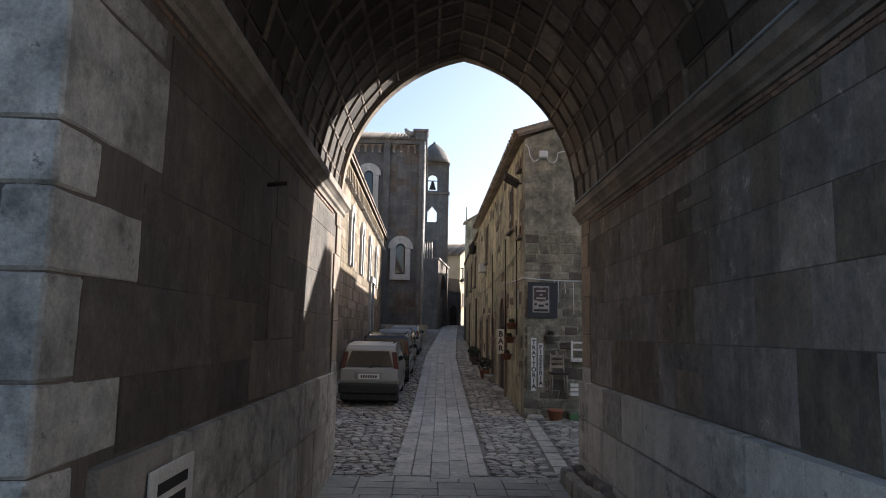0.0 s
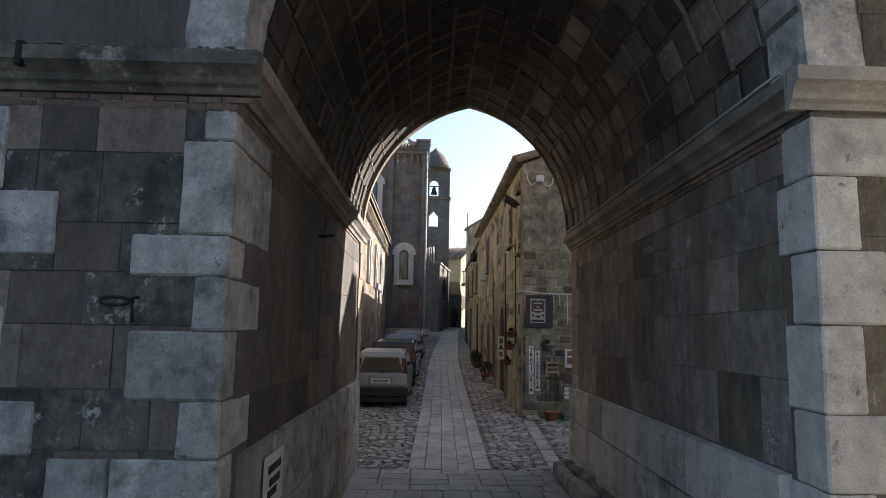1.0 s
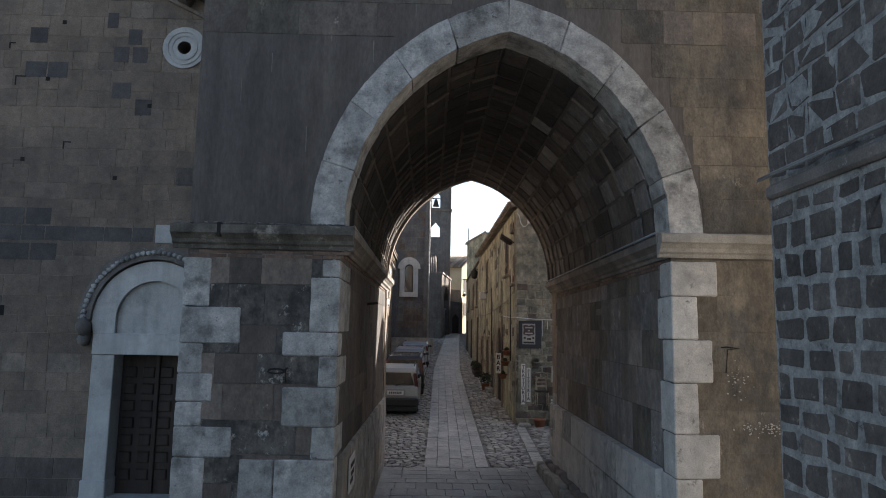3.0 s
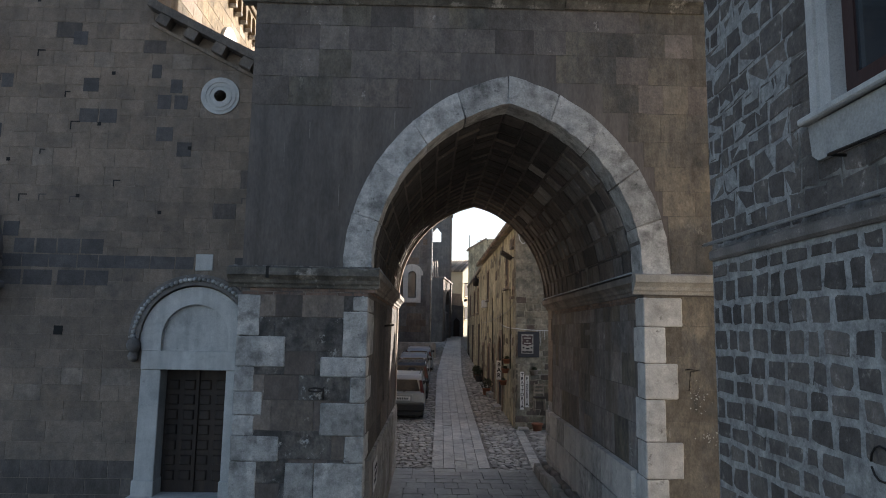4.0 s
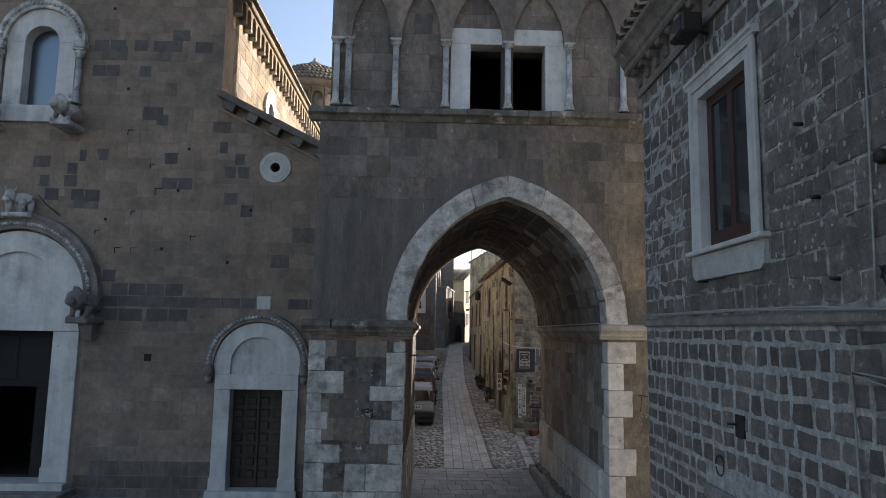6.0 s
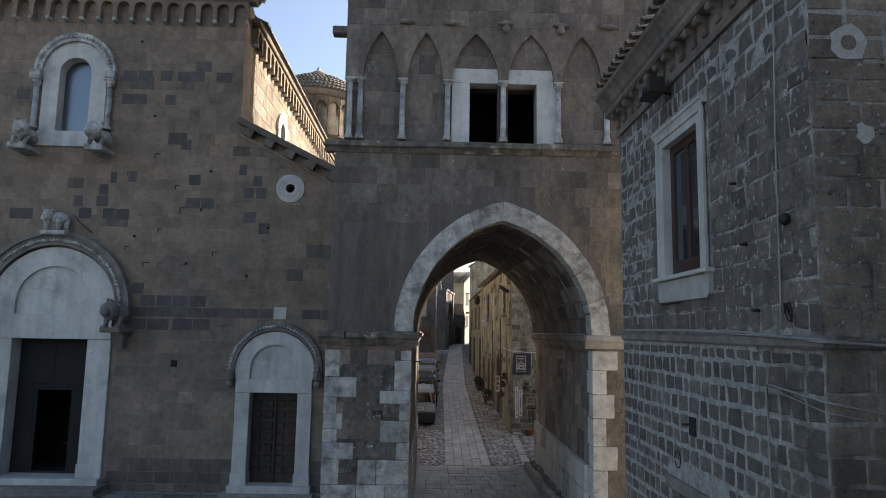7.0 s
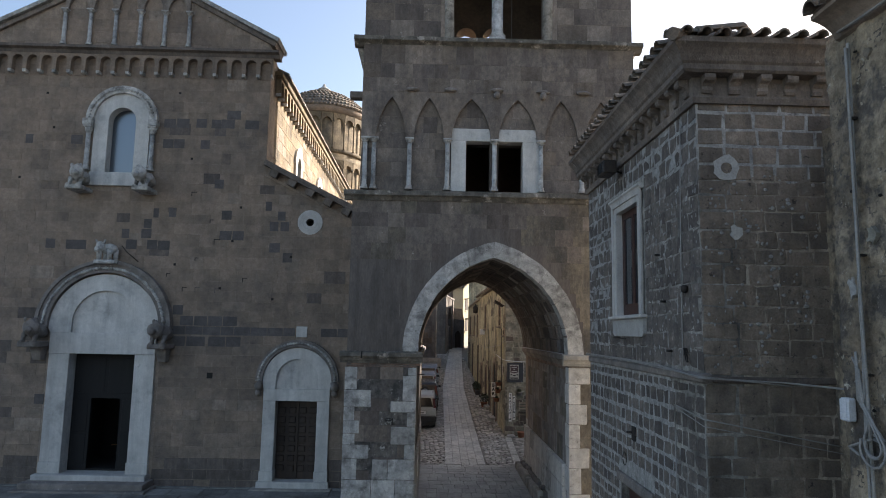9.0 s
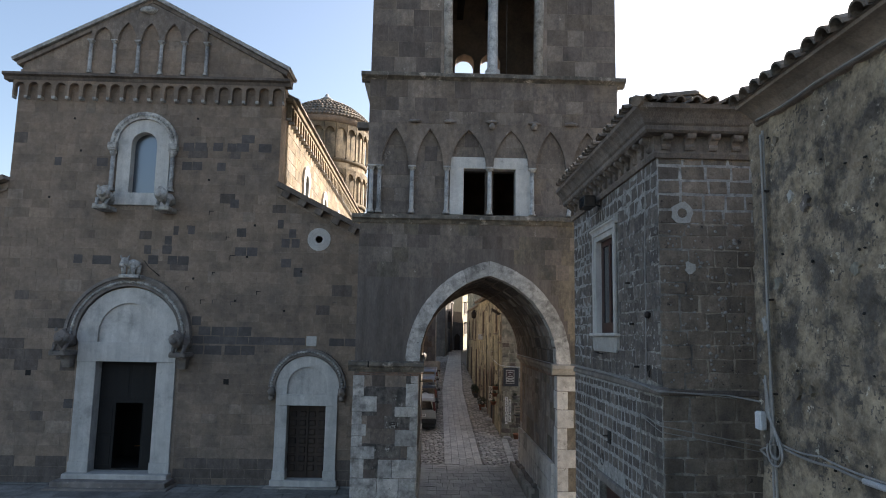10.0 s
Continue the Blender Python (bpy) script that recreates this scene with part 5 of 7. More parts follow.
# middle storey with blind arcade and twin window
coursed("string_course_stone", [(TY + 0.1, 7.94), (TY - 0.04, 7.94), (TY - 0.1, 8.02), (TY - 0.18, 8.05), (TY - 0.18, 8.16), (TY + 0.1, 8.2)], "x", -3.32, 4.3, LIMESTONE_MOSS, tower, 0.4, 0.9, 3, "weathered projecting course stone")
mid = part("middle_storey", slab(rect(-2.95, 7.95, 3.95, 12.0), [rect(-0.35, 8.21, 0.35, 9.54), rect(0.46, 8.21, 1.16, 9.54)], "y", TY, TY + 0.7), TUFF_GREY, tower, "grey tuff storey with blind pointed arcade")
for nm, bm in (("side_wall", B(-2.95, TY + 0.7, 7.95, -2.2, TB, 12.0)), ("side_wall", B(3.2, TY + 0.7, 7.95, 3.95, TB, 12.0)), ("back_wall", B(-2.2, TB - 0.7, 7.95, 3.2, TB, 12.0)), ("floor_slab", B(-2.2, TY + 0.7, 7.9, 3.2, TB - 0.7, 8.05))):
    part(nm, bm, TUFF, mid)
CS = [-2.68, -1.73, -0.78, 0.4, 1.57, 2.6, 3.62]
arches = [(a, b) for a, b in zip(CS, CS[1:])]
ashlar(mid, "-y", TY, lambda a, b: (-2.95, 3.95), 8.22, 11.95, (0.32, 0.42), (0.3, 0.55), [TUFF_GREY, TUFF_GREY, TUFF_GREY, TUFF_DARK, TUFF_WARM], gap=0.012, d=0.006, edge=0.003,
       holes=[rect_hole(-0.69, 1.53, 8.2, 9.82)], limit=130, seed=31)
# arcade layer proud of the recessed bays
for a, b in arches:
    cpts = pointed(a + 0.1, b - 0.1, 9.52, 10.58, 8)
    part("arcade_bay", slab([(b, 9.52)] + [(b, 11.2), (a, 11.2), (a, 9.52)] + cpts[::-1], [], "y", TY - 0.1, TY + 0.01), TUFF_GREY, mid)
for x0, x1, z0, z1 in ((-2.95, CS[0], 9.52, 11.2), (CS[-1], 3.95, 9.52, 11.2), (-2.95, 3.95, 11.2, 11.97)):
    part("arcade_spandrel", slab(rect(x0, z0, x1, z1), [], "y", TY - 0.1, TY + 0.01), TUFF_GREY, mid)
ashlar(mid, "-y", TY - 0.1, lambda a, b: (-2.95, 3.95), 10.72, 11.96, (0.36, 0.44), (0.3, 0.6), [TUFF_GREY, TUFF_GREY, TUFF_DARK, TUFF_WARM], gap=0.009, d=0.006, edge=0.003, limit=60, seed=32)
for x in [-2.84, -2.62] + CS[1:]:
    colonnette(mid, x, TY - 0.08, 8.2, 9.52, 0.06, LIMESTONE, 0.13)
for k, x in enumerate((-1.73, -0.78, 0.4, 1.57, 2.6)):
    bm = blob(bmesh.new(), (x + 0.05, TY - 0.15, 10.78 + (0.02 if k == 2 else 0)), (0.17, 0.08, 0.05), k, 0.5)
    if k in (2, 3):
        blob(bm, (x + 0.05, TY - 0.15, 10.68), (0.08, 0.09, 0.1), k + 4, 0.5)
    part("carved_boss", bm, LIMESTONE_DARK, mid)
tw = part("twin_window", B(-0.69, TY - 0.03, 9.5, 0.36, TY + 0.3, 9.82, 0.008), MARBLE, mid, "white marble twin window frame")
part("lintel", B(0.45, TY - 0.03, 9.5, 1.53, TY + 0.3, 9.82, 0.008), MARBLE, tw)
part("jamb", B(-0.69, TY - 0.03, 8.2, -0.31, TY + 0.3, 9.5, 0.008), MARBLE, tw)
part("jamb", B(1.12, TY - 0.03, 8.2, 1.53, TY + 0.3, 9.5, 0.008), MARBLE, tw)
part("mullion", B(0.3, TY + 0.05, 8.2, 0.51, TY + 0.3, 9.5), TUFF_DARK, tw)
coursed("upper_course_stone", [(TY + 0.1, 11.93), (TY - 0.06, 11.93), (TY - 0.14, 12.0), (TY - 0.24, 12.04), (TY - 0.24, 12.14), (TY + 0.1, 12.2)], "x", -3.2, 4.18, LIMESTONE_MOSS, tower, 0.5, 1.0, 4, "weathered projecting course stone")
for xx, s in ((-2.95, -1), (3.95, 1)):
    part("upper_course_return", slab([(xx - s * 0.05, 11.93), (xx + s * 0.06, 11.93), (xx + s * 0.22, 12.04), (xx + s * 0.22, 12.14), (xx - s * 0.05, 12.2)], [], "y", TY + 0.1, TB), LIMESTONE, tower)
part("spout_stone", B(-3.3, TY + 0.15, 10.62, -2.9, TY + 0.4, 10.8, 0.02), TUFF_GREY, tower)

# belfry
bel = part("belfry", slab(rect(-2.95, 12.1, 3.95, 20), [[(-0.72, 12.25), (1.74, 12.25), (1.82, 18), (-0.8, 18)]], "y", TY, TY + 0.9), TUFF_GREY, tower, "open bell stage with marble columns")
ashlar(bel, "-y", TY, lambda a, b: (-2.95, 3.95), 12.22, 16, (0.4, 0.5), (0.4, 0.8), [TUFF_GREY, TUFF_GREY, TUFF_DARK, TUFF_WARM], gap=0.009, d=0.006, edge=0.003, holes=[rect_hole(-1.0, 2.0, 12, 18)], limit=80, seed=33)
for nm, bm in (("side_wall", B(-2.95, TY + 0.9, 12.1, -2.1, TB, 20)), ("side_wall", B(3.1, TY + 0.9, 12.1, 3.95, TB, 20)), ("floor_slab", B(-2.1, TY + 0.9, 11.9, 3.1, TB, 12.15)),
               ("back_wall", slab(rect(-2.1, 12.1, 3.1, 20), [round_door(-0.36, 0.38, 13.6, 15.42), round_door(0.62, 1.4, 13.6, 15.42)], "y", TB - 0.7, TB)), ("belfry_ceiling", B(-2.95, TY, 20, 3.95, TB, 20.3))):
    part(nm, bm, TUFF, bel)
part("jamb_column", tube([(-0.78, TY + 0.05, 12.2), (-0.9, TY + 0.05, 18)], 0.13, 12), LIMESTONE, bel)
part("jamb_column", tube([(1.76, TY + 0.05, 12.2), (1.86, TY + 0.05, 18)], 0.13, 12), LIMESTONE, bel)
part("column", lathe(0.48, TY + 0.25, [(0.26, 12.2), (0.26, 12.3), (0.2, 12.36), (0.22, 12.42), (0.15, 12.5), (0.14, 18)]), LIMESTONE, bel)
part("rope", tube([(1.2, TY + 3, 12.2), (1.22, TY + 3, 19.5)], 0.012, 5), CABLE, bel)
for x in (-0.2, 0.9):
    part("roof_joist", B(x - 0.12, TY + 0.9, 17.2, x + 0.12, TB - 0.7, 17.5), WOOD, bel)

# scraped mortar smears on the piers
rng = random.Random(18)
for cx, cy, cz, w, h, n, face in ((3.2, TY - 0.012, 2.08, 0.28, 0.07, 70, 0), (2.95, TY - 0.012, 2.55, 0.12, 0.2, 30, 0), (AX1 - 0.008, 3.15, 1.78, 0.09, 0.12, 40, 1)):
    mb = bmesh.new()
    for k in range(n):
        u, v = rng.gauss(0, w * 0.5), rng.gauss(0, h * 0.5)
        r = rng.uniform(0.004, 0.014)
        if face:
            blob(mb, (cx, cy + u, cz + v), (0.003, r, r * 0.7), k, 0.5, 1)
        else:
            blob(mb, (cx + u, cy, cz + v), (r, 0.003, r * 0.7), k, 0.5, 1)
    part("mortar_smear", mb, WHITE_OLD, low, "scraped pale mortar")["kind"] = "stuff"

# iron rings and brackets
def iron_ring(x, y, z, parent, s=1.0):
    pts = [(x + 0.13 * s * math.cos(a) - 0.1 * s, y - 0.09, z + 0.035 * s * math.sin(a)) for a in [2 * math.pi * k / 14 for k in range(15)]]
    bm = tube(pts, 0.011, 6)
    tube([(x + 0.03, y + 0.02, z + 0.03), (x + 0.03, y - 0.09, z + 0.02), (x + 0.03, y - 0.06, z - 0.12)], 0.012, 6, bm)
    return part("iron_ring", bm, IRON, parent, "rusty tethering ring")


iron_ring(-2.0, TY, 2.62, low, 0.7)
part("iron_hook", tube([(2.8, TY, 2.95), (2.82, TY - 0.08, 2.96), (2.96, TY - 0.08, 2.945), (2.84, TY - 0.06, 2.93), (2.83, TY - 0.03, 2.68)], 0.008, 6), IRON, low)
part("iron_hook", tube([(AX0, 5.6, 3.48), (AX0 + 0.2, 5.6, 3.5)], 0.02, 6), IRON, low)
plq = tagged(part("wall_plaque", B(AX0 + 0.07, 3.4, 1.12, AX0 + 0.084, 4.02, 1.53, 0.004), WHITE), "white enamel plaque fixed to the passage wall", "plaque")
for z, a, b in ((1.42, 3.5, 3.92), (1.32, 3.55, 3.9), (1.24, 3.5, 3.8)):
    part("printed_bar", B(AX0 + 0.08, a, z - 0.03, AX0 + 0.087, b, z + 0.03), INK, plq)
kb = tagged(part("kerb", B(1.98, 5.0, -0.05, AX1 - 0.03, 9.5, 0.3), JOINT), "worn low bench of uneven stones along the passage wall", "kerb", kind="structure")
rng = random.Random(44)
y = 5.0
while y < 9.5:
    l = min(rng.uniform(0.28, 0.5), 9.52 - y)
    part("kerb_stone", chip(B(1.9 + rng.uniform(0, 0.05), y + 0.01, 0.0, 2.08, y + l - 0.01, 0.4 + rng.uniform(-0.04, 0.05), 0.03), 0.03, rng.random()), LIMESTONE_WARM, kb)
    part("kerb_stone", chip(B(2.09, y + 0.03, 0.0, AX1 - 0.03, y + l, 0.43 + rng.uniform(-0.05, 0.05), 0.03), 0.03, rng.random()), LIMESTONE_DARK, kb)
    y += l

# ---- corner house ----
HX, HS, HN = 2.25, -5.4, 0.3
h1 = thing("corner_house", HX, HS, 0, "dark block stone house with pale mortar and tiled eaves", "house")
w1 = part("wall", slab([(HS, -0.3), (HN, -0.3), (HN, 8.3), (HS, 8.3)], [rect(-3.08, 5.0, -1.76, 6.96), rect(-3.4, -0.25, -1.8, 2.3)], "x", HX, HX + 0.5), MORTAR_OLD, h1, "dark stone blocks in wide pale mortar")
part("south_wall", B(HX + 0.5, HS, -0.3, 6.5, HS + 0.5, 8.3), MORTAR_BROWN, w1)
rng = random.Random(77)
edge = [(HX + 0.3 * k, 6.76 + rng.uniform(-0.12, 0.14)) for k in range(6)] + [(3.9, 6.7)]
part("repointing", slab([(HX, 7.74)] + edge + [(3.9, 7.74)], [], "y", HS - 0.003, HS + 0.02), REPOINT, w1, "paler renewed mortar")
edge = [(HS + 0.27 * k, 6.98 + rng.uniform(-0.14, 0.12)) for k in range(7)] + [(-3.3, 7.24), (-1.5, 7.24), (-1.4, 6.2), (-1.2, 5.2), (-1.3, 4.4), (HN, 4.4)]
part("repointing", slab([(HS, 7.74)] + edge + [(HN, 7.74)], [], "x", HX - 0.003, HX + 0.02), REPOINT, w1, "paler renewed mortar")
edge = [(-4.35 + rng.uniform(-0.16, 0.16), 4.16 - 0.22 * k) for k in range(21)]
part("repointing", slab(edge + [(HN, -0.25), (HN, 4.16)], [rect(-3.42, -0.2, -1.78, 2.32)], "x", HX - 0.003, HX + 0.02), REPOINT, w1, "wide pale mortar joints")
part("rear_wall", B(6.0, HS + 0.5, -0.3, 6.5, HN, 8.0), MORTAR, w1)
part("north_wall", B(HX + 0.5, HN - 0.5, -0.3, 6.0, HN, 8.0), MORTAR_BROWN, w1)
ashlar(w1, "-x", HX, lambda a, b: (HS + 0.0, HN), -0.1, 4.12, (0.18, 0.25), (0.18, 0.36), [BASALT], gap=0.052, d=0.009, edge=0.012, rough=0.016, holes=[rect_hole(-3.5, -1.7, -1, 2.45)], seed=41, limit=170)
ashlar(w1, "-x", HX, lambda a, b: (HS + 0.0, HN), 4.3, 7.02, (0.18, 0.26), (0.18, 0.4), [BASALT], gap=0.015, d=0.005, edge=0.014, rough=0.022, holes=[rect_hole(-3.3, -1.52, 4.75, 7.2)], seed=42, limit=170)
ashlar(w1, "-x", HX, lambda a, b: (HS + 0.0, HN), 7.02, 7.76, (0.18, 0.26), (0.18, 0.4), [BASALT], gap=0.034, d=0.006, edge=0.014, rough=0.026, holes=[rect_hole(-3.3, -1.52, 4.75, 7.2)], seed=46, limit=60)
ashlar(w1, "-y", HS, lambda a, b: (HX, 6.5), -0.1, 4.12, (0.22, 0.29), (0.26, 0.46), [BASALT_BROWN], gap=0.027, d=0.007, edge=0.013, rough=0.016, seed=43, limit=90)
ashlar(w1, "-y", HS, lambda a, b: (HX, 6.5), 4.24, 6.7, (0.2, 0.27), (0.26, 0.44), [BASALT_BROWN], gap=0.016, d=0.005, edge=0.013, rough=0.015, seed=44, limit=90)
ashlar(w1, "-y", HS, lambda a, b: (HX, 6.5), 6.7, 7.76, (0.2, 0.27), (0.28, 0.44), [BASALT_BROWN], gap=0.026, d=0.008, edge=0.014, rough=0.011, seed=45, limit=30)
part("ledge", chip(B(HX - 0.05, HS - 0.05, 4.14, HX + 0.1, HN, 4.26, 0.025), 0.02), LIMESTONE_DARK, h1, "rough projecting stone ledge")
part("ledge", chip(B(HX + 0.1, HS - 0.025, 4.14, 6.5, HS + 0.1, 4.22, 0.015), 0.02), TUFF_DARK, h1)
for side in range(2):
    pr = [(0.02, 7.72), (-0.05, 7.72), (-0.07, 7.79), (-0.06, 7.82), (-0.06, 8.06), (-0.22, 8.07), (-0.25, 8.1), (-0.25, 8.17), (-0.28, 8.2), (-0.31, 8.27), (-0.36, 8.34), (-0.42, 8.39), (-0.42, 8.46), (0.02, 8.46)]
    if side == 0:
        c = part("eaves_cornice", stretch(slab([(HX + d, z) for d, z in pr], [], "y", HS, HN + 0.1), lambda x, y, z: (x, HS + min(0, x - HX) if y < HS + 0.01 else y, z)), TUFF_GREY, h1, "moulded stone eaves cornice with small brackets")
    else:
        c = part("eaves_cornice", stretch(slab([(HS + d, z) for d, z in pr], [], "x", HX, 6.5), lambda x, y, z: (HX + min(0, y - HS) if x < HX + 0.01 else x, y, z)), TUFF_GREY, h1)
    for k in range(16 if side == 0 else 12):
        u = 0.12 + 0.36 * k
        bk = slab([(-0.05, 7.83), (-0.09, 7.84), (-0.11, 7.88), (-0.1, 7.93), (-0.13, 7.97), (-0.19, 7.99), (-0.21, 8.02), (-0.21, 8.07), (-0.05, 8.07)], [], "x", -0.07, 0.07)
        chip(bk, 0.03, k)
        part("eaves_bracket", stretch(bk, (lambda x, y, z: (HX + y, HS + u + x, z)) if side == 0 else (lambda x, y, z: (HX + u + x, HS + y, z))), TUFF_GREY, c)
bm = bmesh.new()
pk = [bm.verts.new(p) for p in ((HX - 0.42, HS - 0.42, 8.46), (6.6, HS - 0.42, 8.46), (6.6, HN + 0.2, 8.46), (HX - 0.42, HN + 0.2, 8.46), (4.9, -3.2, 9.2), (4.9, -1.6, 9.2))]
for f in ((0, 1, 4), (1, 2, 5, 4), (2, 3, 5), (3, 0, 4, 5), (3, 2, 1, 0)):
    bm.faces.new([pk[i] for i in f])
hr = part("roof", bm, TILE, h1, "hipped roof of mossy clay tiles")
rng = random.Random(52)
for k in range(24):
    y = HS - 0.35 + 0.245 * k
    j = rng.uniform(-0.02, 0.02)
    part("roof_tile", pantile([(HX - 0.52 + j, y, 8.46 + j), (HX - 0.1, y + 0.02, 8.53), (HX - 0.098, y + 0.02, 8.545), (HX + 0.5, y + 0.05, 8.64), (4.2, -2.4 + (y + 2.5) * 0.4, 9.06)], [0.08, 0.066, 0.08, 0.072, 0.056]), TILE, hr)
for k in range(18):
    x = HX - 0.3 + 0.245 * k
    j = rng.uniform(-0.025, 0.025)
    part("roof_tile", pantile([(x + j, HS - 0.52 + j, 8.46 + j), (x + 0.02, HS - 0.1, 8.54), (x + 0.02, HS - 0.098, 8.555), (x + 0.05, HS + 0.5, 8.65), (4.9 + (x - 4.9) * 0.3, -3.2, 9.13)], [0.08, 0.066, 0.08, 0.072, 0.056]), TILE, hr)
part("hip_tile", tube([(HX - 0.46, HS - 0.46, 8.46), (HX + 0.1, HS + 0.1, 8.62), (4.9, -3.2, 9.22)], [0.085, 0.09, 0.08], 9), TILE, hr)
mb = bmesh.new()
rng = random.Random(23)
for k in range(150):
    y, z = rng.uniform(HS + 0.05, -3.4), 4.45 + 2.3 * rng.random()
    r = rng.uniform(0.008, 0.03)
    blob(mb, (HX - 0.007, y, z), (0.004, r, r * rng.uniform(0.6, 2.2)), k, 0.5, 1)
    blob(mb, (rng.uniform(HX + 0.05, 3.8), HS - 0.007, 4.3 + 2.5 * rng.random()), (r * rng.uniform(0.6, 1.6), 0.004, r), k + 200, 0.5, 1)
part("mortar_smear", mb, REPOINT, w1, "scraped remains of pale mortar")["kind"] = "stuff"
part("wire_coil", tube([(HX - 0.04 + 0.01 * math.sin(k), -4.95 + 0.07 * math.cos(k * 0.8), 4.46 + 0.09 * math.sin(k * 0.9)) for k in range(18)], 0.007, 5), IRON, h1)
part("junction_knob", lathe(HX - 0.05, -4.98, [(0.02, 5.27), (0.05, 5.3), (0.05, 5.36), (0.02, 5.38)], 8), IRON, h1)
# window
fw = part("window", slab(rect(-3.2, 4.98, -1.64, 7.05), [rect(-3.02, 5.05, -1.82, 6.9)], "x", HX - 0.035, HX + 0.12), MARBLE, h1, "tall brown window in a white moulded frame")
part("outer_moulding", slab(rect(-3.24, 4.98, -1.6, 7.1), [rect(-3.15, 4.98, -1.69, 7.01)], "x", HX - 0.06, HX - 0.03), MARBLE, fw)
part("window_sill", chip(B(HX - 0.11, -3.34, 4.985, HX + 0.05, -1.5, 5.04, 0.012)), MARBLE, fw)
part("apron", chip(slab([(-3.3, 4.983), (-3.27, 4.74), (-3.2, 4.69), (-1.64, 4.69), (-1.57, 4.74), (-1.54, 4.983)], [], "x", HX - 0.045, HX + 0.02), 0.01), WHITE_OLD, fw, "scuffed white plaster apron")
part("head_moulding", slab([(HX + 0.05, 7.08), (HX - 0.065, 7.08), (HX - 0.075, 7.11), (HX - 0.1, 7.13), (HX - 0.1, 7.16), (HX + 0.05, 7.17)], [], "y", -3.29, -1.55), MARBLE, fw)
sash = part("sash", slab(rect(-3.02, 5.05, -1.82, 6.9), [rect(-2.9, 5.25, -2.48, 6.78), rect(-2.36, 5.25, -1.94, 6.78)], "x", HX + 0.08, HX + 0.14), BROWN, fw, "brown wooden casement")
for a in (-2.9, -2.36):
    part("pane", B(HX + 0.1, a, 5.25, HX + 0.115, a + 0.42, 6.78), GLASS, sash)
part("door", B(HX + 0.12, -3.35, -0.2, HX + 0.2, -1.85, 2.2), BROWN, h1, "brown wooden house door")
part("door_hood", chip(B(HX - 0.06, -3.5, 2.2, HX + 0.15, -1.7, 2.36, 0.02)), LIMESTONE_DARK, h1)
# flat black plate stands for the shade in the niche
part("wall_niche", B(HX - 0.024, -2.68, 2.99, HX + 0.02, -2.49, 3.22), BLACK, h1)
part("iron_hook", tube([(HX, -2.52, 3.12), (HX - 0.11, -2.49, 3.12)], 0.016, 6), IRON, h1)
part("iron_bar", tube([(HX, -1.9, 4.66), (HX - 0.13, -1.9, 4.66), (HX - 0.13, -2.6, 4.65)], 0.012, 6), IRON, h1)
part("wire_loop", tube([(HX - 0.03, -2.1 + 0.1 * math.cos(a), 2.62 + 0.11 * math.sin(a)) for a in [k * 0.5 for k in range(13)]], 0.008, 5), IRON, h1)
for k in range(3):
    part("iron_stub", tube([(HX, -3.95 - 0.2 * k, 5.9 - 0.7 * k), (HX - 0.08, -3.95 - 0.2 * k, 5.9 - 0.7 * k)], 0.018, 6), IRON, h1)
part("mortar_ring", slab([(2.62 + 0.17 * (1 + 0.1 * math.sin(3.3 * k)) * math.cos(k * 0.449), 6.87 + 0.17 * (1 + 0.1 * math.cos(2.1 * k)) * math.sin(k * 0.449)) for k in range(14)], [arc(2.62, 6.87, 0.075, 0, 330, 11)], "y", HS - 0.014, HS), WHITE_OLD, h1, "pale mortar patch round a hole")
part("plug_stone", chip(B(2.54, HS - 0.011, 6.79, 2.7, HS + 0.02, 6.95, 0.01)), BASALT_BROWN, h1)
part("mortar_patch", slab([(2.72 + 0.08 * (1 + 0.3 * math.sin(2.3 * k)) * math.cos(k * 0.628), 6.04 + 0.09 * (1 + 0.3 * math.cos(1.7 * k)) * math.sin(k * 0.628)) for k in range(10)], [], "y", HS - 0.013, HS), WHITE_OLD, h1)
fl = tagged(part("floodlight", B(1.86, -2.32, 7.55, 2.1, -1.9, 7.79, 0.02), IRON), "black floodlight under the tiled eaves", "lamp")
part("bracket", tube([(2.12, -2.12, 7.64), (2.26, -2.12, 7.6)], 0.02, 6), IRON, fl)
part("lens", B(1.852, -2.28, 7.58, 1.866, -1.94, 7.76), GLASS, fl)


def cable(pts, r=0.012, name="cable", mat=None, sag=0.0):
    out = []
    for (a, b) in zip(pts, pts[1:]):
        for k in range(8):
            t = k / 8
            p = Vector(a).lerp(Vector(b), t)
            p.z -= sag * 4 * t * (1 - t)
            out.append(tuple(p))
    out.append(pts[-1])
    ob = part(name, tube(out, r, 6), mat or CABLE)
    return tagged(ob, "thin grey cable strung along the house walls", "cable", group="cables on the house walls")


cable([(HX - 0.09, HN, 4.32), (HX - 0.09, -2.5, 4.31), (HX - 0.1, -4.2, 4.28), (HX - 0.1, HS - 0.1, 4.2), (3.2, HS - 0.1, 4.16), (2.9, -7.2, 4.22), (2.47, -8.0, 4.36), (2.46, -8.1, 4.22), (2.45, -8.12, 3.9)], 0.012)
cable([(HX - 0.1, HN, 4.30), (HX - 0.11, -3.0, 4.29), (HX - 0.12, HS - 0.1, 4.22), (3.3, HS - 0.12, 4.12)], 0.009)
cable([(HX - 0.03, -4.93, 7.6), (HX - 0.03, -4.85, 6.2), (HX - 0.03, -4.8, 4.3)], 0.008)
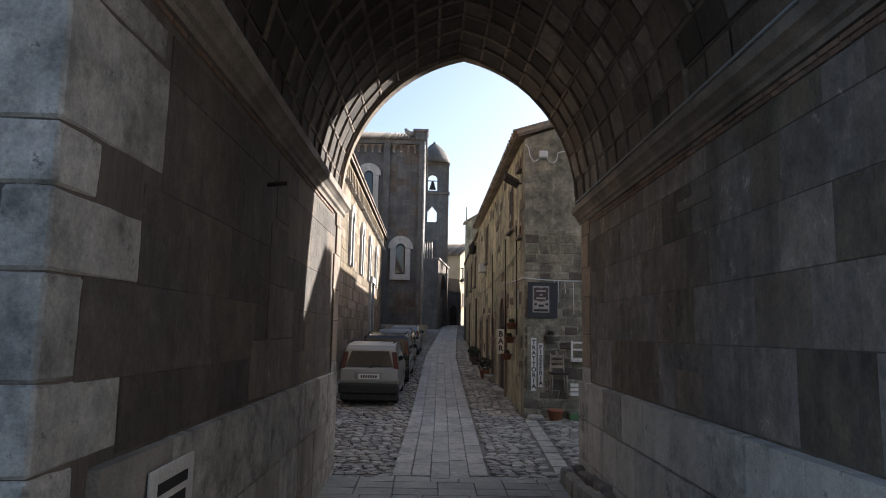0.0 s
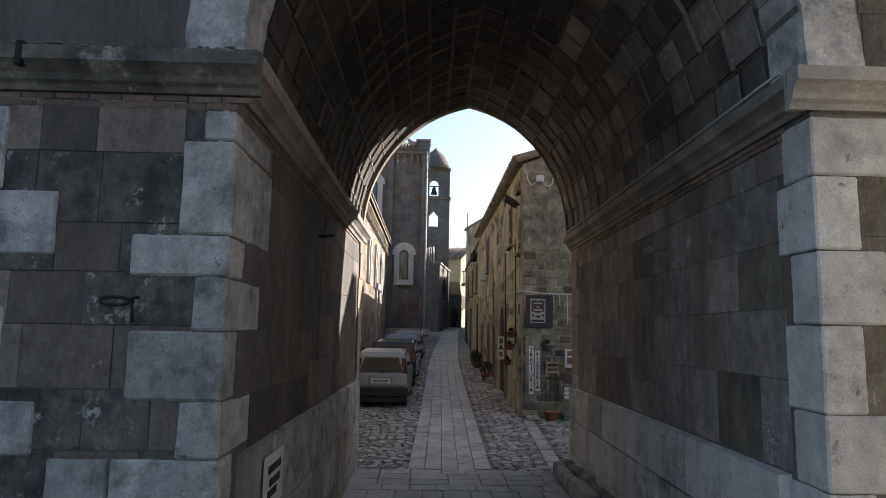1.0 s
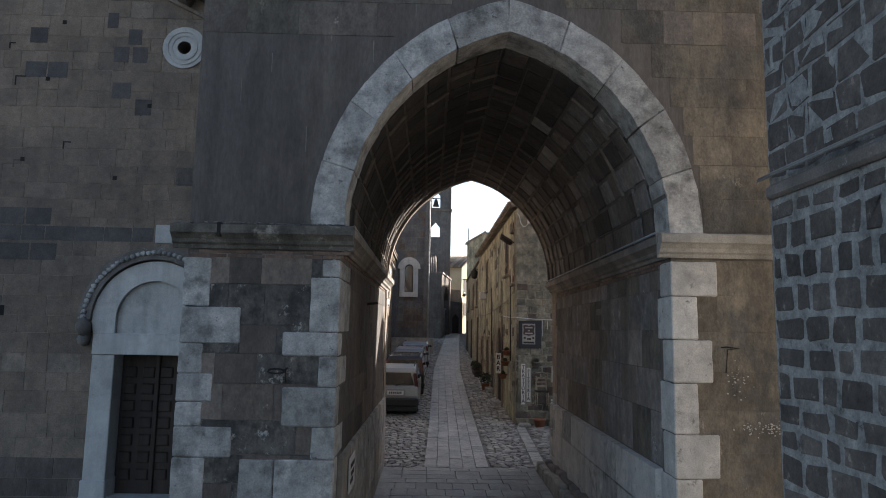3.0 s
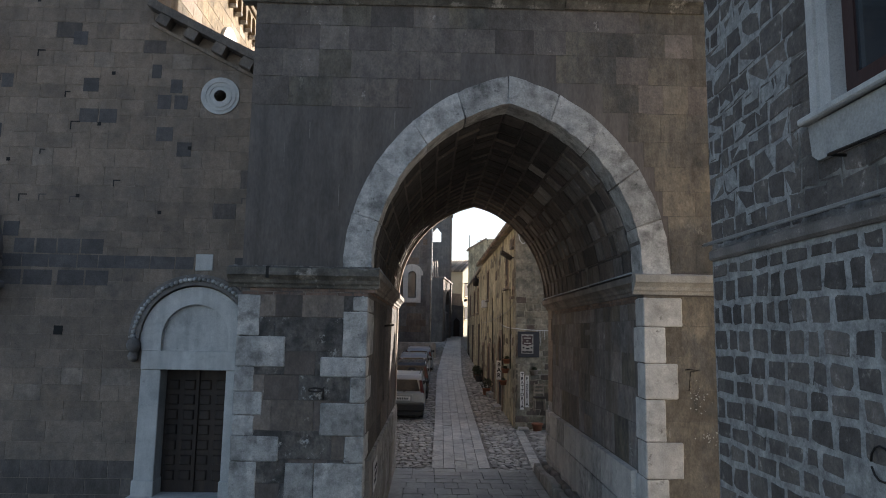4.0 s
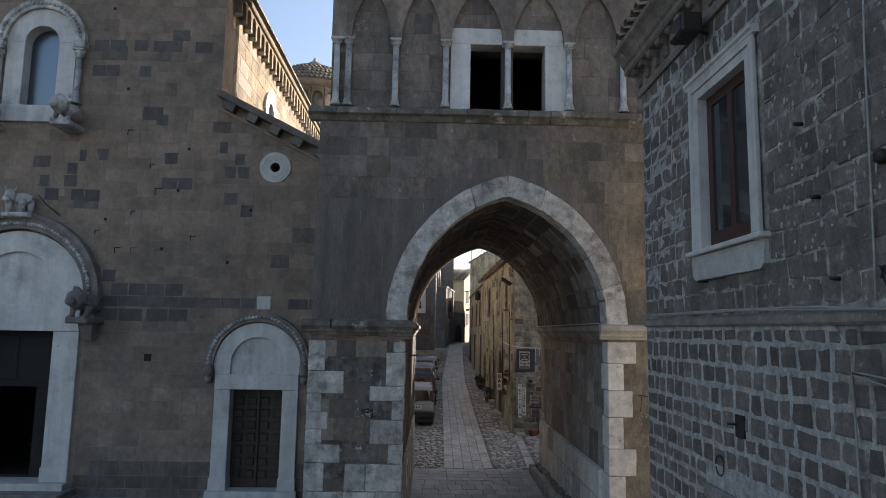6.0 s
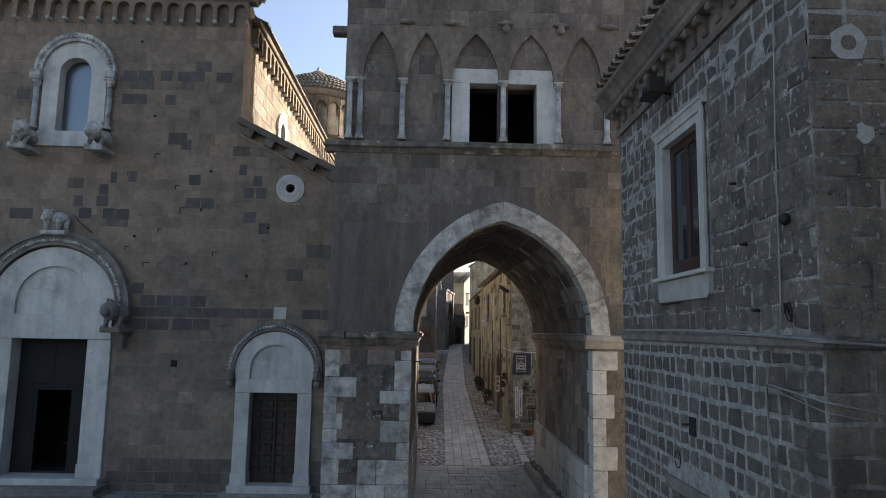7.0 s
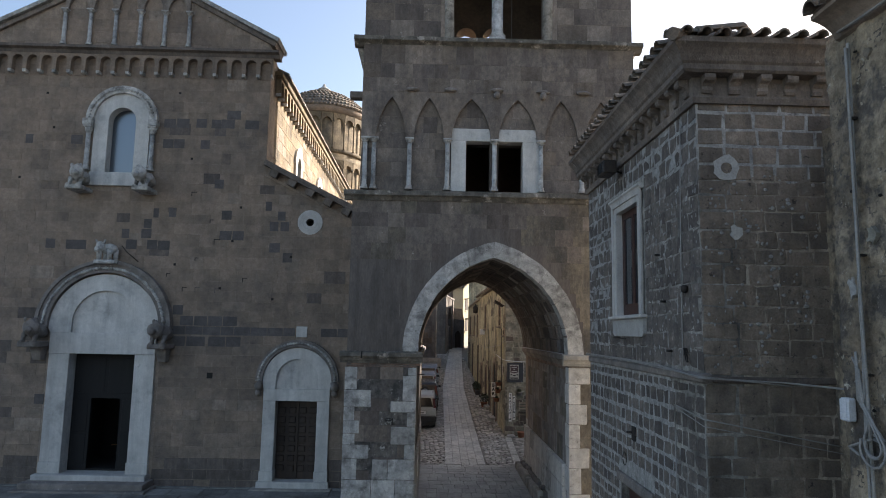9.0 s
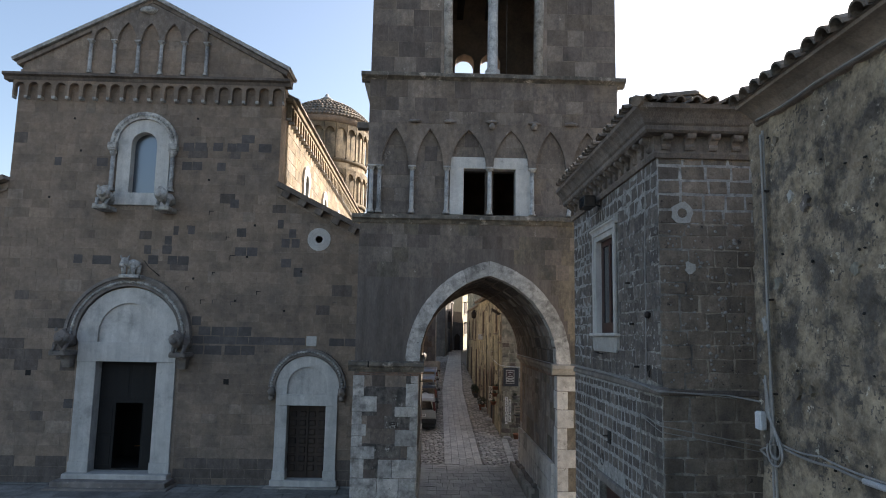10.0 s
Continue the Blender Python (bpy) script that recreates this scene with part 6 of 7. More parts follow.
cable([(HX - 0.04, -4.5, 0.0), (HX - 0.04, -4.5, 3.78), (HX - 0.04, HS - 0.04, 3.7), (3.9, HS - 0.04, 3.4)], 0.009)
cable([(HX - 0.045, -4.5, 3.75), (HX - 0.05, HS - 0.06, 3.62), (4.0, HS - 0.05, 3.3)], 0.006)

# ---- plastered house ----
h2 = thing("plastered_house", 2.5, -7.75, 0, "stained patchy plastered house with pipe and cables", "house")
w2 = part("wall", B(2.53, -22, -0.3, 8, -7.75, 7.5), RENDER_DARK, h2, "stained old plaster with bare stone showing")
part("link_wall", B(3.9, -7.75, -0.3, 6.5, HS, 7.4), RENDER_DARK, h2)


def crust(y, z):
    """Depth of the plaster left on the wall: flaked to the stones below in patches."""
    p = Vector((y * 1.3, z * 1.3, 4.0))
    a = noise.fractal(p, 1.0, 2.1, 5)
    b = noise.fractal(Vector((y * 6, z * 6, 1.0)), 1.0, 2.0, 4)
    flake = max(0.0, min(1.0, (a + 0.25 * b + 0.05) * 7))
    return 0.02 * flake + 0.012 * b + 0.006 * noise.noise(Vector((y * 28, z * 28, 0)))


bm = bmesh.new()
ny, nz = 150, 190
pg = [[bm.verts.new((2.528 - crust(-7.75 - 3.75 * i / ny, 2.2 + 5.28 * k / nz), -7.75 - 3.75 * i / ny, 2.2 + 5.28 * k / nz)) for k in range(nz + 1)] for i in range(ny + 1)]
for i in range(ny):
    for k in range(nz):
        bm.faces.new((pg[i][k], pg[i][k + 1], pg[i + 1][k + 1], pg[i + 1][k]))
bmesh.ops.recalc_face_normals(bm, faces=bm.faces)
for v in bm.faces:
    v.smooth = True
if bm.faces[0].normal.x > 0:
    bmesh.ops.reverse_faces(bm, faces=bm.faces)
cr = part("plaster_crust", bm, RENDER_DARK, w2, "flaking mottled plaster crust")
cr.data.materials.append(BARE)
cr.data.materials.append(LIME_SKIN)
for p in cr.data.polygons:
    k = 2.528 - p.center.x
    p.material_index = 1 if k < -0.001 else (2 if k > 0.03 else 0)
rng = random.Random(6)
for k in range(34):
    y, z, r = rng.uniform(-11.0, -7.95), rng.uniform(2.6, 7.3), rng.uniform(0.02, 0.075)
    pts_ = [(y + r * rng.uniform(0.4, 1.3) * math.cos(j * 0.449), z + 1.3 * r * rng.uniform(0.4, 1.4) * math.sin(j * 0.449)) for j in range(14)]
    part("mortar_patch", slab(pts_, [], "x", 2.49, 2.53), (WHITE_OLD, RENDER_GREY, BASALT, TUFF_BROWN)[k % 4], w2)
# small black lumps stand for the shade in holes of the plaster
for k in range(40):
    y, z = rng.uniform(-11.0, -7.95), rng.uniform(2.6, 7.3)
    part("socket_hole", blob(bmesh.new(), (2.508, y, z), (0.014, rng.uniform(0.01, 0.03), rng.uniform(0.008, 0.02)), k, 0.4, 1), BLACK, w2)
part("eave_cove", slab([(2.54, 7.4), (2.49, 7.42), (2.46, 7.48), (2.4, 7.54), (2.33, 7.58), (2.27, 7.6), (2.27, 7.64), (2.54, 7.76)], [], "y", -22, -7.95), TUFF_PALE, h2, "plastered cove under the eaves")
rr = part("roof", slab([(2.24, 7.64), (8.2, 9.1), (8.2, 7.6), (2.54, 7.6)], [], "y", -22, -8.0), TILE, h2, "roof of weathered clay tiles")
for k in range(20):
    y = -8.05 - 0.24 * k
    j = rng.uniform(-0.02, 0.02)
    part("roof_tile", pantile([(2.2 + j, y, 7.64 + j), (2.6, y + j, 7.74), (2.602, y, 7.755), (4.5, y, 8.2), (7.5, y, 8.96)], [0.105, 0.085, 0.1, 0.085, 0.08]), TILE, rr)
dp = tagged(part("downpipe", tube([(2.47, -8.15, 7.3), (2.46, -8.12, 5), (2.47, -8.15, 2.0)], 0.016, 8), GREYPIPE), "slim grey pipe fixed to the plastered wall", "pipe")
for z in (6.6, 5.4, 4.4):
    part("pipe_clip", B(2.45, -8.18, z, 2.5, -8.12, z + 0.02), IRON, dp)
jb = tagged(part("junction_box", B(2.42, -7.93, 4.0, 2.5, -7.82, 4.2, 0.012), PLASTIC), "pale plastic junction box on the plastered wall", "box")
part("cover", B(2.41, -7.92, 4.01, 2.422, -7.83, 4.19, 0.004), PLASTIC, jb)
cable([(2.44, -8.0, 4.55), (2.42, -8.1, 4.45), (2.44, -8.15, 4.0), (2.42, -8.05, 3.75), (2.4, -7.95, 3.8), (2.44, -8.2, 3.9)], 0.012)
cable([(2.45, -8.2, 3.9), (2.44, -9.2, 3.86), (2.44, -10.5, 3.84), (2.44, -14, 3.9)], 0.014, sag=0.03)
cable([(2.45, -8.1, 3.95), (2.43, -9.0, 3.92), (2.44, -10.3, 3.9), (2.44, -14, 3.95)], 0.01, sag=0.04)
cable([(2.46, -8.13, 4.9), (2.44, -8.14, 4.5), (2.44, -8.12, 4.0), (2.44, -8.12, 2.0)], 0.012)
for r_, o in ((0.09, 0.0), (0.11, 0.03), (0.14, -0.02)):
    cable([(2.43, -8.06, 4.6), (2.42, -8.1 + o, 4.2)] + [(2.41 + o * 0.3, -8.24 + 1.1 * r_ * math.cos(radians(a)), 3.84 + o + r_ * math.sin(radians(a))) for a in range(150, 420, 30)], 0.011)
cable([(2.44, -8.16, 7.25), (2.43, -8.17, 5), (2.43, -8.19, 3.9)], 0.014)
cable([(2.45, -8.05, 7.45), (2.44, -9.2, 7.44), (2.44, -14, 7.4)], 0.012, sag=0.02)
tagged(part("conduit", tube([(2.44, -9.6, 3.83), (2.44, -12, 3.8)], 0.03, 8), PLASTIC), "pale plastic conduit along the plastered wall", "pipe")

# ---- eating place and houses up the street ----
GX, GY = 2.26, 15.4
h3 = thing("trattoria_house", GX, GY, 0.4, "weathered plaster and rubble house with an eating place below", "house")
# beyond x = 8.2 the wall is unseen, added to cut the passage's sun patch
w3 = part("wall", slab([(GX, -0.2), (26, -0.2), (26, 9.1), (8.4, 8.9), (8.2, 7.3), (4.0, 7.56), (GX, 6.93)], [], "y", GY, GY + 0.6), RENDER_GREY, h3, "bare rubble end wall")
ashlar(w3, "-y", GY, lambda a, b: (GX, 6.0), 0.35, 4.7, (0.16, 0.27), (0.18, 0.48), [RUBBLE, RUBBLE, RUBBLE, TUFF_DARK, RENDER_GREY], gap=0.02, d=0.012, edge=0.014, rough=0.026, seed=51, limit=110)
sw = part("street_wall", B(GX, GY + 0.6, -0.2, GX + 0.5, 30.2, 6.98), RENDER, h3, "ochre old plaster street wall")
part("rear_wall", B(25.5, GY + 0.6, -0.2, 26, 30.2, 7.5), RENDER, h3)
rng = random.Random(9)
for k in range(80):
    y, z = rng.uniform(15.6, 29.8), rng.uniform(0.6, 6.4) ** 1.0
    mesh_part("bare_stone", block_mesh(round(rng.uniform(0.2, 0.6), 1), round(rng.uniform(0.15, 0.4), 1), 0.015, 0.015, 0.04, rng.choice([RENDER_GREY, RUBBLE, TUFF_BROWN, RENDER, RENDER, TUFF_DARK]), rng.randrange(3)), pose(GX, y, z + 0.3, 0, 0, -90), sw)
r3 = part("roof", slab([(GX - 0.2, 7.0), (4.0, 7.6), (8.2, 7.35), (8.2, 7.47), (4.0, 7.72), (GX - 0.2, 7.08)], [], "y", GY - 0.12, 30.2), TILE, h3, "shallow roof of brown clay tiles")
part("verge_board", beam(GX - 0.15, 6.96, 4.0, 7.56, 0.05, GY - 0.1, GY + 0.02), TUFF_GREY, h3)
for k in range(51):
    y = GY + 0.0 + 0.29 * k
    part("roof_tile", tube([(GX - 0.28, y, 7.07), (GX + 1.5, y, 7.62)], 0.075, 6), TILE, r3)


def hole_window(parent, y0, y1, z0, z1, mat=None, x=GX):
    w = part("window", slab(rect(y0 - 0.1, z0 - 0.08, y1 + 0.1, z1 + 0.1), [rect(y0, z0, y1, z1)], "x", x - 0.03, x + 0.02), mat or TUFF_PALE, parent, "narrow dark window in a stone surround")
    # black sheet instead of glass: the shade of the room behind
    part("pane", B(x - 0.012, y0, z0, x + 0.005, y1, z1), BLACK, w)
    part("shutter", B(x - 0.05, y0, z0, x - 0.02, y0 + 0.22 * (y1 - y0), z1), WOOD, w)
    part("window_sill", B(x - 0.12, y0 - 0.12, z0 - 0.14, x + 0.02, y1 + 0.12, z0 - 0.06, 0.01), LIMESTONE_DARK, w)
    return w


hole_window(sw, 17.45, 18.2, 5.1, 6.2)
hole_window(sw, 25.0, 25.9, 5.0, 6.3)
hole_window(sw, 15.85, 16.15, 4.68, 4.86)
hole_window(sw, 15.8, 16.1, 6.38, 6.56)
ac = part("air_conditioner", B(GX - 0.28, 25.6, 4.62, GX, 26.3, 4.95, 0.02), PLASTIC, sw, "pale air conditioner box under the window")
part("grille", B(GX - 0.29, 25.7, 4.66, GX - 0.278, 26.1, 4.91, 0.004), ZINC, ac)
dr = part("doorway", slab(ring(*round_ring(19.65, 2.65, 0.62, 0.87, 12)), [], "x", GX - 0.06, GX + 0.02), TUFF_PALE, sw, "dark arched doorway in a stone surround")
# black sheet on the wall stands for the shade inside the arch
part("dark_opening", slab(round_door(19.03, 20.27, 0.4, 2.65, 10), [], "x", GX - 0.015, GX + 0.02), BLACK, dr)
for a, b in ((18.78, 19.03), (20.27, 20.52)):
    part("jamb", B(GX - 0.06, a, 0.4, GX + 0.02, b, 2.65), TUFF_PALE, dr)
for y0 in (22.0, 24.2, 27.3):
    d_ = part("door", B(GX - 0.02, y0, 0.4, GX + 0.02, y0 + 0.9, 2.75), WOOD, sw, "dark wooden street door")
    part("door_frame", slab([(y0 - 0.12, 0.4), (y0, 0.4), (y0, 2.75), (y0 + 0.9, 2.75), (y0 + 0.9, 0.4), (y0 + 1.02, 0.4), (y0 + 1.02, 2.9), (y0 - 0.12, 2.9)], [], "x", GX - 0.05, GX + 0.01), TUFF_PALE, d_)
for y0, z in ((19.1, 0.62), (22.1, 0.85), (24.2, 0.95)):
    part("door_step", B(GX - 0.3, y0, ground_z(y0) - 0.1, GX, y0 + 1.1, z, 0.02), LIMESTONE, sw)
for k, y in enumerate((16.15, 18.5, 22.3)):
    part("iron_pole", tube([(GX - 0.08, y, 2.2), (GX - 0.1, y, 4.9)], 0.018, 6), IRON, sw)
fl = tagged(part("floodlight", stretch(B(-0.18, -0.25, -0.06, 0.18, 0.25, 0.06, 0.02), lambda x, y, z: (2.0 + x, 16.0 + y, 6.03 + z - x * 0.6)), IRON), "dark floodlight on an iron arm below the eaves", "lamp")
part("arm", tube([(2.0, 16.0, 6.0), (GX, 16.0, 5.95)], 0.025, 6), IRON, fl)

# boards and lettering
def lettering(name, text, size, m, mat, parent, depth=0.004, spacing=1.0):
    cu = bpy.data.curves.new(name, "FONT")
    cu.body, cu.size, cu.extrude, cu.align_x, cu.align_y, cu.space_line = text, size, depth, "CENTER", "TOP", spacing
    cu.offset = size * 0.03
    tmp = bpy.data.objects.new(name, cu)
    scene.collection.objects.link(tmp)
    me = bpy.data.meshes.new_from_object(tmp.evaluated_get(bpy.context.evaluated_depsgraph_get()))
    bpy.data.objects.remove(tmp)
    me.materials.append(mat)
    for p in me.polygons:
        p.material_index = 0
    return mesh_part(name, me, m, parent)


FRONT = pose(0, 0, 0, 90, 0, 0)
sg = tagged(part("painted_sign", B(2.32, GY - 0.045, 0.9, 2.73, GY - 0.026, 2.4, 0.004), RENDER_GREY), "pale vertical sign board lettered in black", "sign")
for x, txt, z, s in ((2.47, "TRATTORIA", 2.12, 0.14), (2.63, "PIZZERIA", 2.0, 0.13)):
    part("letter_strip", B(x - 0.06, GY - 0.05, z - len(txt) * s * 0.9 - 0.04, x + 0.06, GY - 0.044, z + 0.03), WHITE, sg)
    lettering("lettering", "\n".join(txt), s, pose(x, GY - 0.053, z) @ FRONT, INK, sg, spacing=0.9)
ps = tagged(part("notice_board", B(2.33, GY - 0.06, 2.62, 3.02, GY - 0.028, 3.45, 0.006), SLATE), "dark board with a pale bar poster on it", "sign")
po = part("poster", B(2.44, GY - 0.068, 2.74, 2.83, GY - 0.06, 3.36), WHITE_OLD, ps, "pale poster with a maroon shield")
part("shield", slab([(2.46, 3.3), (2.55, 3.33), (2.635, 3.3), (2.72, 3.33), (2.81, 3.3), (2.79, 3.17), (2.81, 3.04), (2.635, 2.99), (2.46, 3.04), (2.48, 3.17)], [], "y", GY - 0.073, GY - 0.068), MAROON, po)
for z, a, b in ((3.24, 2.52, 2.75), (3.15, 2.6, 2.67), (3.07, 2.52, 2.75)):
    part("printed_bar", B(a, GY - 0.077, z - 0.018, b, GY - 0.073, z + 0.018), WHITE_OLD, po)
for z, a, b in ((2.93, 2.48, 2.54), (2.9, 2.58, 2.7), (2.93, 2.74, 2.8), (2.79, 2.47, 2.8)):
    part("printed_bar", B(a, GY - 0.073, z - 0.025, b, GY - 0.068, z + 0.025), INK, po)
bs = tagged(part("hanging_sign", B(1.97, 18.6, 1.66, 2.15, 18.64, 2.36, 0.005), WHITE), "pale projecting bar sign lettered in black", "sign")
lettering("lettering", "B\nA\nR", 0.21, pose(2.06, 18.595, 2.32) @ FRONT, INK, bs, spacing=0.95)
part("arm", tube([(2.06, 18.62, 2.36), (GX, 18.62, 2.5)], 0.012, 6), IRON, bs)
part("small_panel", B(GX - 0.02, 16.26, 2.85, GX + 0.01, 16.75, 3.35), WHITE_OLD, sw)

# chairs, rack and pots on the end wall
def wall_chair(x, z):
    c = thing("chair", x, GY - 0.2, z, "pale worn wooden chair hung on the rubble wall", "chair")
    for sx in (-0.16, 0.16):
        part("leg", tube([(x + sx * 1.1, GY - 0.1, z), (x + sx, GY - 0.1, z + 0.45), (x + sx * 0.9, GY - 0.08, z + 0.88)], 0.016, 6), WOOD_PALE, c)
        part("leg", tube([(x + sx * 1.1, GY - 0.42, z), (x + sx, GY - 0.4, z + 0.44)], 0.016, 6), WOOD_PALE, c)
    part("seat", B(x - 0.19, GY - 0.44, z + 0.42, x + 0.19, GY - 0.07, z + 0.46, 0.01), WOOD, c)
    for dz in (0.58, 0.7, 0.82):
        part("slat", B(x - 0.16, GY - 0.1, z + dz - 0.03, x + 0.16, GY - 0.08, z + dz + 0.03), WOOD_PALE, c)
    return c


wall_chair(3.0, 0.92)
rk = thing("wall_rack", 3.42, GY, 1.64, "white wooden rack fixed to the rubble wall", "shelf")
for x in (3.33, 3.68):
    part("post", B(x - 0.02, GY - 0.2, 1.62, x + 0.02, GY - 0.16, 2.1), WHITE, rk)
for z in (1.68, 1.9, 2.06):
    part("slat", B(3.32, GY - 0.21, z - 0.02, 3.72, GY - 0.15, z + 0.02), WHITE, rk)
part("shelf", B(3.32, GY - 0.21, 1.62, 3.72, GY, 1.65), WHITE, rk)
ct = thing("crate", 3.42, GY, 0.86, "pale green wooden crate on the wall", "crate")
for z in (0.9, 1.0, 1.1):
    part("slat", B(3.28, GY - 0.24, z - 0.035, 3.74, GY - 0.21, z + 0.035), WHITE, ct)
part("back", B(3.28, GY - 0.21, 0.86, 3.74, GY, 0.9), WHITE, ct)


def leaves(cx, cy, cz, r, n, seed, bm=None):
    rng = random.Random(seed)
    bm = bm or bmesh.new()
    for _ in range(n):
        d = Vector((rng.gauss(0, 1), rng.gauss(0, 1), rng.gauss(0, 1))).normalized() * r * rng.random() ** 0.4
        p = Vector((cx + d.x, cy + d.y, cz + d.z * 0.9))
        m = Euler((rng.uniform(0, 6), rng.uniform(0, 6), rng.uniform(0, 6))).to_matrix()
        s = rng.uniform(0.03, 0.06)
        vs = [bm.verts.new(p + m @ Vector(q)) for q in ((0, -s, 0), (s * 0.45, 0, s * 0.1), (0, s, 0), (-s * 0.45, 0, s * 0.1))]
        bm.faces.new(vs)
    return bm


def potted(x, y, z, r, h, mat, plant, seed, label):
    p = thing("flower_pot", x, y, z, label, "flower pot", "pots along the street")
    part("pot", lathe(x, y, [(r * 0.7, z), (r * 0.95, z + h * 0.85), (r * 1.08, z + h * 0.85), (r * 1.08, z + h), (r * 0.9, z + h), (r * 0.85, z + h * 0.9)]), mat, p)
    if plant:
        part("foliage", leaves(x, y, z + h + plant * 0.7, plant, int(120 + plant * 500), seed), LEAF, p)["kind"] = "stuff"


potted(2.92, GY - 0.32, ground_z(15.1), 0.18, 0.24, TERRA, 0.0, 1, "empty terracotta pot by the rubble wall")
potted(2.86, GY - 0.08, 2.05, 0.14, 0.16, LIMESTONE_DARK, 0.06, 2, "dark pot hung on the rubble wall")
potted(GX - 0.15, 16.6, 2.35, 0.14, 0.16, TERRA, 0.06, 3, "terracotta pot on a bracket with trailing plant")
potted(GX - 0.15, 17.0, 2.0, 0.14, 0.16, TERRA, 0.05, 4, "terracotta pot on a bracket with trailing plant")
potted(GX - 0.15, 17.6, 1.55, 0.14, 0.16, TERRA, 0.05, 5, "terracotta pot on a bracket with trailing plant")
for k, (y, r) in enumerate(((23.0, 0.3), (27.6, 0.24), (28.4, 0.28), (29.3, 0.22))):
    potted(2.0 if y < 30 else wall4(y) - 0.25, y, ground_z(y), 0.18, 0.3, LIMESTONE_DARK if k % 2 else TERRA, r, 10 + k, "pot with a leafy shrub along the street wall")
pl = tagged(part("planter", B(3.22, GY - 0.4, ground_z(15.1), 3.72, GY - 0.12, ground_z(15.1) + 0.16, 0.02), GREEN), "green plastic planter by the rubble wall", "planter")
part("soil", B(3.25, GY - 0.37, ground_z(15.1) + 0.15, 3.69, GY - 0.15, ground_z(15.1) + 0.164), JOINT, pl)
tagged(part("stone_bowl", chip(B(2.3, GY - 0.4, ground_z(15.1) - 0.02, 2.66, GY - 0.1, ground_z(15.1) + 0.1, 0.04)), LIMESTONE), "pale low stone slab by the house corner", "stone")
bx = tagged(part("alarm_box", B(2.59, GY - 0.1, 6.44, 2.8, GY, 6.62, 0.02), PLASTIC), "white plastic box high on the end wall", "box")
part("lid", B(2.61, GY - 0.112, 6.46, 2.78, GY - 0.098, 6.6, 0.01), PLASTIC, bx)
cable([(2.27, GY - 0.03, 6.78), (2.34, GY - 0.03, 6.7), (2.38, GY - 0.03, 6.48), (2.46, GY - 0.03, 6.36), (2.54, GY - 0.03, 6.38), (2.6, GY - 0.03, 6.45)], 0.013, mat=PLASTIC)
cable([(2.78, GY - 0.03, 6.46), (2.84, GY - 0.03, 6.36), (2.94, GY - 0.03, 6.33), (3.02, GY - 0.03, 6.4), (3.05, GY - 0.03, 6.58), (3.15, GY - 0.03, 6.62), (3.7, GY - 0.03, 6.6)], 0.013, mat=PLASTIC)
cable([(GX - 0.05, 19, 3.7), (GX - 0.05, GY - 0.04, 3.55), (3.7, GY - 0.04, 3.5)], 0.014, mat=PLASTIC, sag=0.03)
for x, l in ((2.95, 0.9), (3.05, 0.5), (3.2, 0.3), (3.4, 0.8)):
    cable([(x, GY - 0.05, 3.5), (x + 0.01, GY - 0.05, 3.5 - l)], 0.008, mat=PLASTIC)
cable([(GX - 0.05, GY, 4.4), (GX - 0.05, 19, 4.1), (GX - 0.05, 28, 3.9)], 0.014, sag=0.08)
cable([(GX - 0.05, GY, 3.5), (GX - 0.05, 18, 3.6), (GX - 0.05, 24, 4.2)], 0.01, sag=0.05)

h4 = thing("far_house", 2.4, 30.2, 1, "ochre-grey plastered house further up the street", "house")
w4 = part("wall", slab([(2.33, 30.2), (2.5, 46), (9, 46), (9, 30.2)], [], "z", 0, 6.9), RENDER, h4, "ochre old plaster street wall")
part("roof", slab([(2.2, 30.25), (2.44, 46), (9, 46), (9, 30.25)], [], "z", 6.9, 7.02), TILE, h4)
for y0 in (32.5, 36.0, 41.0):
    hole_window(w4, y0, y0 + 0.9, 4.6, 6.0, x=wall4(y0))
for y0 in (31.5, 37.5, 43.0):
    part("door", B(wall4(y0) - 0.03, y0, 1.2, wall4(y0 + 1.0) + 0.05, y0 + 1.0, 3.9), WOOD, w4)
lm = tagged(part("wall_lantern", lathe(2.12, 32.0, [(0.05, 6.05), (0.16, 6.1), (0.2, 6.45), (0.06, 6.6), (0.02, 6.7)], 8), IRON), "iron wall lantern on a bracket", "lamp")
part("bracket", tube([(2.12, 32.0, 6.65), (2.36, 32.0, 6.55)], 0.02, 6), IRON, lm)
h5 = thing("tall_house", 2.5, 46, 1.8, "tall brown plastered house rising behind the lower roofs", "house")
part("wall", stretch(slab([(2.52, 0), (9, 0), (9, 11.3), (4.0, 10.85), (2.52, 9.95)], [], "y", 46.01, 58), lambda x, y, z: (x + (0.1 * (y - 46) if x < 5 else 0), y, z)), RENDER, h5)
part("verge", beam(2.46, 9.92, 4.0, 10.86, 0.12, 45.85, 47), TILE, h5, "thin tiled roof edge")
# unseen block, added to shade the lower chapel wall and street end
part("rear_wing", B(4.3, 58, 2.0, 10, 67.2, 9.4), RENDER_GREY, h5)
part("balcony_slab", B(2.3, 46.5, 5.9, 2.52, 48.0, 6.05, 0.02), LIMESTONE_DARK, h5)
part("aerial", tube([(2.62, 46.4, 9.9), (2.62, 46.4, 11.2)], 0.035, 6), IRON, h5)

